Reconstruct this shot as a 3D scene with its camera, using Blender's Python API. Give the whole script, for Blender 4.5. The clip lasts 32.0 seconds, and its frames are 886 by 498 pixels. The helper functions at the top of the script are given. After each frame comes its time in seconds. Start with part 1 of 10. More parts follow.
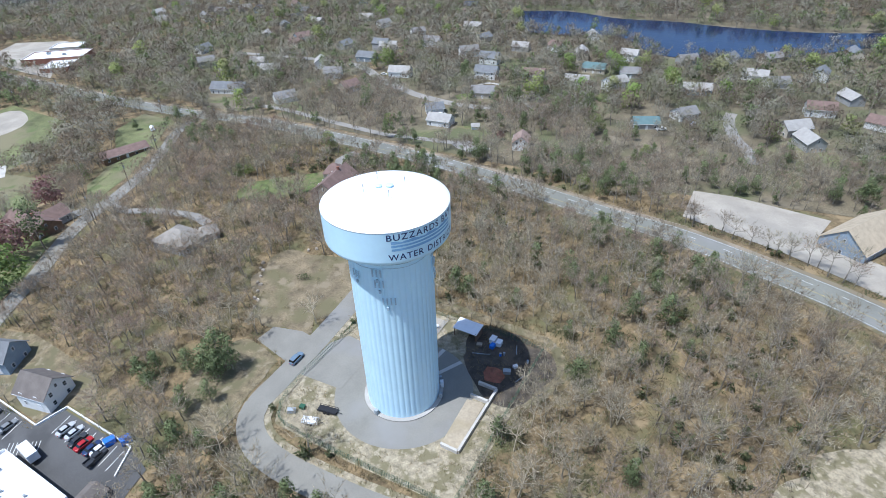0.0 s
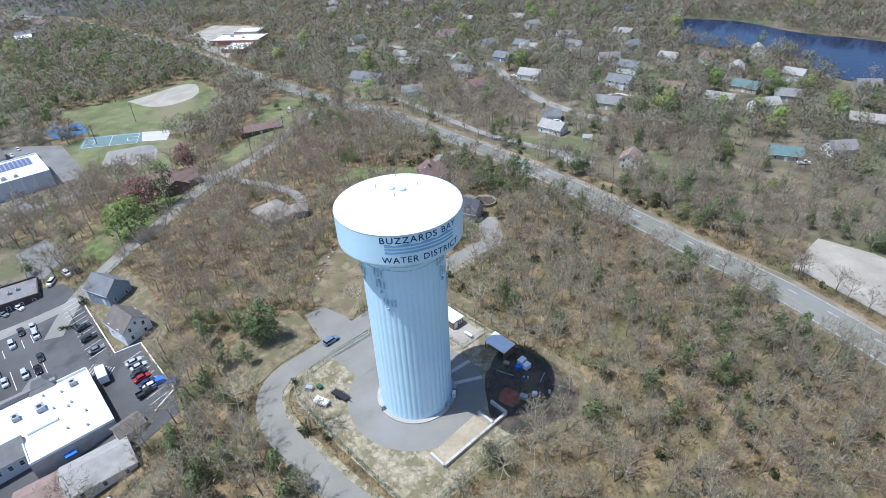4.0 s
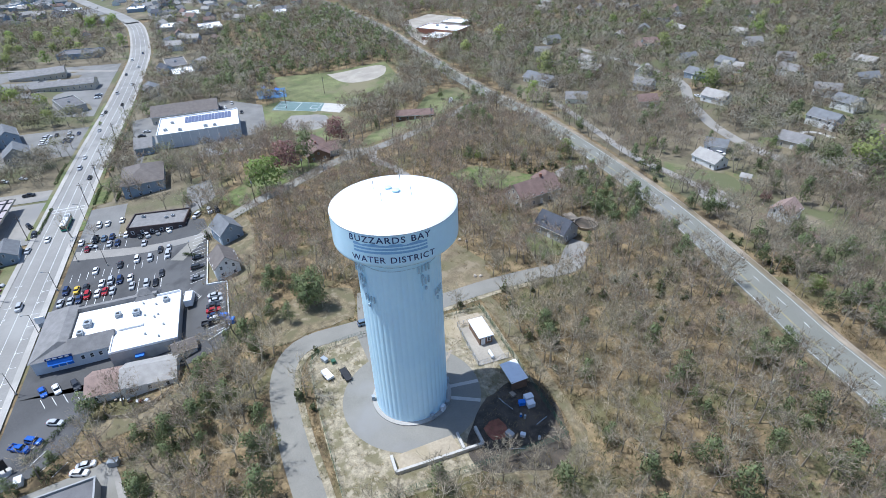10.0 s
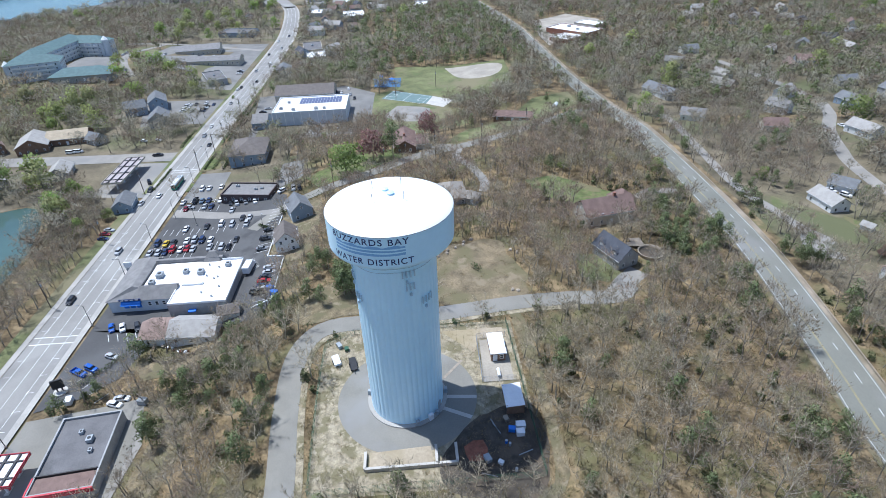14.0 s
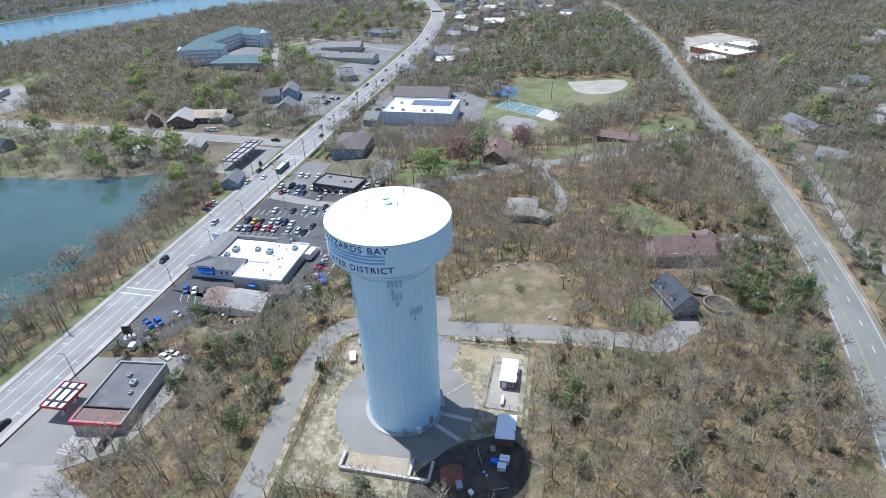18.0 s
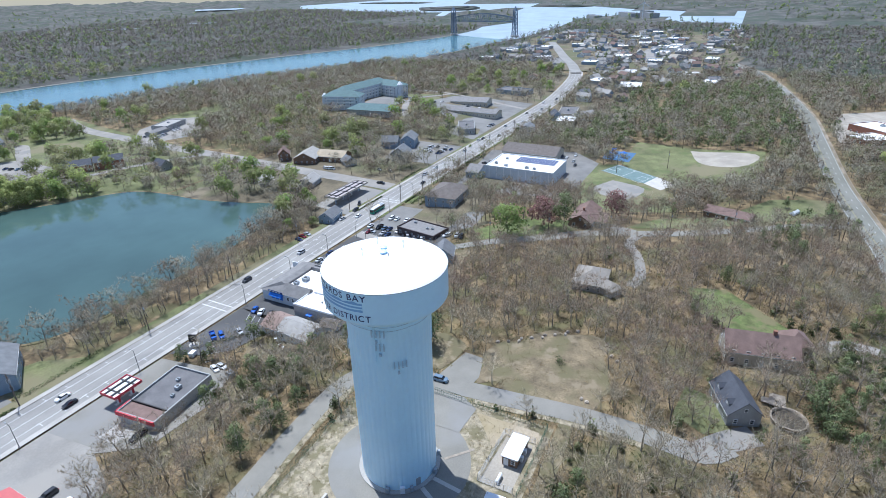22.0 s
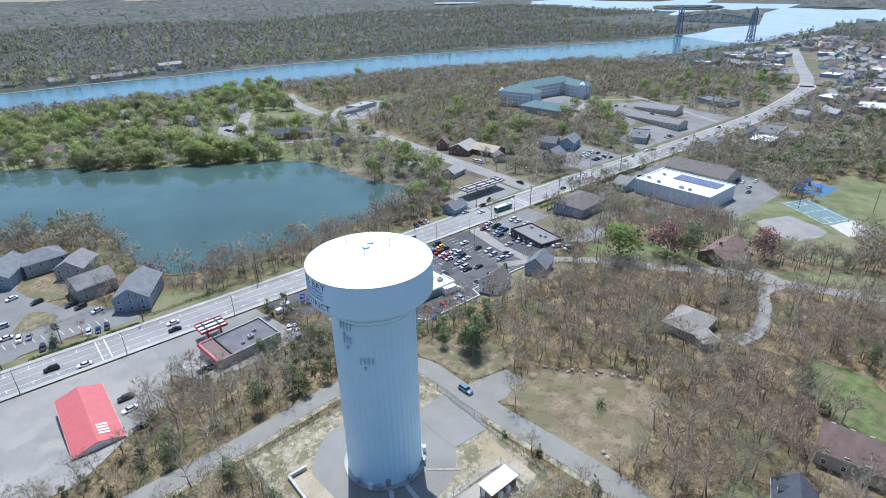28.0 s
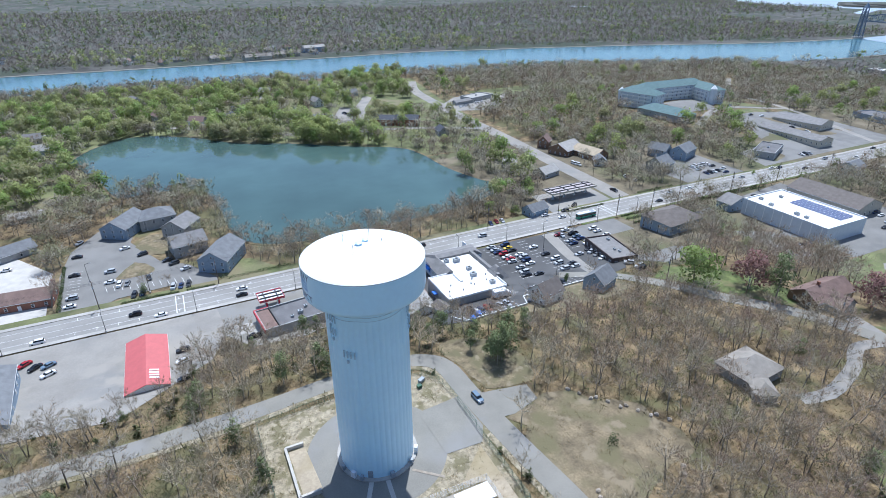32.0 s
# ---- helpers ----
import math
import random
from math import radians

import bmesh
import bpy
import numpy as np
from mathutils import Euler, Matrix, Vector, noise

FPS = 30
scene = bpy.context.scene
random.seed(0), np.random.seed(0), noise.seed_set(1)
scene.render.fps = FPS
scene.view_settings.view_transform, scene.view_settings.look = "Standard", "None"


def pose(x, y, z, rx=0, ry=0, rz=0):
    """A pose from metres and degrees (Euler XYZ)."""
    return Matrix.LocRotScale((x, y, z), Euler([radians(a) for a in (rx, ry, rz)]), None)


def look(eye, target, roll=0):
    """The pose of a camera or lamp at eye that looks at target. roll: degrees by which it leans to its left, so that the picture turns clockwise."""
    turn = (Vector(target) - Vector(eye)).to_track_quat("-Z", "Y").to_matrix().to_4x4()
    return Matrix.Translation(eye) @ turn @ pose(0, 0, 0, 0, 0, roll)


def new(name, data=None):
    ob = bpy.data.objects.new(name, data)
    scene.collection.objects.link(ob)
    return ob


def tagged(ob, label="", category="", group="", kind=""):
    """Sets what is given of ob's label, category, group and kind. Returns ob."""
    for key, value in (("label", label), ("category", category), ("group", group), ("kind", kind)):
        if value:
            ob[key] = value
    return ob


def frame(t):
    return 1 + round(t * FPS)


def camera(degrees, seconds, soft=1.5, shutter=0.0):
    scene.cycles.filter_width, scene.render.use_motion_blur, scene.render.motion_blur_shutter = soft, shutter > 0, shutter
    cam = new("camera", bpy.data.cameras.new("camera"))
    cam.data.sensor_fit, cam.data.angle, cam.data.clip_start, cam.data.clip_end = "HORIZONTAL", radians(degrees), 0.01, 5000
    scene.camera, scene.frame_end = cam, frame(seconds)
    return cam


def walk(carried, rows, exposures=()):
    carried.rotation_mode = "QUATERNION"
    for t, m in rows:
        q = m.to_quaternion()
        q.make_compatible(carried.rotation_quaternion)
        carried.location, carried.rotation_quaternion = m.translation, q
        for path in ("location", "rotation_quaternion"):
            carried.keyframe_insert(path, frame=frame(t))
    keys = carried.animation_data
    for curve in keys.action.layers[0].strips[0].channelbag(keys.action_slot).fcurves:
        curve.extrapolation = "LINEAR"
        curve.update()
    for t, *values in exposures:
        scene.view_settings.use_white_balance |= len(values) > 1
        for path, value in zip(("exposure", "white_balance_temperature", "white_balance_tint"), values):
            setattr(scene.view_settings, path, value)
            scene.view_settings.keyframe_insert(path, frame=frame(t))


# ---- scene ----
cam = camera(77.54, 32.0, soft=0.45)
# seconds, place in metres, turn in degrees
PATH = [
    (0.0, 59.25, -77.57, 107.88, 56.165, 1.671, 29.689),
    (0.5, 61.98, -75.40, 107.59, 56.255, 2.118, 31.714),
    (1.0, 64.76, -73.13, 107.46, 56.356, 2.434, 33.882),
    (1.5, 67.50, -70.91, 107.30, 56.484, 2.474, 36.179),
    (2.0, 70.19, -68.64, 107.39, 56.526, 2.500, 38.239),
    (2.5, 72.62, -66.21, 107.44, 56.545, 2.485, 40.203),
    (3.0, 74.83, -63.68, 107.64, 56.544, 2.475, 41.978),
    (3.5, 76.84, -61.23, 107.75, 56.566, 2.417, 44.281),
    (4.0, 78.91, -58.64, 107.80, 56.668, 2.396, 46.817),
    (4.5, 80.83, -55.86, 107.82, 56.717, 2.317, 49.316),
    (6.5, 88.15, -44.20, 107.78, 56.897, 2.359, 56.715),
    (7.0, 89.77, -41.11, 107.69, 56.916, 2.344, 58.027),
    (7.5, 91.44, -37.83, 107.53, 56.990, 2.380, 59.628),
    (8.0, 92.81, -34.66, 107.46, 57.068, 2.359, 61.415),
    (8.5, 93.95, -31.54, 107.24, 57.179, 2.315, 63.220),
    (9.0, 95.22, -28.30, 106.93, 57.283, 2.370, 65.516),
    (9.5, 96.19, -25.04, 106.81, 57.357, 2.311, 67.975),
    (10.0, 96.88, -21.80, 106.88, 57.370, 2.224, 70.364),
    (10.5, 97.36, -18.51, 106.74, 57.379, 2.163, 72.227),
    (11.0, 97.76, -15.25, 106.56, 57.381, 2.121, 73.976),
    (11.5, 98.12, -11.86, 106.41, 57.396, 2.120, 75.683),
    (12.0, 98.44, -8.47, 106.26, 57.433, 2.127, 77.434),
    (12.5, 98.76, -4.98, 106.21, 57.469, 2.109, 79.508),
    (13.0, 99.06, -1.49, 106.19, 57.518, 2.067, 81.610),
    (13.5, 99.10, 1.85, 106.66, 57.516, 1.996, 83.697),
    (14.0, 99.05, 5.28, 106.95, 57.524, 1.940, 85.749),
    (14.5, 98.88, 8.87, 106.97, 57.572, 1.891, 88.021),
    (16.5, 97.28, 22.77, 107.26, 57.730, 1.807, 95.761),
    (17.0, 96.65, 26.06, 107.20, 57.766, 1.760, 98.017),
    (17.5, 96.04, 29.32, 107.01, 57.810, 1.719, 99.901),
    (18.0, 94.81, 32.47, 107.20, 58.609, 1.685, 101.613),
    (18.5, 94.29, 35.94, 106.92, 61.041, 1.608, 103.546),
    (19.0, 92.93, 39.21, 107.04, 61.796, 1.610, 105.420),
    (19.5, 91.74, 42.50, 106.85, 61.951, 1.556, 107.425),
    (20.0, 90.30, 45.59, 106.86, 61.985, 1.498, 109.404),
    (20.5, 88.82, 48.45, 106.85, 62.006, 1.420, 111.225),
    (21.0, 87.09, 51.58, 107.02, 62.873, 1.395, 113.182),
    (21.5, 85.69, 54.51, 106.70, 64.304, 1.319, 115.126),
    (22.0, 83.51, 57.65, 106.55, 64.338, 1.354, 117.166),
    (22.5, 81.27, 60.75, 106.40, 64.356, 1.387, 119.133),
    (23.0, 78.99, 63.64, 106.38, 64.408, 1.387, 120.991),
    (23.5, 76.94, 66.16, 106.25, 64.404, 1.311, 122.717),
    (24.0, 74.78, 68.56, 106.01, 64.443, 1.217, 124.584),
    (24.5, 72.30, 71.14, 105.83, 64.473, 1.164, 126.570),
    (25.0, 69.87, 73.73, 105.63, 64.484, 1.144, 128.653),
    (25.5, 67.29, 76.18, 105.47, 64.478, 1.063, 130.629),
    (27.5, 56.22, 84.71, 104.98, 64.462, 0.929, 137.725),
    (28.0, 53.49, 86.76, 105.32, 64.408, 0.836, 139.436),
    (28.5, 50.99, 88.77, 105.34, 64.333, 0.695, 141.366),
    (29.0, 48.42, 90.62, 105.54, 64.264, 0.546, 143.065),
    (29.5, 45.86, 92.13, 105.89, 64.148, 0.329, 144.818),
    (30.0, 43.14, 93.71, 106.31, 64.066, 0.204, 146.785),
    (30.5, 40.23, 95.28, 106.81, 63.966, 0.106, 148.682),
    (31.0, 37.21, 96.74, 107.17, 63.838, 0.106, 150.356),
    (31.5, 33.81, 98.06, 107.35, 63.696, 0.098, 151.969),
    (32.0, 29.98, 99.01, 107.35, 63.580, 0.160, 153.814),
]
walk(cam, [(t, pose(x, y, z, rx, ry, rz)) for t, x, y, z, rx, ry, rz in PATH], [(0.0, 0.235, 5500.0, 10.0), (7.0, 0.225, 5500.0, 10.0), (14.0, 0.205, 5500.0, 10.0), (21.0, 0.225, 5480.0, 10.0), (32.0, 0.23, 5460.0, 10.0)])

# ---- world and light: a high spring sun, shadows fall towards +x +y ----
SUN = Vector((-12.3, -19.8, 55.3)).normalized()
world = bpy.data.worlds.new("world")
scene.world = world
world.use_nodes = True
wn = world.node_tree.nodes
sky = wn.new("ShaderNodeTexSky")
sky.sky_type = "NISHITA"
sky.sun_disc = False
sky.sun_elevation = math.asin(SUN.z)
sky.sun_rotation = math.atan2(SUN.x, SUN.y)
sky.air_density, sky.dust_density, sky.ozone_density = 1.0, 0.9, 1.0
wn["Background"].inputs[1].default_value = 0.119
world.node_tree.links.new(sky.outputs[0], wn["Background"].inputs[0])
sun = new("sun", bpy.data.lights.new("sun", "SUN"))
sun.data.energy, sun.data.angle, sun.data.color = 4.3, radians(0.53), (1.0, 0.96, 0.89)
sun.matrix_world = look((0, 0, 200), Vector((0, 0, 200)) - SUN)

# ---- plan: the lie of the land ----
POND_Z = -8.62


def smooth(v):
    v = np.clip(v, 0, 1)
    return v * v * (3 - 2 * v)


def land(x, y):
    """Height of the ground: the tower's knoll falls to the street and the pond, and a little to the highway."""
    x, y = np.asarray(x, float), np.asarray(y, float)
    fall = smooth((-y - 22) / 62)
    z = -9.0 * fall - (1 - fall) * (1.5 * smooth((-x - 60) / 100) + 7.5 * smooth((-x - 175) / 65)) * (1 - 0.5 * smooth((y - 30) / 60))
    z = z - 4.0 * smooth((y - 90) / 90) + 12.5 * np.exp(-((x + 385) ** 2 + (y + 262) ** 2) / 6500.0)
    return z


def at(x, y, up=0.0):
    return float(land(x, y)) + up


# ---- mesh tools ----
def fast_mesh(name, verts, faces):
    """A mesh from arrays of vertices and of triangles or quads."""
    verts, faces = np.asarray(verts, np.float32), np.asarray(faces, np.int32)
    me, k = bpy.data.meshes.new(name), faces.shape[1]
    me.vertices.add(len(verts))
    me.vertices.foreach_set("co", verts.ravel())
    me.loops.add(faces.size)
    me.loops.foreach_set("vertex_index", faces.ravel())
    me.polygons.add(len(faces))
    me.polygons.foreach_set("loop_start", np.arange(0, faces.size, k, dtype=np.int32))
    me.update(calc_edges=True)
    return me


class Build:
    """Collects boxes, prisms and rings into one mesh."""

    def __init__(self):
        self.v, self.f = [], []

    def add(self, verts, faces):
        n = len(self.v)
        self.v += [tuple(p) for p in verts]
        self.f += [tuple(i + n for i in q) for q in faces]
        return self

    def box(self, x0, y0, z0, x1, y1, z1):
        v = [(x0, y0, z0), (x1, y0, z0), (x1, y1, z0), (x0, y1, z0), (x0, y0, z1), (x1, y0, z1), (x1, y1, z1), (x0, y1, z1)]
        return self.add(v, [(3, 2, 1, 0), (4, 5, 6, 7), (0, 1, 5, 4), (1, 2, 6, 5), (2, 3, 7, 6), (3, 0, 4, 7)])

    def hull(self, low, high):
        """A closed solid between two rings of the same count."""
        n = len(low)
        return self.add([*low, *high], [tuple(range(n - 1, -1, -1)), tuple(range(n, 2 * n)),
                                        *[(i, (i + 1) % n, n + (i + 1) % n, n + i) for i in range(n)]])

    def tube(self, x, y, z0, z1, r0, r1=None, n=12):
        r1 = r0 if r1 is None else r1
        ring = [(math.cos(6.28319 * i / n), math.sin(6.28319 * i / n)) for i in range(n)]
        return self.hull([(x + r0 * c, y + r0 * s, z0) for c, s in ring], [(x + r1 * c, y + r1 * s, z1) for c, s in ring])

    def beam(self, a, b, w, h=None):
        """A square bar from a to b."""
        a, b, h = Vector(a), Vector(b), h or w
        d = (b - a).normalized()
        s = d.cross(Vector((0, 0, 1))) if abs(d.z) < 0.99 else Vector((1, 0, 0))
        s = s.normalized() * w / 2
        u = s.cross(d).normalized() * h / 2
        return self.hull([a - s - u, a + s - u, a + s + u, a - s + u], [b - s - u, b + s - u, b + s + u, b - s + u])

    def chain(self, points, r):
        """A thin round line through the points, in one piece."""
        n = len(self.v)
        for p in points:
            self.v += [(p[0], p[1] - r, p[2]), (p[0], p[1], p[2] + r), (p[0], p[1] + r, p[2]), (p[0], p[1], p[2] - r)]
        for j in range(len(points) - 1):
            self.f += [tuple(n + q for q in (4 * j + k, 4 * j + (k + 1) % 4, 4 * j + 4 + (k + 1) % 4, 4 * j + 4 + k)) for k in range(4)]
        return self

    def mesh(self, name, material, smooth_faces=False):
        me = bpy.data.meshes.new(name)
        me.from_pydata(self.v, [], self.f)
        if material:
            me.materials.append(material)
        if smooth_faces:
            me.polygons.foreach_set("use_smooth", [True] * len(me.polygons))
        me.update()
        return me


def part(name, shape, material, parent, label="", m=None):
    """Links a Build or a mesh as one object under a thing or a part."""
    ob = new(name, shape if isinstance(shape, bpy.types.Mesh) else shape.mesh(name, material))
    ob.parent = parent
    if m is not None:
        ob.matrix_basis = m
    return tagged(ob, label)


def thing(name, label, category, m, group="", kind=""):
    ob = new(name)
    ob.empty_display_size = 0.2
    ob.matrix_basis = m
    return tagged(ob, label, category, group, kind)


def spread(points, step=4.0):
    """A smooth line through the points, sampled about every step metres."""
    p = np.array(points, float)
    q = np.vstack([2 * p[0] - p[1], p, 2 * p[-1] - p[-2]])
    out = []
    for i in range(1, len(q) - 2):
        n = max(2, int(np.linalg.norm(q[i + 1] - q[i]) / step))
        for k in range(n):
            t = k / n
            a, b, c, d = q[i - 1], q[i], q[i + 1], q[i + 2]
            out.append(0.5 * (2 * b + (c - a) * t + (2 * a - 5 * b + 4 * c - d) * t * t + (3 * b - a - 3 * c + d) * t ** 3))
    out.append(p[-1])
    return np.array(out)


CLEAR_POLYS, CLEAR_LINES, CLEAR_DISCS = [], [], []


def ribbon(name, points, left, right, material, up, parent=None, step=4.0, clear=None, tilt=0.0):
    """A strip laid on the land along a line, from left to right of it in metres."""
    c = spread(points, step)
    d = np.gradient(c, axis=0)
    d /= np.linalg.norm(d, axis=1)[:, None]
    nrm = np.stack([d[:, 1], -d[:, 0]], 1)
    cols = max(2, int(abs(right - left) / 4) + 2)
    offs = np.linspace(left, right, cols)
    xy = (c[:, None] + nrm[:, None] * offs[None, :, None]).reshape(-1, 2)
    z = land(xy[:, 0], xy[:, 1]) + up
    n = len(c)
    i = (np.arange(n - 1)[:, None] * cols + np.arange(cols - 1)[None]).ravel()
    me = fast_mesh(name, np.column_stack([xy, z]), np.stack([i, i + 1, i + cols + 1, i + cols], 1))
    me.materials.append(material)
    if clear is not None:
        CLEAR_LINES.append((c, clear))
    ob = new(name, me)
    ob.parent = parent
    if me.polygons[0].normal.z < 0:
        me.flip_normals()
    return ob


def patch(name, poly, material, up, parent=None, clear=True, cell=7.0, z=None, rounded=False, ragged=0.0, far=False):
    """A sheet with the given outline, laid on the land, or with far on the hills."""
    p = np.array(poly, float)
    if rounded:
        p = spread(np.vstack([p, p[:1]]), 1.6 if ragged else 6.0)[:-1]
    if ragged:
        q = p - p.mean(0)
        k = np.arange(len(p))
        push = np.sin(k * 0.55 + p[0, 0]) * 0.4 + np.sin(k * 1.1 + p[0, 1]) * 0.18 + np.sin(k * 0.23) * 0.6
        p = p + q / (np.linalg.norm(q, axis=1)[:, None] + 1e-6) * (push * ragged)[:, None]
    bm = bmesh.new()
    bm.faces.new([bm.verts.new((x, y, 0)) for x, y in p])
    if z is None:
        bmesh.ops.triangulate(bm, faces=bm.faces[:])
        for ax in (0, 1):
            for c in np.arange(math.floor(p[:, ax].min() / cell) * cell, p[:, ax].max(), cell):
                no = (1, 0, 0) if ax == 0 else (0, 1, 0)
                bmesh.ops.bisect_plane(bm, geom=bm.verts[:] + bm.edges[:] + bm.faces[:], plane_co=tuple(c * k for k in no), plane_no=no)
    for v in bm.verts:
        v.co.z = at(v.co.x, v.co.y, up) if z is None else z
        if far:
            v.co.z += float(hills(np.array([v.co.x]), np.array([v.co.y]))[0])
    bm.normal_update()
    for f in bm.faces:
        if f.normal.z < 0:
            f.normal_flip()
    me = bpy.data.meshes.new(name)
    bm.to_mesh(me)
    bm.free()
    me.materials.append(material)
    if clear:
        CLEAR_POLYS.append(p)
    ob = new(name, me)
    ob.parent = parent
    return ob


def inside(poly, x, y):
    r, p = np.zeros(len(x), bool), np.asarray(poly, float)
    for (x0, y0), (x1, y1) in zip(p, np.roll(p, -1, 0)):
        if y0 != y1:
            r ^= ((y0 > y) != (y1 > y)) & (x < (x1 - x0) * (y - y0) / (y1 - y0) + x0)
    return r


# ---- materials ----
def surface(name, color, rough=0.85, vary=0.25, scale=0.6, fine=9.0, bump=0.15, metal=0.0, spot=None, per="", spot_at=0.58, spot2=None, swing=0.45):
    """A material with colour that drifts at two scales, relief, and if wanted patches of a second colour or a shift per piece."""
    m = bpy.data.materials.new(name)
    m.use_nodes = True
    nt = m.node_tree
    N, L = nt.nodes, nt.links
    b = N["Principled BSDF"]
    b.inputs["Roughness"].default_value, b.inputs["Metallic"].default_value = rough, metal
    co = N.new("ShaderNodeTexCoord")

    def noise_tex(s, detail=5.0):
        t = N.new("ShaderNodeTexNoise")
        t.inputs["Scale"].default_value, t.inputs["Detail"].default_value = s, detail
        L.new(co.outputs["Object"], t.inputs["Vector"])
        return t.outputs["Fac"]

    def mix(kind, fac, a, c):
        x = N.new("ShaderNodeMix")
        x.data_type, x.blend_type = "RGBA", kind
        for sock, val in ((x.inputs[0], fac), (x.inputs[6], a), (x.inputs[7], c)):
            if isinstance(val, (int, float)):
                sock.default_value = val
            elif isinstance(val, tuple):
                sock.default_value = (*val, 1)
            else:
                L.new(val, sock)
        return x.outputs[2]

    def ramp(val, lo, hi):
        x = N.new("ShaderNodeMapRange")
        x.inputs[1].default_value, x.inputs[2].default_value = lo, hi
        L.new(val, x.inputs[0])
        return x.outputs[0]

    dark, light = tuple(c * (1 - vary) for c in color), tuple(min(1, c * (1 + vary)) for c in color)
    big, small = noise_tex(scale), noise_tex(fine)
    col = mix("MIX", ramp(big, 0.3, 0.7), dark, light)
    col = mix("MULTIPLY", 1.0, col, mix("MIX", ramp(small, 0.3, 0.7), (1 - vary * 0.6,) * 3, (1 + vary * 0.5,) * 3))
    if spot:
        col = mix("MIX", ramp(noise_tex(scale * 0.37, 7.0), spot_at - 0.06, spot_at + 0.06), col, spot)
    if spot2:
        col = mix("MIX", ramp(noise_tex(scale * 0.81, 6.0), 0.57, 0.66), col, spot2)
    if per:
        if per == "island":
            r = N.new("ShaderNodeNewGeometry").outputs["Random Per Island"]
        else:
            r = N.new("ShaderNodeObjectInfo").outputs["Random"]
        k = N.new("ShaderNodeMapRange")
        k.inputs[3].default_value, k.inputs[4].default_value = 1 - swing, 1 + swing
        L.new(r, k.inputs[0])
        g = N.new("ShaderNodeCombineColor")
        for i in range(3):
            L.new(k.outputs[0], g.inputs[i])
        col = mix("MULTIPLY", 1.0, col, g.outputs[0])
    L.new(col, b.inputs["Base Color"])
    if bump:
        bp = N.new("ShaderNodeBump")
        bp.inputs["Strength"].default_value, bp.inputs["Distance"].default_value = bump, 0.05
        L.new(small, bp.inputs["Height"])
        L.new(bp.outputs[0], b.inputs["Normal"])
    return m


def glass_dark(name, color, rough=0.08):
    m = surface(name, color, rough, 0.15, 1.0, 4.0, 0.0)
    m.node_tree.nodes["Principled BSDF"].inputs["Specular IOR Level"].default_value = 0.6
    return m


def water(name, color, rough, wave, strength):
    m = surface(name, color, rough, 0.18, 0.012, 0.05, 0.0)
    nt = m.node_tree
    N, L = nt.nodes, nt.links
    b = N["Principled BSDF"]
    b.inputs["IOR"].default_value = 1.33
    co = N.new("ShaderNodeTexCoord")
    t = N.new("ShaderNodeTexNoise")
    t.inputs["Scale"].default_value, t.inputs["Detail"].default_value = wave, 6.0
    L.new(co.outputs["Object"], t.inputs["Vector"])
    bp = N.new("ShaderNodeBump")
    bp.inputs["Strength"].default_value, bp.inputs["Distance"].default_value = strength, 0.3
    L.new(t.outputs["Fac"], bp.inputs["Height"])
    L.new(bp.outputs[0], b.inputs["Normal"])
    return m


FOREST_FLOOR = surface("forest_floor", (0.186, 0.135, 0.070), 0.95, 0.62, 0.16, 1.2, 0.9, spot=(0.145, 0.132, 0.060), spot_at=0.55, spot2=(0.285, 0.212, 0.116))
ASPHALT = surface("asphalt", (0.24, 0.226, 0.193), 0.9, 0.12, 0.12, 3.0, 0.1, spot=(0.26, 0.25, 0.23))
ASPHALT_DARK = surface("asphalt_dark", (0.088, 0.086, 0.084), 0.9, 0.16, 0.1, 3.0, 0.1, spot=(0.112, 0.11, 0.108), spot2=(0.07, 0.069, 0.068))
ASPHALT_PALE = surface("asphalt_pale", (0.292, 0.272, 0.240), 0.92, 0.13, 0.1, 2.0, 0.1, spot=(0.245, 0.236, 0.218), spot2=(0.325, 0.30, 0.262))
ASPHALT_MID = surface("asphalt_mid", (0.208, 0.200, 0.184), 0.9, 0.15, 0.1, 2.5, 0.1, spot=(0.24, 0.232, 0.216), spot2=(0.178, 0.172, 0.16))
HIGHWAY = surface("highway_asphalt", (0.205, 0.203, 0.170), 0.9, 0.12, 0.06, 2.0, 0.1, spot=(0.25, 0.245, 0.225))
STREET = surface("street_asphalt", (0.285, 0.272, 0.248), 0.9, 0.12, 0.08, 2.0, 0.1, spot=(0.33, 0.318, 0.292), spot2=(0.25, 0.24, 0.222))
PAVING = surface("pavement_concrete", (0.43, 0.405, 0.365), 0.9, 0.14, 0.15, 2.5, 0.1, spot=(0.37, 0.35, 0.315))
CONCRETE = surface("concrete", (0.52, 0.49, 0.44), 0.9, 0.1, 0.3, 4.0, 0.1)
SAND = surface("sandy_ground", (0.42, 0.35, 0.25), 0.95, 0.2, 0.12, 1.5, 0.4, spot=(0.33, 0.27, 0.16))
VERGE_SAND = surface("gritty_verge", (0.33, 0.275, 0.205), 0.95, 0.3, 0.15, 1.5, 0.5, spot=(0.215, 0.178, 0.118), spot_at=0.5)
DRY_GRASS = surface("dry_grass", (0.200, 0.160, 0.094), 0.95, 0.4, 0.5, 2.4, 0.9, spot=(0.150, 0.132, 0.070), spot_at=0.52, spot2=(0.255, 0.212, 0.138))
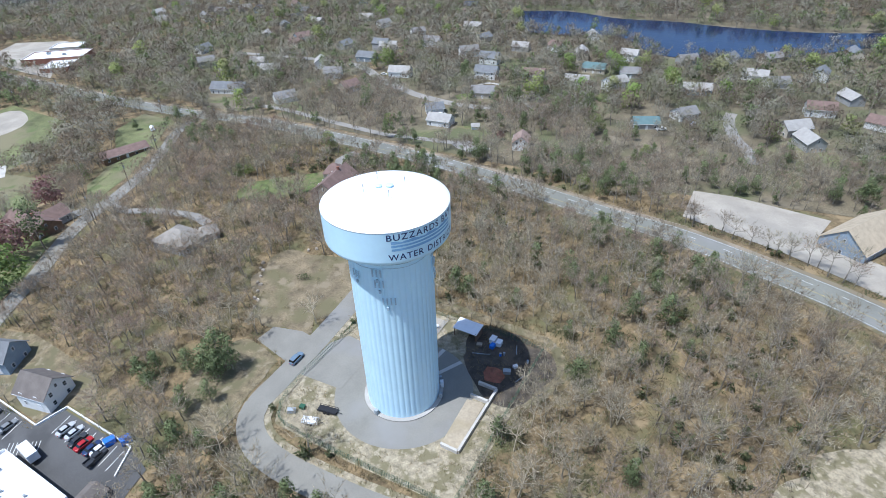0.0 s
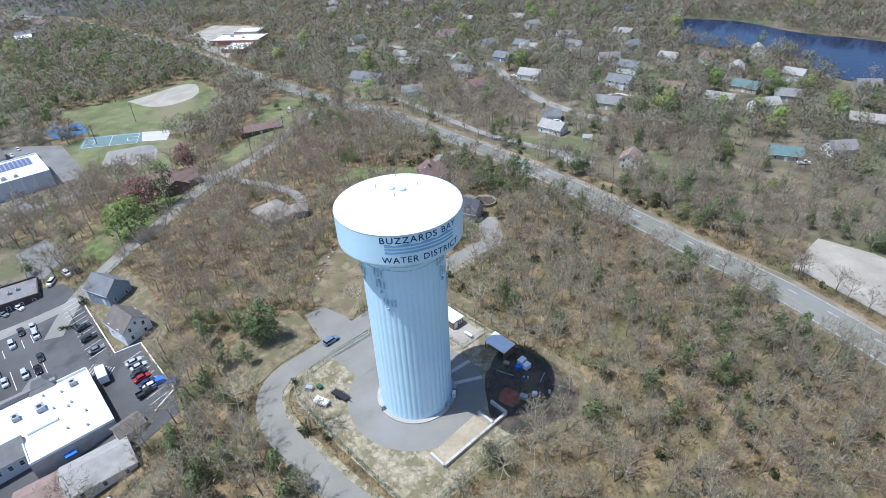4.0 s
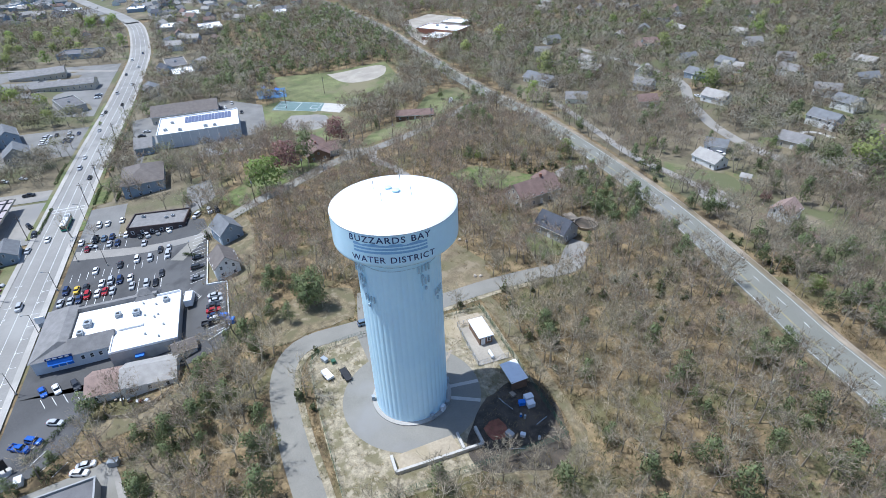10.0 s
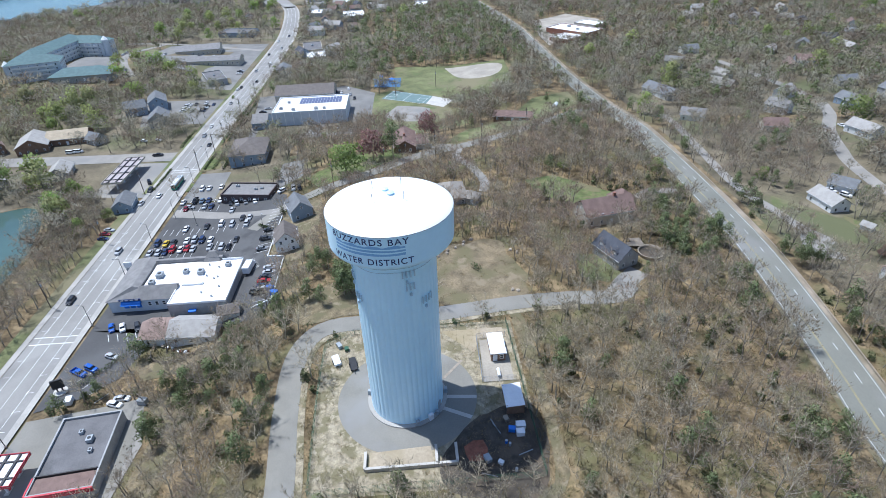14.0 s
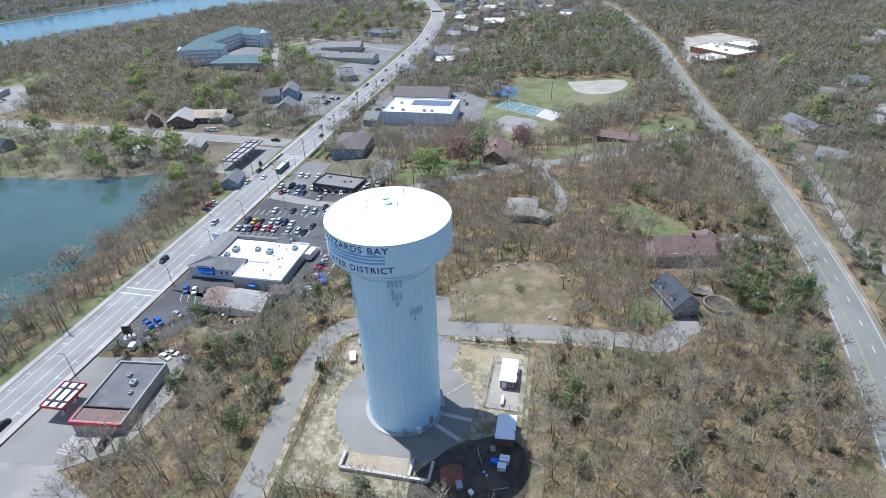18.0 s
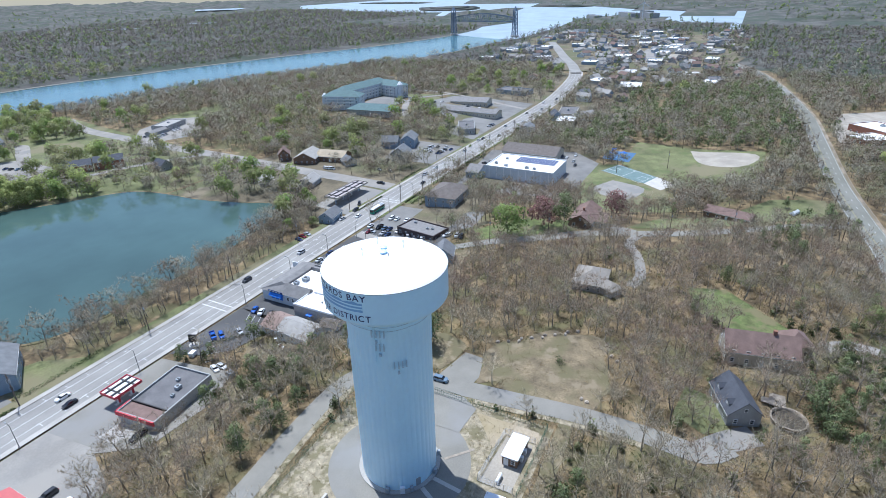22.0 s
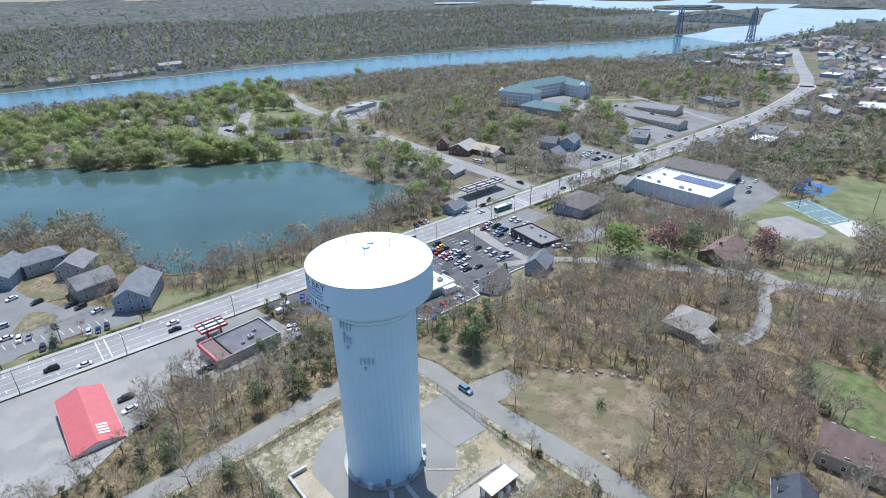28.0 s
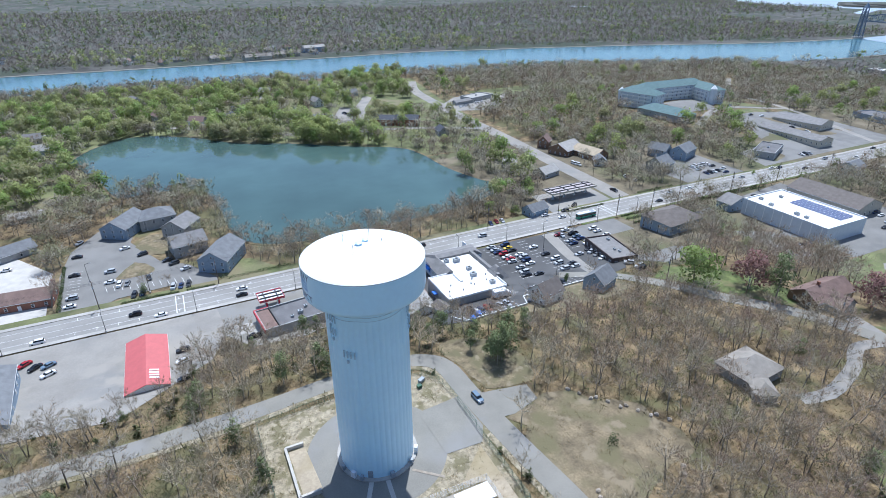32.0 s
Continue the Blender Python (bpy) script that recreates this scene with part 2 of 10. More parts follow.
YARD_SOIL = surface("sandy_yard_soil", (0.335, 0.285, 0.195), 0.95, 0.35, 0.7, 2.6, 0.9, spot=(0.195, 0.170, 0.096), spot_at=0.52, spot2=(0.40, 0.345, 0.245))
EARTH = surface("bare_brown_earth", (0.205, 0.162, 0.098), 0.95, 0.35, 0.22, 1.6, 0.8, spot=(0.158, 0.138, 0.072), spot_at=0.53, spot2=(0.252, 0.205, 0.132))
GRASS = surface("green_grass", (0.156, 0.166, 0.070), 0.95, 0.35, 0.09, 1.4, 0.6, spot=(0.205, 0.182, 0.102), spot_at=0.54, spot2=(0.125, 0.150, 0.054))
LUSH = surface("lush_grass", (0.120, 0.143, 0.048), 0.95, 0.4, 0.35, 2.0, 0.7, spot=(0.175, 0.155, 0.078), spot_at=0.54, spot2=(0.115, 0.150, 0.045))
ROUGH_GRASS = surface("rough_yard_grass", (0.162, 0.134, 0.084), 0.95, 0.4, 0.06, 1.2, 0.7, spot=(0.125, 0.130, 0.060), spot_at=0.55, spot2=(0.215, 0.180, 0.120))
GRAVEL = surface("pale_gravel", (0.375, 0.335, 0.275), 0.95, 0.18, 0.1, 2.0, 0.3, spot=(0.325, 0.295, 0.245), spot2=(0.41, 0.37, 0.305))
# dark soil, its colour lowered further to stand in for the tower's shade
SHADE_DARK_SOIL = surface("shade_darkened_soil", (0.072, 0.060, 0.046), 0.95, 0.4, 0.5, 3.0, 0.7, spot=(0.115, 0.09, 0.064), spot_at=0.57)
RIPRAP = surface("riprap_stone", (0.225, 0.205, 0.170), 0.95, 0.4, 0.4, 1.2, 0.8)
BLUE_COURT = surface("blue_court_paint", (0.07, 0.155, 0.28), 0.8, 0.1, 0.3, 3.0, 0.05)
GREEN_COURT = surface("teal_court_paint", (0.155, 0.225, 0.215), 0.8, 0.1, 0.3, 3.0, 0.05)
PAINT_WHITE = surface("road_paint_white", (0.72, 0.72, 0.70), 0.8, 0.2, 1.0, 8.0, 0.0)
PAINT_YELLOW = surface("road_paint_yellow", (0.37, 0.31, 0.14), 0.8, 0.25, 0.5, 8.0, 0.0)
POND = water("pond_water", (0.066, 0.112, 0.100), 0.015, 0.6, 0.02)
CANAL = water("canal_water", (0.065, 0.155, 0.195), 0.18, 0.10, 0.6)
LAKE = water("lake_water", (0.008, 0.02, 0.065), 0.12, 0.2, 0.4)
# bay colour raised to hold the bright sky that far water mirrors
BAY = water("bay_water_sky_sheen", (0.38, 0.45, 0.51), 0.3, 0.05, 0.6)
TOWER_BLUE = surface("tower_blue_paint", (0.64, 0.87, 0.99), 0.34, 0.03, 0.15, 1.0, 0.0, spot=(0.61, 0.845, 0.98))
TOWER_WHITE = surface("tower_white_paint", (0.86, 0.88, 0.89), 0.5, 0.02, 0.2, 2.0, 0.0)
NAVY = surface("navy_letter_paint", (0.012, 0.035, 0.13), 0.5, 0.1, 0.5, 2.0, 0.0)
STRIPE = surface("stripe_blue_paint", (0.25, 0.47, 0.72), 0.5, 0.06, 0.4, 2.0, 0.0)
STEEL = surface("galvanised_steel", (0.42, 0.44, 0.46), 0.45, 0.15, 1.0, 8.0, 0.0, metal=0.6)
GREY_METAL = surface("grey_painted_metal", (0.33, 0.36, 0.38), 0.5, 0.12, 0.8, 6.0, 0.0)
BLACK_METAL = surface("black_painted_metal", (0.02, 0.02, 0.022), 0.5, 0.2, 1.0, 6.0, 0.0)
GREEN_METAL = surface("green_fence_metal", (0.03, 0.10, 0.055), 0.5, 0.2, 1.0, 6.0, 0.0)
WHITE_METAL = surface("white_painted_metal", (0.80, 0.81, 0.82), 0.5, 0.06, 0.6, 5.0, 0.0)
MEMBRANE = surface("white_roof_membrane", (0.82, 0.81, 0.79), 0.7, 0.05, 0.2, 2.0, 0.0)
GREY_ROOF = surface("grey_shingle_roof", (0.235, 0.225, 0.215), 0.9, 0.15, 0.5, 5.0, 0.3)
PALE_ROOF = surface("pale_shingle_roof", (0.37, 0.35, 0.32), 0.9, 0.12, 0.5, 5.0, 0.3)
DARK_ROOF = surface("charcoal_shingle_roof", (0.075, 0.08, 0.095), 0.9, 0.2, 0.5, 5.0, 0.3)
SLATE_ROOF = surface("blue_grey_shingle_roof", (0.185, 0.19, 0.195), 0.9, 0.15, 0.5, 5.0, 0.3)
BROWN_ROOF = surface("brown_shingle_roof", (0.205, 0.138, 0.115), 0.9, 0.18, 0.5, 5.0, 0.3)
UMBER_ROOF = surface("umber_shingle_roof", (0.165, 0.142, 0.125), 0.9, 0.16, 0.5, 5.0, 0.3)
FADED_ROOF = surface("faded_brown_shingle", (0.30, 0.215, 0.178), 0.9, 0.18, 0.4, 4.0, 0.3)
PALE_TAN_ROOF = surface("weathered_tan_grey_shingle", (0.30, 0.27, 0.23), 0.9, 0.15, 0.5, 5.0, 0.3)
CANOPY_DECK = surface("faded_canopy_metal", (0.42, 0.37, 0.36), 0.6, 0.12, 0.4, 3.0, 0.0)
TAN_ROOF = surface("tan_shingle_roof", (0.45, 0.37, 0.26), 0.9, 0.12, 0.5, 5.0, 0.3)
GREEN_ROOF = surface("green_shingle_roof", (0.12, 0.19, 0.19), 0.85, 0.12, 0.4, 5.0, 0.2)
RED_ROOF = surface("red_metal_roof", (0.52, 0.125, 0.12), 0.5, 0.07, 0.5, 3.0, 0.0)
TAR = surface("tar_roof", (0.16, 0.155, 0.155), 0.9, 0.2, 0.2, 3.0, 0.2, spot=(0.06, 0.06, 0.06), spot_at=0.62)
PALE_SIDING = surface("pale_blue_grey_panel", (0.60, 0.63, 0.66), 0.7, 0.06, 0.4, 4.0, 0.05)
BLUE_SIDING = surface("blue_grey_siding", (0.27, 0.335, 0.405), 0.8, 0.08, 0.5, 6.0, 0.1)
GREY_SIDING = surface("weathered_grey_shingle", (0.36, 0.36, 0.35), 0.85, 0.12, 0.6, 6.0, 0.15)
WHITE_SIDING = surface("white_clapboard", (0.76, 0.76, 0.74), 0.75, 0.05, 0.6, 6.0, 0.05)
TAN_SIDING = surface("tan_clapboard", (0.52, 0.47, 0.38), 0.8, 0.08, 0.6, 6.0, 0.05)
BROWN_WOOD = surface("brown_stained_wood", (0.20, 0.125, 0.08), 0.8, 0.2, 0.6, 6.0, 0.1)
BRICK = surface("red_brick", (0.27, 0.125, 0.085), 0.9, 0.2, 0.8, 9.0, 0.2)
DARK_BRICK = surface("dark_brick", (0.10, 0.075, 0.07), 0.9, 0.2, 0.8, 9.0, 0.2)
TRIM = surface("white_trim_paint", (0.80, 0.80, 0.79), 0.6, 0.04, 1.0, 6.0, 0.0)
PANE = glass_dark("window_glass", (0.03, 0.04, 0.05))
SOLAR = glass_dark("solar_cell_glass", (0.16, 0.18, 0.27), 0.2)
RUST = surface("rust_red_spoil", (0.26, 0.10, 0.06), 0.9, 0.3, 0.8, 5.0, 0.3)
TIMBER = surface("grey_timber", (0.33, 0.28, 0.22), 0.85, 0.2, 0.8, 6.0, 0.2)
POLE_WOOD = surface("pole_wood", (0.13, 0.10, 0.08), 0.9, 0.2, 0.8, 6.0, 0.1)
STONE = surface("boulder_stone", (0.42, 0.36, 0.29), 0.9, 0.25, 1.5, 6.0, 0.3, per="object")
BLUE_TARP = surface("bright_blue_fabric", (0.03, 0.17, 0.62), 0.6, 0.1, 0.8, 4.0, 0.0)
RED_TRIM = surface("red_fascia_paint", (0.52, 0.03, 0.05), 0.5, 0.06, 0.8, 4.0, 0.0)
BARK = surface("grey_bark", (0.345, 0.295, 0.215), 0.95, 0.2, 0.7, 4.0, 0.0, per="object")
BARK_MASS = surface("grey_bark_wood", (0.255, 0.222, 0.175), 0.95, 0.2, 0.7, 4.0, 0.0, per="island", swing=0.3)
TWIGS = surface("bare_twigs", (0.405, 0.348, 0.242), 0.95, 0.3, 0.15, 0.6, 0.0, per="island", spot=(0.34, 0.268, 0.190), spot_at=0.55, spot2=(0.45, 0.42, 0.305), swing=0.3)
TWIGS_RUST = surface("budding_twigs", (0.385, 0.292, 0.205), 0.95, 0.3, 0.15, 0.6, 0.0, per="island", spot=(0.335, 0.24, 0.178), spot_at=0.55, spot2=(0.41, 0.355, 0.245), swing=0.3)
TWIGS_DARK = surface("dark_oak_twigs", (0.270, 0.215, 0.148), 0.95, 0.3, 0.15, 0.6, 0.0, per="island", spot=(0.225, 0.180, 0.125), spot_at=0.55, swing=0.3)
TWIG_HAZE = surface("distant_grey_twigs", (0.272, 0.254, 0.194), 0.95, 0.2, 0.05, 0.4, 0.0, per="island", spot=(0.228, 0.206, 0.158), spot_at=0.56, spot2=(0.295, 0.285, 0.205), swing=0.12)
BANK_TWIGS = surface("dark_bank_twigs", (0.178, 0.160, 0.140), 0.95, 0.2, 0.03, 0.4, 0.0, per="island", spot=(0.140, 0.122, 0.110), spot_at=0.54, spot2=(0.205, 0.188, 0.155), swing=0.12)
TWIG_BROWN = surface("distant_brown_twigs", (0.188, 0.150, 0.108), 0.95, 0.2, 0.05, 0.4, 0.0, per="island", spot=(0.155, 0.122, 0.090), spot_at=0.56, swing=0.12)
TWIG_OLIVE = surface("distant_budding_twigs", (0.218, 0.215, 0.125), 0.95, 0.2, 0.05, 0.4, 0.0, per="island", spot=(0.180, 0.185, 0.105), spot_at=0.56, swing=0.12)
FAR_CANOPY = surface("far_woodland", (0.098, 0.095, 0.082), 0.95, 0.5, 0.022, 0.2, 0.9, spot=(0.056, 0.070, 0.046), spot_at=0.52, spot2=(0.130, 0.124, 0.098))
NEEDLES = surface("pine_needles", (0.200, 0.240, 0.108), 0.85, 0.25, 0.1, 0.6, 0.0, per="island", swing=0.3)
LEAVES = surface("young_leaves", (0.265, 0.350, 0.098), 0.75, 0.25, 0.05, 0.5, 0.0, per="island", spot=(0.255, 0.275, 0.110), spot_at=0.5, spot2=(0.23, 0.35, 0.085), swing=0.25)
SHORE_LEAVES = surface("soft_spring_leaves", (0.345, 0.385, 0.135), 0.75, 0.22, 0.05, 0.5, 0.0, per="island", spot=(0.335, 0.325, 0.165), spot_at=0.54, spot2=(0.31, 0.40, 0.115), swing=0.2)
RED_BUDS = surface("red_spring_buds", (0.31, 0.175, 0.155), 0.8, 0.25, 0.2, 0.8, 0.0, per="island", swing=0.25)
GREEN_BRUSH = surface("low_green_shrubs", (0.155, 0.172, 0.080), 0.9, 0.3, 0.1, 0.8, 0.0, per="island")
BRUSH = surface("dry_brush", (0.315, 0.243, 0.130), 0.95, 0.3, 0.3, 0.8, 0.0, per="island", spot=(0.255, 0.225, 0.115), spot_at=0.55)


def sheer(m, amount):
    """Lets thin leaves, needles and twig sprays pass some of the light that falls on their other side."""
    N, L = m.node_tree.nodes, m.node_tree.links
    b, out = N["Principled BSDF"], N["Material Output"]
    t, x = N.new("ShaderNodeBsdfTranslucent"), N.new("ShaderNodeMixShader")
    L.new(b.inputs["Base Color"].links[0].from_socket, t.inputs["Color"])
    x.inputs[0].default_value = amount
    L.new(b.outputs[0], x.inputs[1])
    L.new(t.outputs[0], x.inputs[2])
    L.new(x.outputs[0], out.inputs["Surface"])


for leaf_material, amount in ((TWIG_HAZE, 0.2), (TWIG_BROWN, 0.2), (TWIG_OLIVE, 0.2), (BANK_TWIGS, 0.2), (LEAVES, 0.45), (SHORE_LEAVES, 0.45), (NEEDLES, 0.35), (TWIGS, 0.25), (TWIGS_RUST, 0.25), (TWIGS_DARK, 0.25), (GREEN_BRUSH, 0.4), (BRUSH, 0.35), (RED_BUDS, 0.4)):
    sheer(leaf_material, amount)

# ---- ground sheet, to the horizon ----
BAY_EDGE = [(-1140, -405), (-1192, -400), (-1542, -412), (-1790, -440), (-1917, -480), (-1945, -227), (-1763, -176), (-1642, -84), (-1544, 10), (-1423, 59), (-1410, 131),
            (-1470, 300), (-1540, 560), (-1790, 560), (-1680, 250), (-1736, 103), (-1854, 120), (-2132, 90), (-2402, 80), (-2323, -96), (-2545, -383), (-2971, -727), (-3430, -1186), (-3858, -1700),
            (-5200, -2300), (-5600, -3400), (-4162, -2963), (-3476, -3120), (-3148, -2908), (-2855, -2519), (-2420, -1943), (-2308, -1643), (-2168, -1301), (-1978, -1006), (-2313, -1138), (-2410, -871), (-1703, -604),
            (-1504, -632), (-1382, -600), (-1235, -590)]
ISLANDS = [[(-2806, -1583), (-2993, -1336), (-2534, -1116), (-2426, -1331)], [(-3620, -1900), (-3700, -2500), (-3500, -2450), (-3420, -1960)], [(-2850, -620), (-3000, -900), (-2900, -960), (-2740, -700)]]


def stretch(lo, hi, step, far):
    """Grid lines, close together from lo to hi and ever wider out to far."""
    wide, d = [], step
    while sum(wide) < far:
        d *= 1.2
        wide.append(d)
    arm = np.cumsum(wide)
    return np.concatenate([(lo - arm)[::-1], np.arange(lo, hi + 0.1, step), hi + arm])


gx, gy = stretch(-420, 180, 6.0, 6200.0), stretch(-420, 360, 6.0, 6200.0)
mx, my = np.meshgrid(gx, gy)
px, py = mx.ravel(), my.ravel()


def hills(x, y):
    d = np.hypot(x, y)
    roll = np.sin(x / 310 + 1.3) * np.cos(y / 270) + 0.6 * np.sin(x / 130 - y / 170)
    up = smooth((d - 700) / 1500) * (5 + 4 * roll) + smooth((d - 4600) / 1500) * (14 + 5 * roll)
    return np.where(inside(BAY_EDGE, x, y) | ((y > -900) & (y < -380)), np.minimum(up, 0) * 0, up)


gz = land(px, py) + hills(px, py)
i = (np.arange(len(gy) - 1)[:, None] * len(gx) + np.arange(len(gx) - 1)[None]).ravel()
me = fast_mesh("ground", np.column_stack([px, py, gz]), np.stack([i, i + 1, i + len(gx) + 1, i + len(gx)], 1))
me.materials.append(FOREST_FLOOR)
me.materials.append(FAR_CANOPY)
far_face = np.hypot(px[i] + 100, py[i]) > 720
me.polygons.foreach_set("material_index", far_face.astype(np.int32))
me.polygons.foreach_set("use_smooth", [True] * len(me.polygons))
tagged(new("ground", me), "brown leaf-strewn woodland ground of the coastal town", "ground", kind="structure")

# ---- water ----
POND_EDGE = [(101, -346), (86, -381), (59, -402), (20, -381), (-12, -346), (-47, -328), (-80, -303), (-118, -279), (-127, -256), (-129, -222),
             (-137, -190), (-143, -176), (-133, -164), (-103, -153), (-75, -150), (-47, -149), (-8, -150), (10, -162), (15, -182), (16, -212),
             (25, -250), (54, -255), (68, -256), (80, -296)]
tagged(patch("pond", POND_EDGE, POND, 0, z=POND_Z, rounded=True), "still green pond beside the main street", "pond", kind="structure")
LAKE_EDGE = [(-172, 470), (-150, 430), (-130, 395), (-92, 392), (-55, 405), (-15, 362), (20, 362), (75, 392), (132, 445), (210, 470), (190, 510), (92, 476), (27, 470), (-20, 476), (-70, 472), (-125, 486)]
tagged(patch("lake", LAKE_EDGE, LAKE, 0, z=-3.55, rounded=True), "dark blue lake behind the houses", "lake", kind="structure")
NEAR_BANK = [(560, -650), (300, -645), (150, -640), (20, -632), (-70, -616), (-209, -606), (-330, -584), (-490, -556), (-660, -486), (-840, -432), (-1040, -418), (-1140, -405)]
FAR_BANK = [(-1235, -590), (-1119, -601), (-950, -636), (-750, -704), (-560, -756), (-490, -768), (-362, -797), (-200, -794), (-110, -804), (14, -800), (213, -806), (560, -815)]
tagged(patch("canal", NEAR_BANK + FAR_BANK, CANAL, 0, z=POND_Z, clear=True), "wide blue ship canal with rippled water", "canal", kind="structure")
for isle in ISLANDS:
    edge_ = spread(isle + isle[:1], 40.0)[:-1]
    mid_ = edge_.mean(0)
    mound = Build()
    rings_ = [[(*(mid_ + (q - mid_) * k), POND_Z + up) for q in edge_] for k, up in ((1.0, -0.4), (0.93, 1.6), (0.65, 5.0), (0.25, 7.0))]
    for a_, b_ in zip(rings_, rings_[1:]):
        mound.hull(a_, b_)
    tagged(new("wooded_island", mound.mesh("wooded_island", FAR_CANOPY, True)), "low wooded island in the bay", "island", kind="structure")
tagged(patch("bay", BAY_EDGE, BAY, 0, z=POND_Z), "open bay beyond the bridge, coloured pale for the sky's reflection", "bay", kind="structure")
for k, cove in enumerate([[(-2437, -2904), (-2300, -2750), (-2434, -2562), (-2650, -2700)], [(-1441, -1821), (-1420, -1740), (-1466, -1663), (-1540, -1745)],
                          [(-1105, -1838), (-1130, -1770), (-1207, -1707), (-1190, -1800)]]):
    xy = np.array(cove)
    tagged(patch("cove", cove, BAY, 0, z=float(np.max(land(xy[:, 0], xy[:, 1]) + hills(xy[:, 0], xy[:, 1]))) + 1.5), "tidal cove among far woods, coloured pale for the sky's reflection", "cove", kind="structure")
tagged(ribbon("canal_bank", FAR_BANK, -3.5, 2, RIPRAP, 0.7, step=12, clear=11), "sloping stone riprap bank of the canal", "bank", kind="structure")
tagged(ribbon("canal_path", FAR_BANK, 2.2, 5.0, ASPHALT, 0.7, step=12, clear=10), "paved service path along the canal bank", "path", kind="structure")
tagged(ribbon("canal_bank", NEAR_BANK, -2, 3, RIPRAP, 0.6, step=12, clear=6), "stone riprap bank on the town side of the canal", "bank", kind="structure")
tagged(ribbon("pond_shore", POND_EDGE + POND_EDGE[:1], -1.3, 0.4, FOREST_FLOOR, 0.30, step=5), "narrow sandy edge of the pond", "shore", kind="structure")

# ---- roads ----
MAIN = [(420, -113.5), (200, -113.5), (0, -113.5), (-150, -114.5), (-250, -114.5), (-350, -112.5), (-440, -113), (-520, -116), (-625, -128), (-700, -142), (-780, -170), (-870, -208), (-990, -255), (-1100, -300)]
HWY = [(460, -130), (330, -45), (220, 22), (150, 63), (107, 86), (83, 95.5), (48, 106.5), (22, 110), (0, 114.5), (-50, 123), (-100, 127), (-150, 128.5), (-215, 127.5), (-300, 121), (-400, 119), (-500, 116),
       (-620, 102), (-740, 79), (-860, 45), (-1000, 16), (-1150, -20), (-1300, -40)]
main_street = tagged(ribbon("main_street", MAIN, -7.2, 7.2, STREET, 0.27, clear=13.5), "grey asphalt main street with white lane lines", "street", kind="structure")
for s, e in ((-9.2, -7.2), (7.2, 9.2)):
    tagged(ribbon("pavement", MAIN, s, e, PAVING, 0.42), "pale concrete pavement along the main street", "pavement", kind="structure")
for s in (-4.3, 0.0, 4.3):
    ribbon("lane_line", MAIN, s - 0.07, s + 0.07, PAINT_WHITE, 0.30, main_street)
for part_of, s, e, mat_, lab in (([p for p in MAIN if -360 < p[0] < -130], 9.2, 11.0, LUSH, "green grass strip between pavement and car parks"), ([p for p in MAIN if -360 < p[0] < -130], -11.2, -9.2, GRASS, "worn grass strip along the pavement"), ([(130, -113.5), (60, -113.5), (-130, -114.3)], -13.5, -9.2, GRASS, "grassy bank between pavement and pond")):
    tagged(ribbon("street_verge", part_of, s, e, mat_, 0.36), lab, "verge", kind="structure")
highway = tagged(ribbon("highway", HWY, -6.0, 6.0, HIGHWAY, 0.27, clear=9.5), "worn grey highway with yellow and white lines", "highway", kind="structure")
tagged(ribbon("road_shoulder", HWY, 6.0, 8.2, VERGE_SAND, 0.2), "sandy verge beside the highway", "verge", kind="structure")
tagged(ribbon("road_shoulder", HWY, -7.4, -6.0, DRY_GRASS, 0.2), "dry grass verge beside the highway", "verge", kind="structure")
for s, c in ((-5.4, PAINT_WHITE), (-1.75, PAINT_YELLOW), (-1.45, PAINT_YELLOW), (5.4, PAINT_WHITE)):
    ribbon("lane_line", HWY, s - 0.065, s + 0.065, c, 0.30, highway)
line = spread(HWY, 1.0)
dash = Build()
for k in range(0, len(line) - 4, 12):
    if abs(line[k][0]) < 420:
        d = line[k + 3] - line[k]
        d = d / np.linalg.norm(d)
        n = np.array([d[1], -d[0]])
        a, b = line[k] + n * 1.95, line[k + 3] + n * 1.95
        q = [(*(a - n * 0.09), at(*a, 0.31)), (*(b - n * 0.09), at(*b, 0.31)), (*(b + n * 0.09), at(*b, 0.31)), (*(a + n * 0.09), at(*a, 0.31))]
        dash.add(q, [(3, 2, 1, 0)])
part("lane_dashes", dash, PAINT_WHITE, highway)
guard = tagged(ribbon("guard_rail", [p for p in HWY if -420 < p[0] < 60], 7.2, 7.45, TIMBER, 1.0), "low timber guard rail along the highway", "guard rail", kind="structure")
ACCESS = [(220, -34), (120, -30), (83, -28.5), (54, -27.5), (26, -28.2), (4, -30.5), (-15, -31.2), (-25, -28.3), (-29.8, -22), (-30.6, -10), (-31.5, 3), (-33, 18), (-35, 36), (-35.2, 53), (-34.5, 66), (-40, 72)]
access = tagged(ribbon("access_road", ACCESS, -3.3, 3.3, ASPHALT, 0.24, step=2.5, clear=4.6), "curved grey asphalt access road round the tower", "road", kind="structure")
tagged(ribbon("road_verge", ACCESS[:-2], 3.3, 5.0, YARD_SOIL, 0.16, step=3), "pale sandy verge beside the access road", "verge", kind="structure")
tagged(patch("road_stub", [(-33, -7), (-47.5, -4.2), (-47, 2.2), (-38, 4.6), (-33, 4)], ASPHALT, 0.22), "short asphalt turning stub off the access road", "road", kind="structure")
SIDE = [(-104, -63), (-118, -52), (-127, -38), (-140, -17), (-159, 8), (-169, 32), (-179, 53), (-196, 78), (-214, 100), (-224, 118)]
tagged(ribbon("side_street", SIDE, -3.2, 3.2, ASPHALT, 0.24, clear=5.0), "narrow grey side street through the trees", "street", kind="structure")
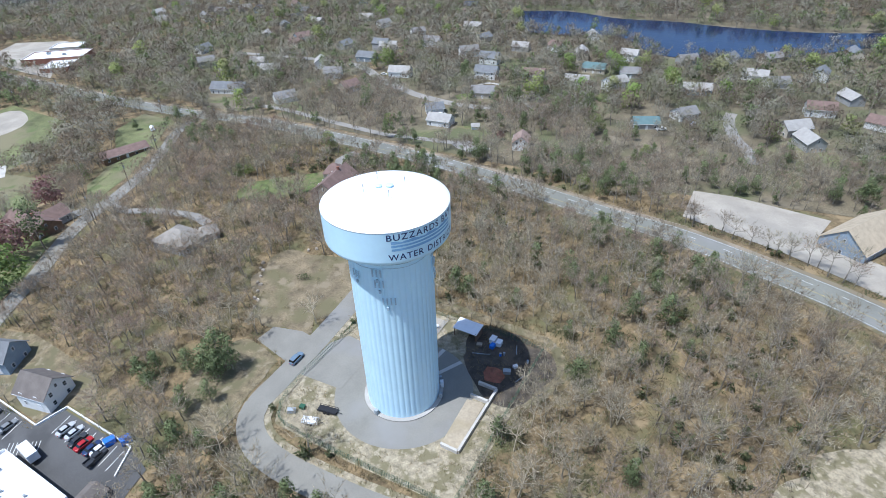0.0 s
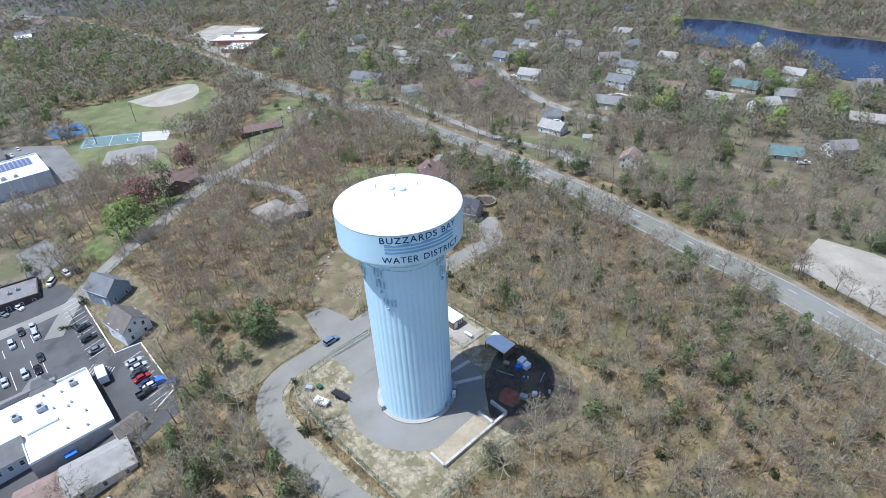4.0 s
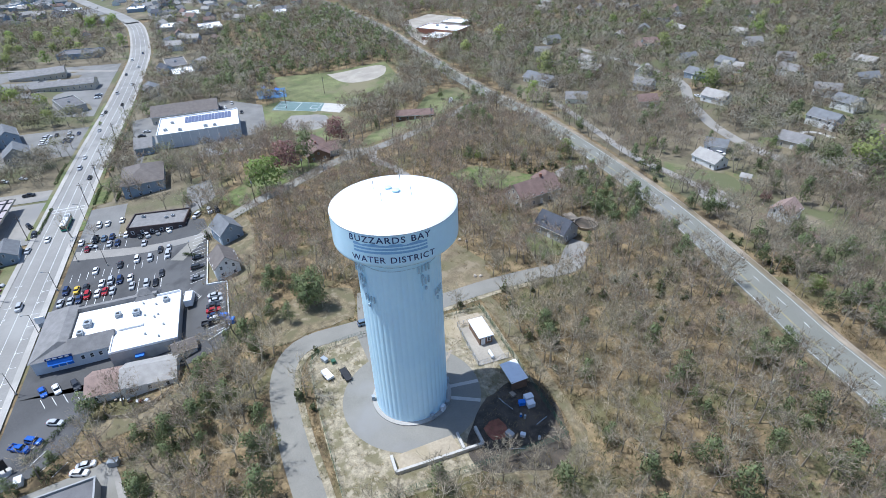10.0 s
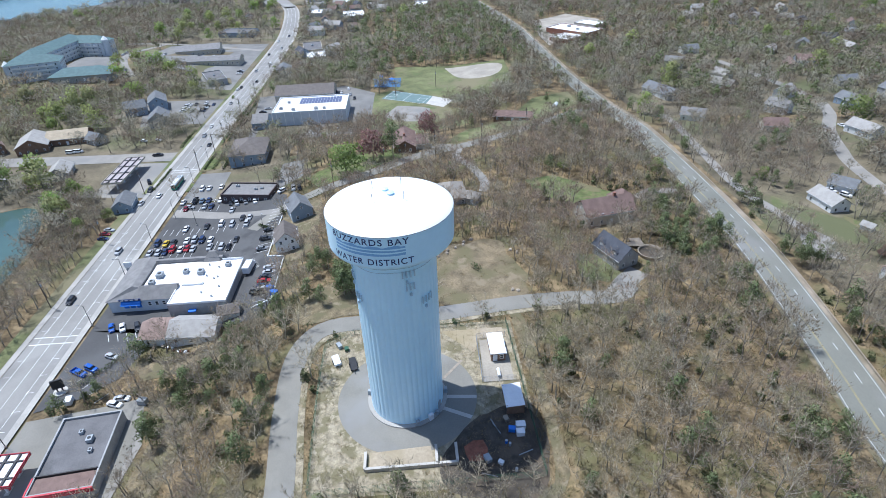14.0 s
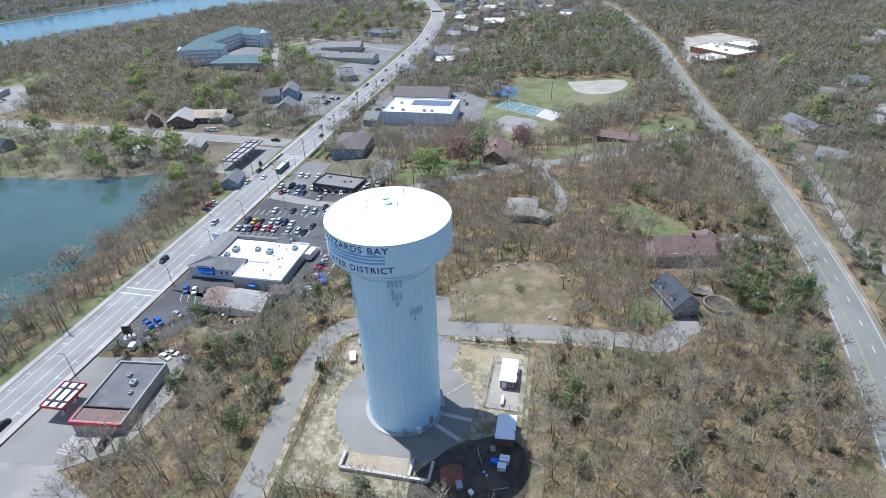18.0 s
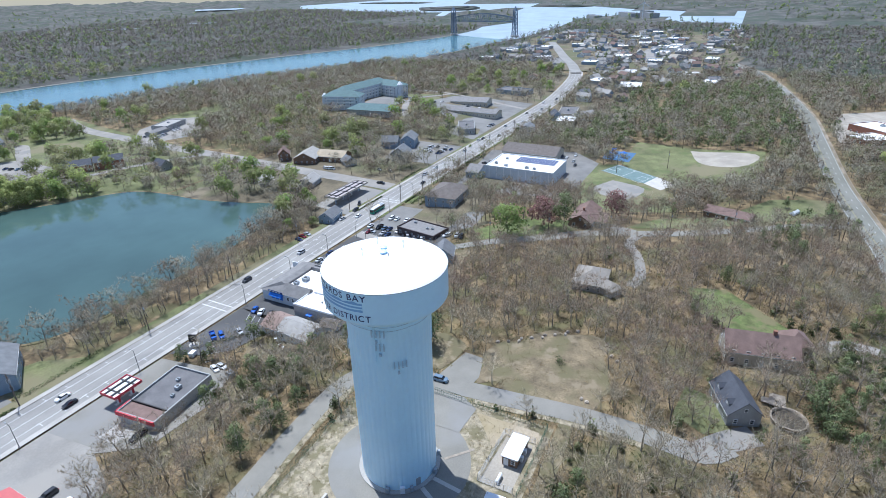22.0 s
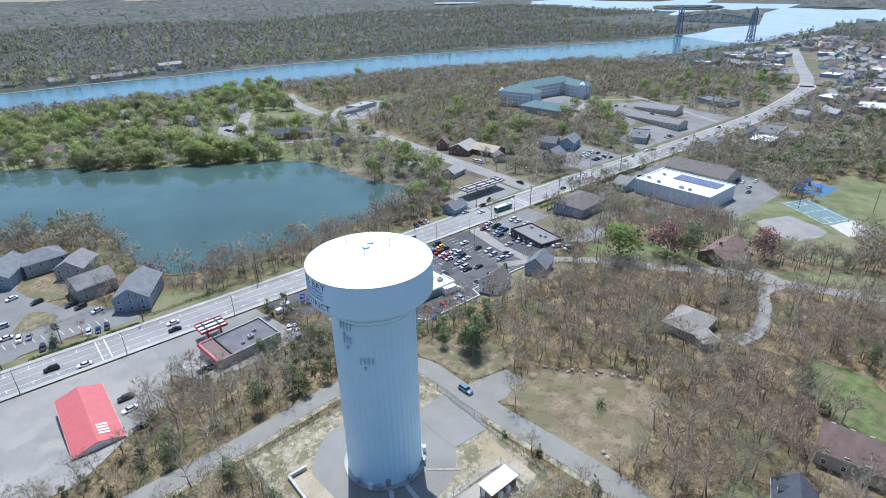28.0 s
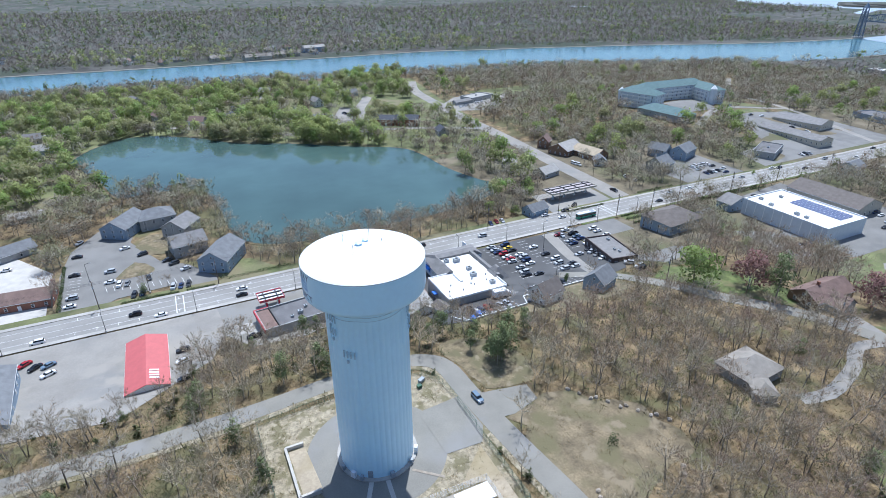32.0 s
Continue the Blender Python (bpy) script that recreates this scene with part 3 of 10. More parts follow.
CROSS = [(-196, -118), (-198, -150), (-201, -205), (-206, -284), (-208, -350), (-212, -400), (-220, -480), (-240, -540)]
tagged(ribbon("cross_street", CROSS, -6.0, 6.0, ASPHALT_PALE, 0.25, clear=13), "wide pale cross street running to the canal", "street", kind="structure")
RES = [(-330, 250), (-240, 262), (-200, 250), (-169, 229), (-141, 216), (-126, 210), (-101, 205), (-84, 205), (-72, 209)]
tagged(ribbon("residential_street", RES, -3.3, 3.3, ASPHALT_PALE, 0.24, clear=5), "winding residential street among houses", "street", kind="structure")
OLD = [(-230, 158), (-160, 150), (-109, 144.8), (-88, 147.8), (-70, 150.6), (-60, 156)]
tagged(ribbon("old_street", OLD, -2.4, 2.4, ASPHALT_PALE, 0.22, clear=4), "narrow paved lane beside the highway", "street", kind="structure")
tagged(ribbon("residential_street", [(49, 255), (49, 242), (54, 220), (62, 204), (66, 190)], -3, 3, ASPHALT_PALE, 0.24, clear=5), "short residential street end", "street", kind="structure")
tagged(ribbon("beach_street", [(-206, -300), (-150, -330), (-60, -352), (30, -420), (120, -440), (220, -430)], -3, 3, ASPHALT_PALE, 0.24, clear=4.5), "lane behind the houses on the far pond shore", "street", kind="structure")
tagged(ribbon("driveway", [(-35, 66), (-42, 72), (-47, 78)], -3.5, 3.5, ASPHALT_PALE, 0.2, clear=4), "gravelly grey driveway in front of the house", "driveway", kind="structure")
tagged(ribbon("driveway", [(-168, 30), (-155, 27), (-145, 32), (-135, 35), (-124, 37), (-114, 35)], -2.1, 2.1, ASPHALT_PALE, 0.2, clear=3), "gravelly driveway to the grey house", "driveway", kind="structure")
tagged(ribbon("driveway", [(-168, 27), (-170, 20), (-172, 12)], -3, 3, ASPHALT_PALE, 0.2, clear=4), "short driveway to the brown house garage", "driveway", kind="structure")
tagged(ribbon("driveway", [(-103, 116), (-104, 105), (-98, 97)], -2.5, 2.5, ASPHALT_PALE, 0.2, clear=3.5), "driveway to the brown house", "driveway", kind="structure")

# ---- car parks, lawns, bare ground ----
FAR_MAIN = spread([p for p in MAIN if p[0] < -640], 12)
along = np.gradient(FAR_MAIN, axis=0)
across = np.stack([-along[:, 1], along[:, 0]], 1) / np.linalg.norm(along, axis=1)[:, None]
CLEAR_POLYS.append(np.vstack([FAR_MAIN + across * 20, (FAR_MAIN - across * 34)[::-1]]))
far_main = np.vstack([FAR_MAIN + across * 7.6, (FAR_MAIN - across * 7.6)[::-1]])
far_street = tagged(patch("main_street", far_main.tolist(), STREET, 1.7, clear=False, cell=20, far=True), "grey main street running on through the far town", "street", kind="structure")
for v in far_street.data.vertices:
    v.co.z -= 1.42 * (1 - smooth((-640 - v.co.x) / 70))
tagged(patch("marina_lot", [(-215, -372), (-215, -402), (-240, -428), (-285, -442), (-300, -420), (-275, -384), (-245, -360)], ASPHALT_PALE, 0.2), "pale lot round the boat business", "car park", kind="structure")
tagged(patch("marina_lawn", [(-287, -443), (-335, -436), (-325, -396), (-302, -392), (-279, -386), (-302, -420)], GRASS, 0.15), "rough green lawn behind the boat lot", "lawn", kind="structure")
CLEAR_POLYS.append(np.array([(-205, -398), (-152, -385), (-140, -425), (-165, -450), (-205, -446)], float))
tagged(patch("far_town_ground", [(-720, -230), (-900, -330), (-1130, -380), (-1380, -380), (-1400, 40), (-1150, 90), (-900, 60), (-720, 30)], ROUGH_GRASS, 1.0, clear=False, cell=40, far=True), "yards and verges of the far town", "yards", kind="structure")
for k, lot in enumerate(([(-831, -90), (-1025, -98), (-992, -71), (-827, -62)], [(-955, -61), (-950, -34), (-831, -28), (-852, -49)], [(-780, -200), (-840, -235), (-860, -205), (-800, -175)], [(-900, -150), (-980, -165), (-990, -130), (-905, -120)], [(-1040, -200), (-1120, -230), (-1130, -190), (-1050, -165)],
                         [(-1100, -120), (-1230, -110), (-1220, -70), (-1100, -80)], [(-700, -120), (-760, -130), (-755, -100), (-700, -95)], [(-1180, -300), (-1290, -320), (-1300, -280), (-1190, -265)])):
    tagged(patch("far_lot", lot, (ASPHALT_PALE, GRAVEL, ASPHALT_MID)[k % 3], 1.4, clear=True, cell=30, far=True), "pale paved lot in the far town", "car park", kind="structure")
tagged(patch("north_shore_lawns", [(-205, -252), (-225, -420), (-250, -560), (-200, -590), (60, -618), (240, -610), (240, -240), (110, -240), (60, -256), (-120, -252)], GRASS, 0.1, clear=False, cell=40), "patchy green lawns round the far pond shore", "lawn", kind="structure")
for lawn in ([(-80, 155), (-82, 170), (-71, 177), (-62, 169), (-68, 156)], [(-105, 219), (-97, 227.5), (-88, 215), (-96.5, 211)], [(-21.5, 212), (-17, 221), (-12, 212), (-16, 205)], [(-27.5, 252), (-23, 261), (-15.5, 247), (-21.5, 244)], [(-178, 236), (-170, 250), (-162, 252), (-166, 238)], [(-120, 252), (-112, 268), (-122, 270), (-128, 258)]):
    tagged(patch("lawn", lawn, LUSH, 0.16, rounded=True), "small green lawn of a suburban house", "lawn", kind="structure")
tagged(patch("sandy_lot", [(-70.5, 150), (-62.7, 162), (-53.6, 160), (-48.4, 151), (-58, 142.5)], ASPHALT_PALE, 0.15, rounded=True), "pale gritty turning ground by the lane", "gravel lot", kind="structure")
tagged(ribbon("driveway", [(-99.3, 237), (-100.4, 243), (-97, 249.5), (-88, 249.5)], -1.5, 1.5, CONCRETE, 0.2, clear=3), "curved white concrete drive before the house", "driveway", kind="structure")
tagged(patch("patio", [(-60.5, 223), (-51.6, 223), (-47, 218), (-53.4, 214)], PAVING, 0.2), "pale paved court among the trees", "patio", kind="structure")
store_lot = tagged(patch("store_car_park", [(-136, -103.5), (-139, -62), (-132, -53), (-123.6, -51.5), (-79, -51.5), (-78, -45), (-48, -44.5), (-41, -46), (-40, -57), (-47, -103.5)], ASPHALT_DARK, 0.2), "dark asphalt store car park with white bay lines", "car park", kind="structure")
tagged(patch("town_ground", [(-128, -250), (-128, -128), (-205, -123), (-330, -122), (-520, -126), (-700, -150), (-760, -280), (-520, -300), (-330, -245), (-215, -250)], ROUGH_GRASS, 0.08, clear=False, cell=30), "rough grass and leaf litter between the roadside buildings", "yards", kind="structure")
tagged(patch("town_ground", [(-140, -48), (-205, -20), (-330, -22), (-520, -30), (-720, -80), (-700, -130), (-520, -104), (-330, -101), (-140, -102)], ROUGH_GRASS, 0.08, clear=False, cell=30), "rough grass and leaf litter along the main street", "yards", kind="structure")
tagged(patch("suburb_yards", [(-430, 150), (-230, 142), (-120, 139), (-40, 137), (20, 140), (130, 160), (160, 330), (150, 560), (-430, 560)], ROUGH_GRASS, 0.09, clear=False, cell=30), "rough leaf-strewn yards between the suburban houses", "yards", kind="structure")
tagged(patch("store_front_lot", [(-47, -103.6), (-47, -84), (-36, -82), (-24, -85), (-17, -93), (-13, -103.6)], ASPHALT_DARK, 0.2), "dark asphalt forecourt beside the store", "car park", kind="structure")
tagged(patch("lane_aisle", [(-131, -103), (-117, -47), (-113, -47), (-124, -103)], ASPHALT_PALE, 0.245), "pale worn driving aisle across the car park", "car park", kind="structure")
tagged(patch("bank_lot", [(-170, -103.6), (-172, -50), (-150, -48), (-140, -60), (-137, -103.6)], ASPHALT_MID, 0.2), "grey asphalt lot beside the office building", "car park", kind="structure")
tagged(patch("gas_lot", [(-10, -103.6), (-15, -74), (2, -68), (20, -70), (28, -83), (34, -68), (60, -44), (92, -50), (110, -103.6)], ASPHALT_PALE, 0.2), "worn pale asphalt forecourt of the fuel station", "forecourt", kind="structure")
tagged(patch("shop_forecourt", [(-10, -103.6), (-15, -75), (2, -70), (20, -71.5), (27, -86), (29, -103.6)], ASPHALT, 0.235), "darker grey asphalt round the fuel shop", "forecourt", kind="structure")
tagged(patch("fuel_pad", [(13, -87), (23.5, -88), (24, -79), (14, -77)], PAVING, 0.26), "pale concrete fuel tank pad", "concrete pad", kind="structure")
tagged(patch("station_lot", [(-146, -124), (-150, -150), (-190, -150), (-188, -124)], ASPHALT_PALE, 0.2), "pale concrete forecourt under the station canopy", "forecourt", kind="structure")
condo_lot = tagged(patch("condo_car_park", [(84, -127), (87, -160), (85, -185), (74, -208), (62, -222), (56, -214), (60, -185), (48, -158), (36, -148), (26, -130), (26, -124.5), (40, -124.5), (44, -131), (64, -129), (70, -124.5), (78, -124.5)], ASPHALT_MID, 0.2), "grey asphalt car park between the shingled condominiums", "car park", kind="structure")
tagged(patch("motel_drive", [(88, -124.5), (90, -165), (118, -205), (140, -190), (140, -124.5)], CONCRETE, 0.18), "pale gravel drive in front of the red-roofed motel", "driveway", kind="structure")
tagged(patch("solar_lot", [(-206, -29), (-215, -90), (-300, -100), (-318, -40), (-296, -18), (-240, -19)], ASPHALT_MID, 0.2), "grey asphalt lot round the large white-roofed hall", "car park", kind="structure")
tagged(patch("motel_lot", [(-250, -125), (-250, -165), (-300, -180), (-300, -125)], ASPHALT_MID, 0.2), "asphalt lot of the roadside offices", "car park", kind="structure")
tagged(patch("plaza_lot", [(-322, -126), (-330, -152), (-372, -166), (-393, -212), (-431, -220), (-481, -222), (-488, -190), (-480, -128)], ASPHALT_MID, 0.2), "asphalt lot of the roadside plaza", "car park", kind="structure")
tagged(patch("pond_side_lot", [(-98, -365), (-114, -372), (-136, -425), (-120, -436), (-104, -400), (-96, -384)], ASPHALT_PALE, 0.2), "pale lot with parked campers near the pond", "car park", kind="structure")
tagged(patch("hotel_lot", [(-370, -266), (-408, -268), (-408, -246), (-398, -232), (-366, -234)], ASPHALT_MID, 0.2), "car park in front of the long hotel", "car park", kind="structure")
tagged(patch("school_lot", [(-400, 133), (-440, 133), (-520, 142), (-560, 190), (-520, 215), (-470, 205), (-425, 150)], GRAVEL, 0.2), "pale lot round the school", "car park", kind="structure")
tagged(patch("church_lot", [(46, 123), (46, 150), (62, 152), (95, 147), (90, 128), (112, 117), (122, 100), (108, 98.5), (80, 112)], GRAVEL, 0.2), "pale gravel lot beside the highway", "gravel lot", kind="structure")
tagged(patch("ball_field", [(-365, -4), (-353, 84), (-292, 82), (-268, 60), (-262, 30), (-303, -4)], GRASS, 0.15), "patchy green ball field", "ball field", kind="structure")
tagged(patch("infield", [(-352, 36), (-345, 78), (-318, 74), (-312, 60), (-322, 44)], GRAVEL, 0.22, rounded=True), "pale clay infield of the ball field", "infield", kind="structure")
tagged(patch("park_lawn", [(-300, -6), (-262, 30), (-215, 40), (-196, 10), (-214, -18), (-290, -20)], GRASS, 0.13), "green park lawn beside the courts", "lawn", kind="structure")
tagged(patch("skate_pad", [(-264, -2), (-255, 19), (-233, 14), (-231, 4), (-243, -10)], ASPHALT_PALE, 0.2, rounded=True), "pale round paved pad in the park", "paved pad", kind="structure")
tagged(patch("basketball_court", [(-299, -5), (-281, 22.5), (-265, 17), (-281, -13)], GREEN_COURT, 0.2), "teal painted basketball court", "court", kind="structure")
court_o, court_u, court_v = Vector((-299, -5, 0)), Vector((18, 27.5, 0)), Vector((18, -8, 0))
court_lines = Build()
for u0, v0, u1, v1 in ((0.04, 0.08, 0.96, 0.08), (0.04, 0.92, 0.96, 0.92), (0.04, 0.08, 0.04, 0.92), (0.96, 0.08, 0.96, 0.92), (0.5, 0.08, 0.5, 0.92), (0.04, 0.35, 0.22, 0.35), (0.04, 0.65, 0.22, 0.65), (0.22, 0.35, 0.22, 0.65), (0.78, 0.35, 0.96, 0.35), (0.78, 0.65, 0.96, 0.65), (0.78, 0.35, 0.78, 0.65)):
    p0, p1 = court_o + court_u * u0 + court_v * v0, court_o + court_u * u1 + court_v * v1
    court_lines.beam((p0.x, p0.y, at(p0.x, p0.y, 0.23)), (p1.x, p1.y, at(p1.x, p1.y, 0.23)), 0.22, 0.02)
tagged(new("court_lines", court_lines.mesh("court_lines", PAINT_WHITE)), "white painted court lines", "court lines", kind="structure")
tagged(patch("park_court", [(-270, 36), (-281, 22.5), (-265, 17), (-256, 28)], CONCRETE, 0.19), "pale concrete park court", "court", kind="structure")
tagged(patch("play_court", [(-333, -20), (-332, 1), (-307, 0), (-310, -19)], BLUE_COURT, 0.2), "bright blue rubber playground floor", "playground floor", kind="structure")
tagged(patch("red_house_lawn", [(-132, -38), (-143, -20), (-160, 2), (-172, 0), (-165, -24), (-146, -46)], LUSH, 0.14), "lush green lawn in front of the brick-red house", "lawn", kind="structure")
tagged(patch("rust_house_lawn", [(-172, 22), (-184, 50), (-205, 78), (-236, 112), (-262, 112), (-250, 85), (-214, 62), (-196, 36)], GRASS, 0.13), "green lawn beside the side street", "lawn", kind="structure")
tagged(patch("brown_house_lawn", [(-123, 55), (-126, 68), (-101, 92), (-90, 96), (-93, 86), (-96, 72), (-106, 58)], LUSH, 0.14), "green lawn behind the brown-roofed house", "lawn", kind="structure")
tagged(patch("house_lawn", [(-60, 60), (-46, 58), (-42, 66), (-46, 72), (-58, 68)], GRASS, 0.13, clear=False), "rough green lawn by the shingled house", "lawn", kind="structure")
tagged(patch("condo_lawn", [(24, -124.6), (27, -148), (10, -142), (-2, -124.6)], GRASS, 0.14), "green lawn beside the end condominium", "lawn", kind="structure")
tagged(patch("condo_court", [(53, -190), (41, -190), (42, -164), (52, -166), (58, -178)], DRY_GRASS, 0.24), "round lawn in the court of the condominiums", "lawn", kind="structure")
tagged(patch("parking_island", [(66, -146), (58, -161), (50, -151), (53, -146)], DRY_GRASS, 0.25, rounded=True), "grass island in the car park", "island", kind="structure")
tagged(patch("bank_lawn", [(-207, -103.6), (-208, -94), (-176, -96), (-173, -103.6)], LUSH, 0.2), "green lawn in front of the office building", "lawn", kind="structure")
tagged(patch("clearing", [(-36, 6), (-48, 3), (-58, 6), (-70, 14), (-72, 30), (-60, 38), (-39.5, 40)], EARTH, 0.13, rounded=True, ragged=3.0), "dry grass clearing beside the access road", "clearing", kind="structure")
tagged(patch("conifer_grass", [(-36, -8), (-50, -6), (-54, -22), (-42, -34), (-33, -30)], DRY_GRASS, 0.13, rounded=True, ragged=1.3), "dry grass under the big pine", "clearing", kind="structure")
tagged(patch("track_verge", [(-30, 31.5), (-30, 35), (-10, 36), (12, 35.5), (26, 35), (32.5, 29), (34, 18), (31, 11), (27.6, 10), (27.6, 31.2)], DRY_GRASS, 0.13, rounded=True), "worn grassy track outside the tower yard", "track", kind="structure")
tagged(patch("far_shore_drive", [(-158, -478), (-164, -468), (-137, -412), (-132, -372), (-120, -352), (-112, -360), (-124, -385), (-130, -420)], ASPHALT_PALE, 0.21, rounded=True), "pale drive past the shore lawns", "driveway", kind="structure")
tagged(patch("cottage_yard", [(-118, -50.5), (-121, -36), (-110, -33), (-92, -33.5), (-76, -34.5), (-70, -39), (-71.5, -43.5), (-76, -43.5), (-79, -50.4)], DRY_GRASS, 0.13, rounded=False), "dry lawn round the two cottages", "yard", kind="structure")
tagged(patch("sand_bank", [(82, 8), (96, 33), (106, 43), (122, 46), (150, 20), (120, -8)], YARD_SOIL, 0.14, rounded=True, ragged=3.0), "bare pale sand bank in the woods", "sand", kind="structure")
tagged(patch("shop_yard", [(-30, -82), (-30, -55), (-24, -55), (-22, -78)], DRY_GRASS, 0.14), "dry fenced yard behind the shop", "yard", kind="structure")
tagged(patch("cut_bank", [(-14, -72), (0, -66), (20, -68), (26, -60), (8, -56), (-14, -60)], DRY_GRASS, 0.13, clear=False), "bare earth bank behind the fuel shop", "bank", kind="structure")
for lx, ly, ls in ((-33, 166, 11), (-86, 162, 12), (-160, 252, 9), (-105, 270, 9), (-44, 280, 8), (85, 215, 12), (-250, 160, 12), (-20, 280, 8)):
    patch_poly = [(lx + ls * 1.3 * math.cos(a), ly + ls * math.sin(a)) for a in np.arange(0, 6.28, 0.7)]
    tagged(patch("house_lawn", patch_poly, GRASS, 0.13, rounded=True), "green lawn round a suburban house", "lawn", kind="structure")
for lx, ly, lw, ld in ((60, -440, 40, 26), (-60, -440, 50, 30), (-155, -430, 30, 60), (-125, -325, 24, 32), (-300, -240, 40, 22), (-330, -420, 60, 40)):
    tagged(patch("shore_lawn", [(lx - lw, ly - ld), (lx + lw, ly - ld * 0.8), (lx + lw * 0.8, ly + ld), (lx - lw * 0.7, ly + ld * 0.8)], GRASS, 0.13, clear=False), "green lawns under the spring trees", "lawn", kind="structure")
tagged(ribbon("canal_lane", [(-600, -380), (-521, -312), (-506, -262), (-494, -226), (-473, -178), (-451, -128)], -3, 3, ASPHALT_PALE, 0.25, clear=5), "pale lane past the hotel", "street", kind="structure")
tagged(patch("tennis_court", [(-89, -419), (-106, -411), (-98, -383), (-81, -390)], GREEN_COURT, 0.25), "green tennis court by the far shore", "court", kind="structure")
tagged(ribbon("hotel_drive", [(-352, -208), (-380, -224), (-410, -234), (-455, -238), (-498, -232)], -3, 3, ASPHALT_PALE, 0.22, clear=4), "pale drive to the hotel court", "driveway", kind="structure")
tagged(patch("hotel_front_lawn", [(-375, -214), (-410, -228), (-460, -231), (-448, -216), (-395, -206)], GRASS, 0.18), "green lawn below the hotel drive", "lawn", kind="structure")
tagged(patch("clay_pad", [(-331, -172), (-331, -159), (-350, -162), (-345, -175)], TAN_ROOF, 0.2), "pinkish clay yard behind the offices", "yard", kind="structure")
tagged(patch("hotel_lawn", [(-430, -246), (-438, -268), (-470, -262), (-484, -246), (-450, -242)], GRASS, 0.18), "green lawn beside the hotel", "lawn", kind="structure")

# ---- the water tower ----
TOP, HEAD_R, COL_R, DRUM = 55.3, 12.98, 9.0, 7.3
tower = thing("water_tower", "tall pale blue fluted water tower with a white roof", "water tower", pose(0, 0, 0.1))
FLUTES, RINGS = 44, 40
v, f, n = [], [], FLUTES * 8
for r in range(RINGS + 1):
    z = (TOP - DRUM - 1.6) * r / RINGS
    for k in range(n):
        a = 2 * math.pi * k / n
        ph = (k % 8) / 8
        flute = 0.13 * (abs(math.cos(math.pi * ph)) ** 0.7) - 0.1
        fade = smooth((TOP - DRUM - 3.0 - z) / 2.0) * smooth(z / 0.8)
        rad = COL_R + float(fade) * flute
        v.append((rad * math.cos(a), rad * math.sin(a), z))
for r in range(RINGS):
    for k in range(n):
        f.append((r * n + k, r * n + (k + 1) % n, (r + 1) * n + (k + 1) % n, (r + 1) * n + k))
me = fast_mesh("column", v, f)
me.materials.append(TOWER_BLUE)
me.polygons.foreach_set("use_smooth", [True] * len(me.polygons))
part("column", me, None, tower, "fluted pale blue steel column")


def lathe(name, profile, material, parent, label="", n=128, sharp=False):
    """A turned shape from pairs of radius and height."""
    p = len(profile)
    vv = [(r * math.cos(2 * math.pi * k / n), r * math.sin(2 * math.pi * k / n), z) for k in range(n) for r, z in profile]
    ff = [(k * p + j, ((k + 1) % n) * p + j, ((k + 1) % n) * p + j + 1, k * p + j + 1) for k in range(n) for j in range(p - 1)]
    m2 = fast_mesh(name, vv, ff)
    m2.materials.append(material)
    m2.polygons.foreach_set("use_smooth", [not sharp] * len(m2.polygons))
    return part(name, m2, None, parent, label)


B = TOP - DRUM
lathe("collar", [(COL_R + 0.02, B - 1.7), (COL_R + 0.05, B - 1.5), (COL_R + 0.05, B - 1.2)], TOWER_BLUE, tower, sharp=True)
lathe("tank_bowl", [(COL_R, B - 1.75), (COL_R + 0.15, B - 1.2), (COL_R + 0.8, B - 0.75), (COL_R + 2.0, B - 0.4), (HEAD_R - 0.9, B - 0.12), (HEAD_R - 0.3, B + 0.1), (HEAD_R - 0.05, B + 0.45), (HEAD_R, B + 0.8)], TOWER_BLUE, tower, "curved underside of the tank")
lathe("tank_wall", [(HEAD_R, B + 0.8), (HEAD_R, B + 2.5), (HEAD_R, B + 5), (HEAD_R, TOP - 0.1)], TOWER_BLUE, tower, "pale blue cylindrical tank wall")
DOME = 2.8
lathe("tank_roof", [(HEAD_R, TOP - 0.1), (HEAD_R - 0.12, TOP)] + [(r, TOP + 0.05 + DOME * (1 - (r / HEAD_R) ** 1.7)) for r in (12.2, 11, 9.5, 8, 6, 4, 2, 0.02)], TOWER_WHITE, tower, "white shallow domed roof")
lathe("rim_weld", [(HEAD_R + 0.02, TOP - 0.16), (HEAD_R + 0.05, TOP - 0.1), (HEAD_R, TOP - 0.02)], GREY_METAL, tower)
lathe("footing", [(COL_R + 1.0, -0.2), (COL_R + 1.0, 0.3), (COL_R - 0.3, 0.4)], PAVING, tower, "pale concrete footing ring", sharp=True)

TEXT_AZ, LOW_AZ = radians(-19.3), radians(-17.6)


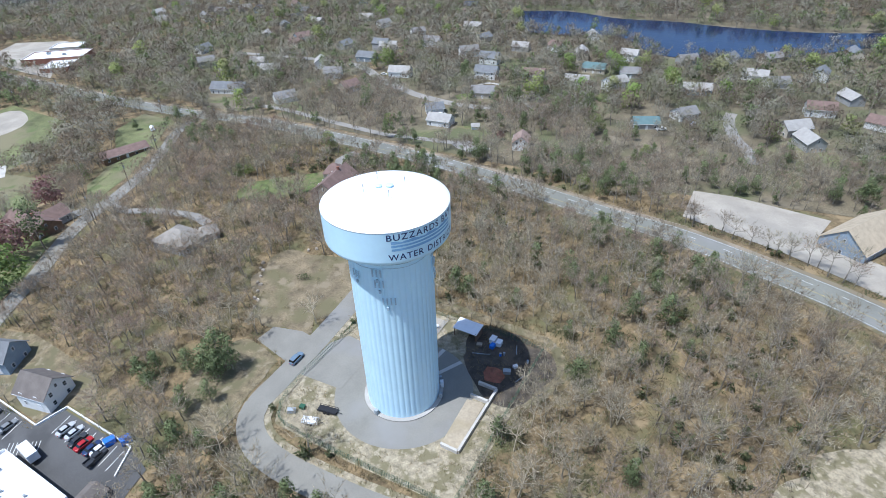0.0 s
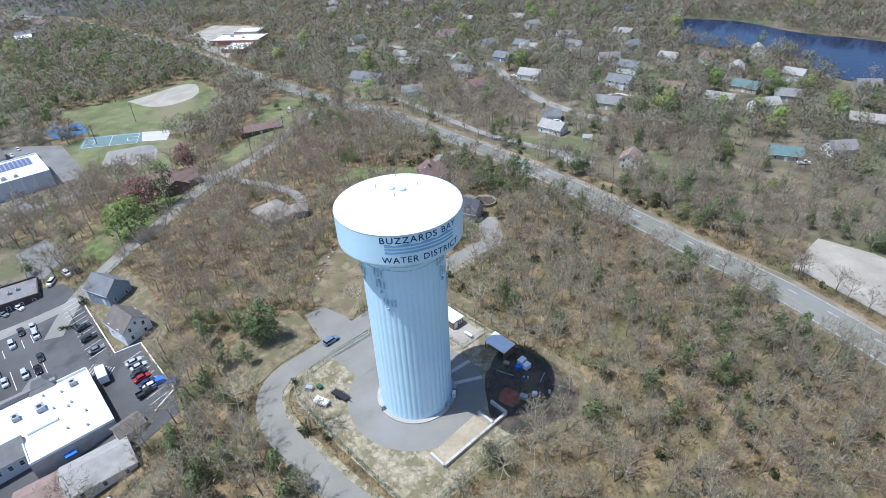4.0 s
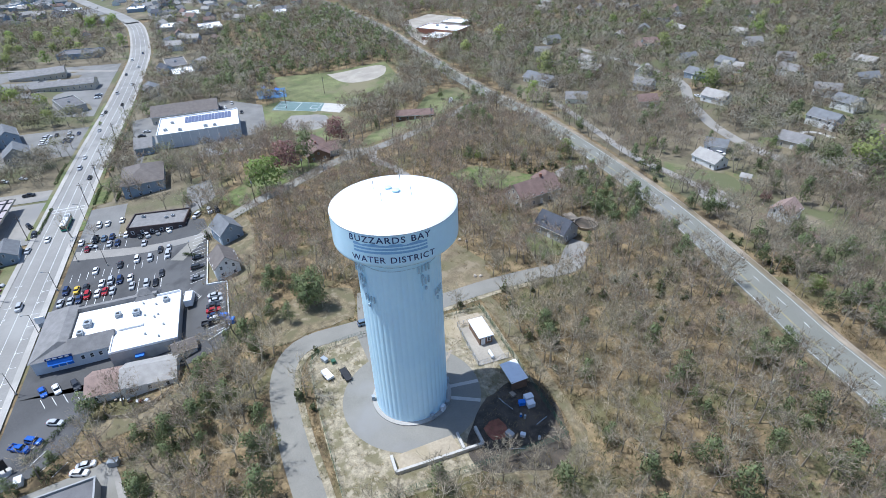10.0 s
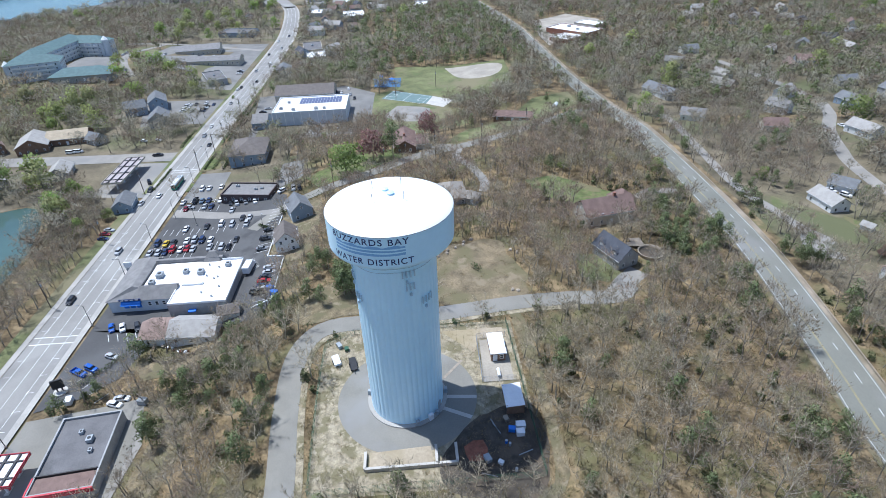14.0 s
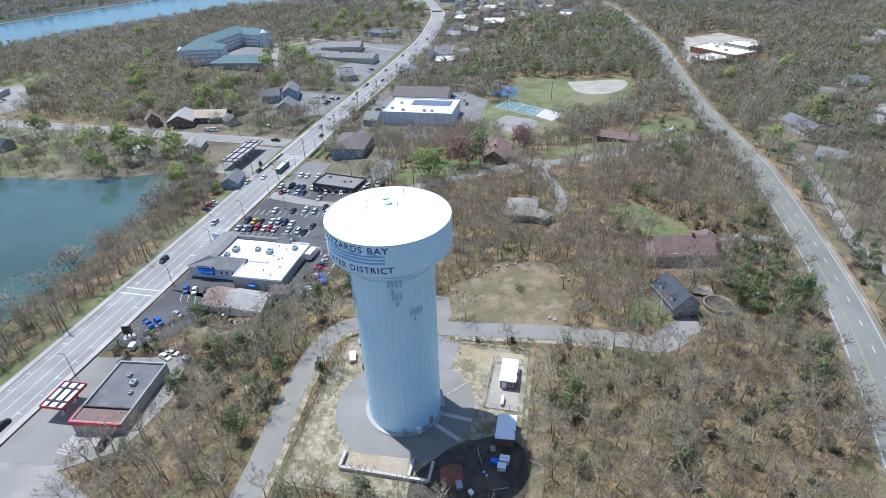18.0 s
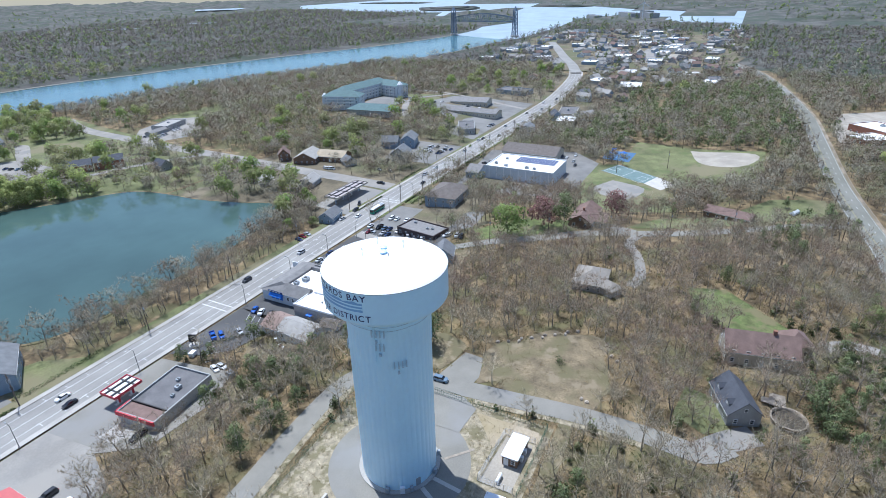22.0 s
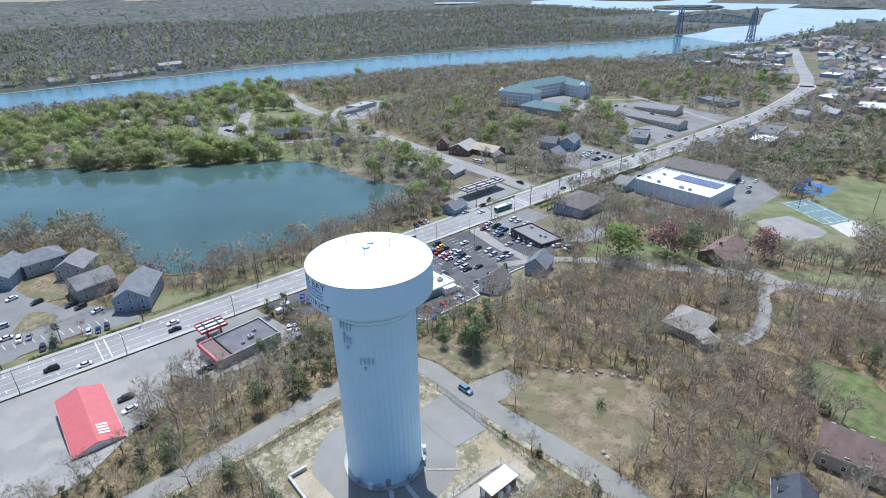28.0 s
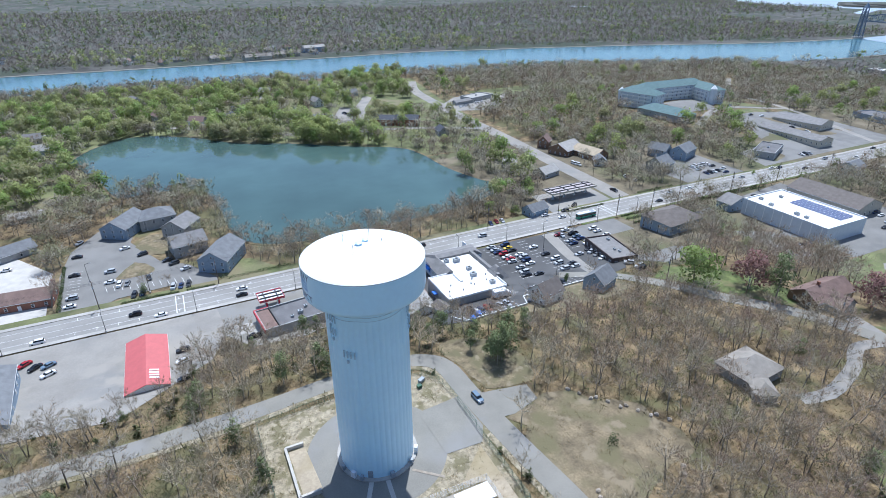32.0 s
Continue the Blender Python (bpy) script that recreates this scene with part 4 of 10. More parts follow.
def wrap_text(words, width, cap, z_top, gap, middle):
    """Letters bent round the tank wall."""
    cu = bpy.data.curves.new("lettering", "FONT")
    cu.body, cu.resolution_u, cu.size = words, 4, 1.0
    cu.space_character, cu.space_word, cu.offset = gap, 1.15, 0.012
    tmp = bpy.data.objects.new("lettering", cu)
    scene.collection.objects.link(tmp)
    bpy.context.view_layer.update()
    m3 = bpy.data.meshes.new_from_object(tmp.evaluated_get(bpy.context.evaluated_depsgraph_get()))
    bpy.data.objects.remove(tmp)
    bm = bmesh.new()
    bm.from_mesh(m3)
    xs, ys = [q.co.x for q in bm.verts], [q.co.y for q in bm.verts]
    x0, x1, y0, y1 = min(xs), max(xs), min(ys), max(ys)
    line_x = np.sort(xs)
    gap_at = int(np.argmax(np.diff(line_x)))
    cut_angle = (((line_x[gap_at] + line_x[gap_at + 1]) / 2 - x0) / (x1 - x0) - 0.5) * width / HEAD_R
    bmesh.ops.triangulate(bm, faces=bm.faces[:])
    for c in np.linspace(x0, x1, 120)[1:-1]:
        bmesh.ops.bisect_plane(bm, geom=bm.verts[:] + bm.edges[:] + bm.faces[:], plane_co=(c, 0, 0), plane_no=(1, 0, 0))
    for q in bm.verts:
        s = ((q.co.x - x0) / (x1 - x0) - 0.5) * width
        z = z_top - cap * (1 - (q.co.y - y0) / (y1 - y0))
        a = middle + s / HEAD_R
        q.co = ((HEAD_R + 0.03) * math.cos(a), (HEAD_R + 0.03) * math.sin(a), z)
    m4 = bpy.data.meshes.new("lettering")
    for word, keep in zip(words.split(), (0, 1)):
        one = bm.copy()
        bmesh.ops.delete(one, geom=[q for q in one.faces if (FACE_SIDE(q) - middle > cut_angle) != bool(keep)], context="FACES")
        m4 = bpy.data.meshes.new("lettering")
        one.to_mesh(m4)
        one.free()
        m4.materials.append(NAVY)
        part("lettering", m4, None, tower, "navy block letters reading " + word)
    bm.free()


def FACE_SIDE(q):
    c = q.calc_center_median()
    return math.atan2(c.y, c.x)


wrap_text("BUZZARDS BAY", 16.2, 1.36, TOP - 0.46, 1.16, TEXT_AZ)
wrap_text("WATER DISTRICT", 16.8, 1.36, TOP - 4.78, 1.16, LOW_AZ)
for k, (za, th) in enumerate(((TOP - 2.35, 0.5), (TOP - 3.1, 0.42), (TOP - 3.85, 0.5))):
    vv, ff = [], []
    for j in range(121):
        s = (j / 120 - 0.5) * 14.6
        a = TEXT_AZ + s / HEAD_R
        wav = (0.16 * math.sin(s * 1.5) + 0.06 * math.sin(s * 3.7)) if k == 0 else (0.05 * math.sin(s * 0.7 + k))
        for z in (za - th / 2, za + th / 2 + wav):
            vv.append(((HEAD_R + 0.022) * math.cos(a), (HEAD_R + 0.022) * math.sin(a), z))
    ff = [(2 * j, 2 * j + 2, 2 * j + 3, 2 * j + 1) for j in range(120)]
    me = fast_mesh("wave_stripe", vv, ff)
    me.materials.append(STRIPE)
    part("wave_stripe", me, None, tower, "blue painted wave stripe")


def round_tower(a_deg, radius, z):
    a = radians(a_deg)
    return Matrix.Translation((radius * math.cos(a), radius * math.sin(a), z)) @ Matrix.Rotation(a, 4, "Z")


ANTENNA_GREY = surface("grey_antenna_shell", (0.43, 0.56, 0.65), 0.5, 0.15, 0.8, 6.0, 0.0)
panel = Build().box(0.22, -0.15, -0.85, 0.36, 0.15, 0.85).box(0.0, -0.04, -0.7, 0.22, 0.04, -0.58).box(0.0, -0.04, 0.58, 0.22, 0.04, 0.7).mesh("antenna_panel", ANTENNA_GREY)
radio = Build().box(0.05, -0.22, -0.35, 0.4, 0.22, 0.35).mesh("radio_unit", ANTENNA_GREY)
for a0, z0, count in ((-78, 43.6, 3), (-76, 40.9, 3), (-68, 36.5, 4), (11, 44.0, 4), (15, 40.8, 3), (37, 36.2, 4), (138, 43.5, 3), (142, 40.0, 3), (200, 43.0, 3), (250, 42.0, 3)):
    for j in range(count):
        part("antenna_panel", panel, None, tower, "slim antenna panel" if j == 0 else "", round_tower(a0 + j * 5.2, COL_R, z0))
        if j == 1:
            part("radio_unit", radio, None, tower, "", round_tower(a0 + j * 5.2, COL_R, z0 - 1.9))
for z0 in (B - 2.4, B - 3.3):
    loop = Build()
    for k in range(72):
        a, b2 = radians(5 * k), radians(5 * k + 5)
        za, zb = (z0 - 0.22 * abs(math.sin(3 * q)) for q in (a, b2))
        loop.beam(((COL_R + 0.1) * math.cos(a), (COL_R + 0.1) * math.sin(a), za), ((COL_R + 0.1) * math.cos(b2), (COL_R + 0.1) * math.sin(b2), zb), 0.07, 0.07)
    part("cable_loop", loop, ANTENNA_GREY, tower, "grey cable slung round the neck of the column")
for a0 in (-66, 14, 124):
    cable = Build()
    a = radians(a0)
    cable.beam(((COL_R + 0.12) * math.cos(a), (COL_R + 0.12) * math.sin(a), 36), ((COL_R + 0.12) * math.cos(a), (COL_R + 0.12) * math.sin(a), B - 1.9), 0.16, 0.08)
    part("cable_tray", cable, TOWER_BLUE, tower, "painted antenna cable run")
for x0, y0, r0 in ((0.9, 0.5, 0.72), (-0.9, -0.6, 0.62)):
    part("roof_hatch", Build().tube(x0, y0, TOP + DOME - 0.2, TOP + DOME + 0.35, r0, n=20).tube(x0, y0, TOP + DOME + 0.35, TOP + DOME + 0.5, r0 + 0.12, r0 * 0.6, n=20), TOWER_BLUE, tower, "round pale blue roof hatch")
for x0, y0 in ((3.2, -3.0), (-3.4, 2.6), (-2.6, -3.2), (2.9, 3.1)):
    part("roof_aerial", Build().tube(x0, y0, TOP + DOME - 0.6, TOP + DOME + 1.3, 0.05, n=6).box(x0 - 0.08, y0 - 0.08, TOP + DOME + 0.8, x0 + 0.08, y0 + 0.08, TOP + DOME + 1.35), STEEL, tower, "short aerial post on the roof")
door = Build().box(COL_R - 0.2, -0.6, 0.35, COL_R + 0.12, 0.6, 2.6)
part("door", door.mesh("door", GREY_METAL), None, tower, "grey steel door at the foot", Matrix.Rotation(radians(60), 4, "Z"))
for a0, s in ((35, 1.0), (48, 0.7), (92, 0.9), (14, 0.8), (-100, 0.8), (128, 0.7), (150, 1.0)):
    part("equipment_cabinet", Build().box(0.35, -0.55 * s, 0, 1.15, 0.55 * s, 1.7 * s), GREY_METAL if s < 1 else WHITE_METAL, tower, "", round_tower(a0, COL_R, 0.3))

# ---- the tower yard ----
disc = [(17.6 * math.cos(a), 17.6 * math.sin(a)) for a in np.arange(0, 6.28, 0.2)]
tagged(patch("yard_paving", disc, ASPHALT, 0.1, z=0.1, rounded=True), "round asphalt apron at the foot of the tower", "paving", kind="structure")
tagged(patch("gate_drive", [(-14.5, -7.5), (-27.5, -8.5), (-28, 4.5), (-25, 9.5), (-15, 9)], ASPHALT, 0.17), "asphalt drive from the gate to the tower", "drive", kind="structure")
YARD = [(27, -22), (27, 30.5), (-27, 31), (-27, 6), (-27.5, -8), (-26.5, -17), (-22, -23.5), (0, -23.5)]
CLEAR_POLYS.append(np.array(YARD, float))
tagged(patch("yard_ground", YARD, YARD_SOIL, 0.06, clear=True), "dry sandy grass inside the tower fence", "yard", kind="structure")
tagged(patch("sand_pile_ground", [(16.2, -9), (20.3, -9), (20, 5.5), (15.5, 5)], SAND, 0.14), "pale sand inside the low wall", "sand", kind="structure")
# soil sheet where the tower's shadow falls; part of that shade is in its colour
tagged(patch("trodden_soil", [(8, 17.5), (17, 9), (26, 8), (31, 16), (32, 25), (25, 31), (12, 31), (5, 27)], SHADE_DARK_SOIL, 0.135, rounded=True, clear=False, ragged=1.0), "soil of the storage corner, coloured darker to deepen the tower's shadow", "soil", kind="structure")
tagged(patch("yard_sand", [(-14, 19), (-24, 10), (-24, 28), (-20, 29), (-19.5, 20.5)], SAND, 0.12), "pale worn sand beside the equipment hut", "sand", kind="structure")
for a0 in (62, 84):
    a = radians(a0)
    tagged(ribbon("concrete_path", [(9.6 * math.cos(a), 9.6 * math.sin(a)), (17.5 * math.cos(a), 17.5 * math.sin(a))], -0.55, 0.55, CONCRETE, 0.16, step=2), "pale concrete strip across the asphalt", "path", kind="structure")
tagged(ribbon("concrete_path", [(-5.4, 9.6), (-11.5, 15.0)], -0.35, 0.35, TIMBER, 0.17, step=2), "dark trench cover across the asphalt", "path", kind="structure")
wall_run = thing("retaining_wall", "low pale concrete block wall round the sand bay", "wall", pose(0, 0, 0))
for (xa, ya), (xb, yb) in (((20.9, -9.9), (20.9, 10.8)), ((16.4, -9.9), (20.9, -9.9)), ((15.8, 10.8), (20.9, 10.8)), ((15.9, 6.2), (20.9, 6.2))):
    steps = max(2, int(math.hypot(xb - xa, yb - ya) / 1.6))
    for k in range(steps):
        p0 = (xa + (xb - xa) * k / steps, ya + (yb - ya) * k / steps)
        p1 = (xa + (xb - xa) * (k + 0.97) / steps, ya + (yb - ya) * (k + 0.97) / steps)
        part("concrete_block", Build().beam((*p0, 0.55), (*p1, 0.55), 0.62, 1.1), CONCRETE, wall_run)


def fence(points, h, label, spacing=3.0, material=None, wires=6):
    material = material or GREEN_METAL
    ob = thing("fence", label, "fence", pose(0, 0, 0))
    c = spread(points, spacing) if len(points) > 2 else spread(points, spacing)
    post = Build().tube(0, 0, -0.3, h, 0.045, n=6).mesh("fence_post", material)
    mesh_b = Build()
    for k, (x, y) in enumerate(c):
        part("fence_post", post, None, ob, "", pose(x, y, at(x, y)))
        if k:
            x0, y0 = c[k - 1]
            for z in np.linspace(0.12, h - 0.03, wires):
                mesh_b.beam((x0, y0, at(x0, y0) + z), (x, y, at(x, y) + z), 0.03)
            for s in np.linspace(0, 1, 9)[1:-1]:
                xx, yy = x0 + (x - x0) * s, y0 + (y - y0) * s
                mesh_b.beam((xx, yy, at(xx, yy)), (xx, yy, at(xx, yy) + h), 0.014)
    part("fence_mesh", mesh_b, material, ob, "thin wire mesh")
    return ob


fence([(-26, 4.5), (-26, 15), (-26, 29.5)], 2.2, "dark green wire fence along the access road")
fence([(-26, 29.5), (-10, 29.6), (26, 29.8)], 2.2, "dark green wire fence along the grassy track")
fence([(-26.5, -7), (-25.5, -15), (-22, -22), (-15, -23), (0, -23), (26, -22)], 2.2, "dark green wire fence above the road bend")
fence([(26, -22), (26, 0), (26, 29.8)], 2.2, "dark green wire fence on the wooded side")
fence([(-20, 20), (-20, 28.2)], 2.0, "grey wire fence round the equipment hut", 2.0, STEEL)
fence([(-20, 20), (-3, 19.6)], 2.0, "grey wire fence beside the hut pad", 2.0, STEEL)
fence([(-3, 19.6), (-3, 28.4)], 2.0, "grey wire fence at the end of the hut pad", 2.0, STEEL)
gate = thing("fence_gate", "wide dark green double gate standing closed", "gate", pose(-26.2, -1.2, 0.2))
for s in (-1, 1):
    leaf = Build()
    for z in (0.15, 1.1, 2.0):
        leaf.beam((0, s * 0.1, z), (0, s * 5.4, z), 0.06)
    for q in np.linspace(0.1, 5.4, 9):
        leaf.beam((0, s * q, 0.1), (0, s * q, 2.05), 0.04)
    part("gate_leaf", leaf, GREEN_METAL, gate)
tagged(patch("hut_pad", [(-19, 20.8), (-3, 19.9), (-3, 28), (-19, 28)], GRAVEL, 0.13), "concrete pad under the equipment hut", "concrete pad", kind="structure")

# windows and doors that houses share
WIN_FRAME = Build().box(-0.55, -0.06, -0.75, -0.43, 0.06, 0.75).box(0.43, -0.06, -0.75, 0.55, 0.06, 0.75).box(-0.43, -0.06, -0.75, 0.43, 0.06, -0.63).box(-0.43, -0.06, 0.63, 0.43, 0.06, 0.75).box(-0.43, -0.05, -0.04, 0.43, 0.05, 0.04).mesh("window", TRIM)
WIN_PANE = Build().box(-0.43, -0.02, -0.63, 0.43, 0.03, 0.63).mesh("pane", PANE)
DOOR_LEAF = Build().box(-0.5, -0.05, 0, 0.5, 0.05, 2.05).box(-0.62, -0.07, 0, -0.5, 0.07, 2.15).box(0.5, -0.07, 0, 0.62, 0.07, 2.15).box(-0.62, -0.07, 2.05, 0.62, 0.07, 2.17).mesh("door", TRIM)


WIN_ONE = Build().box(-0.55, -0.05, -0.75, 0.55, 0.03, 0.75).box(-0.43, -0.07, -0.63, 0.43, 0.05, -0.05).box(-0.43, -0.07, 0.05, 0.43, 0.05, 0.63).mesh("window", TRIM)
WIN_ONE.materials.append(PANE)
WIN_ONE.polygons.foreach_set("material_index", [0] * 6 + [1] * 12)


def add_window(parent, m, s=1.0):
    if math.hypot(parent.matrix_basis.translation.x, parent.matrix_basis.translation.y) > 125:
        part("window", WIN_ONE, None, parent, "", m @ Matrix.Diagonal((s, 1, s, 1)))
        return
    w = part("window", WIN_FRAME, None, parent, "", m @ Matrix.Diagonal((s, 1, s, 1)))
    part("pane", WIN_PANE, None, w)


def house(x, y, yaw, w, d, h, rise, wall, roof, label, rows=1, hip=False, chimney=False, dormers=0, panes=True, category="house", over=0.45, base=None, clear=True, doors=1, bay=4.0):
    """A house with its ridge along its length w, set on the land."""
    z = at(x, y) if base is None else base
    ob = thing("house", label, category, pose(x, y, z, 0, 0, yaw))
    a, b = w / 2, d / 2
    low = [(-a, -b, -1.5), (a, -b, -1.5), (a, b, -1.5), (-a, b, -1.5)]
    if hip:
        part("wall", Build().hull(low, [(q[0], q[1], h) for q in low]), wall, ob)
        i2 = min(b, a * 0.8)
        o = over
        t = [(-a - o, -b - o, h), (a + o, -b - o, h), (a + o, b + o, h), (-a - o, b + o, h), (-a + i2, 0, h + rise), (a - i2, 0, h + rise)]
        part("roof", Build().add(t, [(0, 1, 5, 4), (1, 2, 5), (2, 3, 4, 5), (3, 0, 4), (3, 2, 1, 0)]), roof, ob)
    else:
        wb = Build().add(low + [(-a, -b, h), (a, -b, h), (a, b, h), (-a, b, h), (-a, 0, h + rise), (a, 0, h + rise)],
                         [(0, 1, 5, 4), (2, 3, 7, 6), (1, 2, 6, 9, 5), (3, 0, 4, 8, 7), (4, 5, 9, 8), (6, 7, 8, 9)])
        part("wall", wb, wall, ob)
        k = over * rise / b
        for s in (-1, 1):
            q = [(-a - over, s * (b + over), h - k), (a + over, s * (b + over), h - k), (a + over, 0, h + rise), (-a - over, 0, h + rise)]
            part("roof", Build().hull([(p[0], p[1], p[2] + 0.03) for p in q], [(p[0], p[1], p[2] + 0.2) for p in q]) if s < 0 else
                 Build().hull([(p[0], p[1], p[2] + 0.03) for p in q[::-1]], [(p[0], p[1], p[2] + 0.2) for p in q[::-1]]), roof, ob)
        if panes:
            for y0, y1 in ((-b - over - 0.05, -b - over), (b + over, b + over + 0.05)):
                part("eave_trim", Build().box(-a - over, y0, h - k - 0.12, a + over, y1, h - k + 0.12), TRIM, ob)
    if panes:
        n = max(2, int(w / bay))
        for row in range(rows):
            zc = 1.55 + row * 2.8
            for s, turn in ((-1, 0), (1, 180)):
                for j in range(n):
                    xx = -a + w * (j + 0.5) / n
                    if row == 0 and doors and j == n // 2:
                        if s < 0:
                            part("door", DOOR_LEAF, None, ob, "", pose(xx, s * (b + 0.03), 0.1))
                        continue
                    add_window(ob, pose(xx, s * (b + 0.02), zc, 0, 0, turn))
            m = max(1, int(d / 4))
            for s, turn in ((-1, -90), (1, 90)):
                for j in range(m):
                    add_window(ob, pose(s * (a + 0.02), -b + d * (j + 0.5) / m, zc, 0, 0, turn))
        if not hip and rise > 2.4:
            for s, turn in ((-1, -90), (1, 90)):
                add_window(ob, pose(s * (a + 0.02), 0, h + rise * 0.32, 0, 0, turn), 0.8)
    if chimney:
        part("chimney", Build().box(a * 0.3, -0.5, h + rise * 0.3, a * 0.3 + 0.9, 0.4, h + rise + 1.2).box(a * 0.3 - 0.08, -0.58, h + rise + 1.2, a * 0.3 + 0.98, 0.48, h + rise + 1.35), BRICK, ob, "red brick chimney")
    for j in range(dormers):
        xx = -a + w * (j + 0.5) / dormers
        dm = part("dormer", Build().add([(xx - 1, -b + 0.6, h), (xx + 1, -b + 0.6, h), (xx + 1, -b * 0.2, h), (xx - 1, -b * 0.2, h), (xx - 1, -b + 0.6, h + 1.5), (xx + 1, -b + 0.6, h + 1.5), (xx + 1, -b * 0.2, h + 1.5), (xx - 1, -b * 0.2, h + 1.5), (xx, -b + 0.6, h + 2.3), (xx, -b * 0.2, h + 2.3)],
                                          [(0, 1, 5, 8, 4), (1, 2, 6, 5), (3, 0, 4, 7), (5, 6, 9, 8), (7, 4, 8, 9)]), wall, ob)
        part("dormer_roof", Build().hull([(xx - 1.2, -b + 0.4, h + 1.4), (xx, -b + 0.4, h + 2.35), (xx, -b * 0.1, h + 2.35), (xx - 1.2, -b * 0.1, h + 1.4)], [(xx - 1.2, -b + 0.4, h + 1.55), (xx, -b + 0.4, h + 2.5), (xx, -b * 0.1, h + 2.5), (xx - 1.2, -b * 0.1, h + 1.55)])
             .hull([(xx, -b + 0.4, h + 2.35), (xx + 1.2, -b + 0.4, h + 1.4), (xx + 1.2, -b * 0.1, h + 1.4), (xx, -b * 0.1, h + 2.35)], [(xx, -b + 0.4, h + 2.5), (xx + 1.2, -b + 0.4, h + 1.55), (xx + 1.2, -b * 0.1, h + 1.55), (xx, -b * 0.1, h + 2.5)]), roof, dm)
        part("dormer_window", WIN_FRAME, None, dm, "", pose(xx, -b + 0.58, h + 0.85) @ Matrix.Diagonal((0.8, 1, 0.8, 1)))
    if clear:
        CLEAR_DISCS.append((x, y, max(w, d) * 0.5 + (4.5 if y > 140 or y < -150 else 1.5)))
    return ob


def flat_block(x, y, yaw, w, d, h, wall, roof, label, units=(), bands=0, category="building", base=None, panes=0, rows=1, name="building", clear=True):
    """A flat-roofed block with a parapet, and boxes of plant on its roof as (x, y, size)."""
    z = at(x, y) if base is None else base
    ob = thing(name, label, category, pose(x, y, z, 0, 0, yaw))
    a, b, t = w / 2, d / 2, 0.3
    wl = Build().box(-a, -b, -1.5, a, -b + t, h + 0.5).box(-a, b - t, -1.5, a, b, h + 0.5).box(-a, -b + t, -1.5, -a + t, b - t, h + 0.5).box(a - t, -b + t, -1.5, a, b - t, h + 0.5)
    part("wall", wl, wall, ob)
    part("roof", Build().box(-a + t, -b + t, h - 0.3, a - t, b - t, h), roof, ob)
    part("coping", Build().box(-a - 0.06, -b - 0.06, h + 0.5, a + 0.06, -b + t + 0.06, h + 0.6).box(-a - 0.06, b - t - 0.06, h + 0.5, a + 0.06, b + 0.06, h + 0.6).box(-a - 0.06, -b + t + 0.06, h + 0.5, -a + t + 0.06, b - t - 0.06, h + 0.6).box(a - t - 0.06, -b + t + 0.06, h + 0.5, a + 0.06, b - t - 0.06, h + 0.6), TRIM if roof is MEMBRANE else wall, ob)
    for ux, uy, s in units:
        u = part("rooftop_unit", Build().box(ux - s, uy - s * 0.8, h + 0.15, ux + s, uy + s * 0.8, h + 0.25 + s).box(ux - s * 0.9, uy - s * 0.7, h, ux - s * 0.6, uy + s * 0.7, h + 0.15).box(ux + s * 0.6, uy - s * 0.7, h, ux + s * 0.9, uy + s * 0.7, h + 0.15), GREY_METAL, ob, "grey rooftop air handler")
        part("fan_grille", Build().tube(ux, uy, h + 0.25 + s, h + 0.35 + s, s * 0.5, n=12), BLACK_METAL, u)
    for k in range(bands):
        xx = -a + w * (k + 0.5) / bands
        part("pilaster", Build().box(xx - 0.18, -b - 0.1, -1, xx + 0.18, -b, h), TRIM, ob)
        part("pilaster", Build().box(xx - 0.18, b, -1, xx + 0.18, b + 0.1, h), TRIM, ob)
    for row in range(rows if panes else 0):
        for s, turn in ((-1, 0), (1, 180)):
            for j in range(panes):
                add_window(ob, pose(-a + w * (j + 0.5) / panes, s * (b + 0.02), 1.6 + row * 3.0, 0, 0, turn), 1.1)
        for s, turn in ((-1, -90), (1, 90)):
            for j in range(max(1, int(panes * d / w))):
                add_window(ob, pose(s * (a + 0.02), -b + d * (j + 0.5) / max(1, int(panes * d / w)), 1.6 + row * 3.0, 0, 0, turn), 1.1)
    if clear:
        CLEAR_DISCS.append((x, y, max(w, d) * 0.5 + 1.0))
    return ob


# playground frames on the blue floor
for gx0, gy0, gyaw in ((-326, -14, 10), (-318, -6, 60), (-313, -14, 100)):
    play = thing("climbing_frame", "blue climbing frame with a slide and roofed deck", "climbing frame", pose(gx0, gy0, at(gx0, gy0, 0.2), 0, 0, gyaw), "playground frames")
    for xx in (-1.5, 1.5):
        for yy in (-1.2, 1.2):
            part("post", Build().tube(xx, yy, 0, 3.4, 0.12, n=8), BLUE_TARP, play)
    part("deck", Build().box(-1.6, -1.3, 1.4, 1.6, 1.3, 1.55), NAVY, play)
    part("roof", Build().hull([(-1.9, -1.6, 3.3), (1.9, -1.6, 3.3), (1.9, 1.6, 3.3), (-1.9, 1.6, 3.3)], [(-0.2, -0.2, 4.3), (0.2, -0.2, 4.3), (0.2, 0.2, 4.3), (-0.2, 0.2, 4.3)]), BLUE_TARP, play, "bright blue pyramid roof")
    part("slide", Build().hull([(1.6, -0.5, 1.35), (1.6, 0.5, 1.35), (4.6, 0.5, 0.2), (4.6, -0.5, 0.2)], [(1.6, -0.5, 1.5), (1.6, 0.5, 1.5), (4.6, 0.5, 0.35), (4.6, -0.5, 0.35)]), STRIPE, play, "pale blue slide")

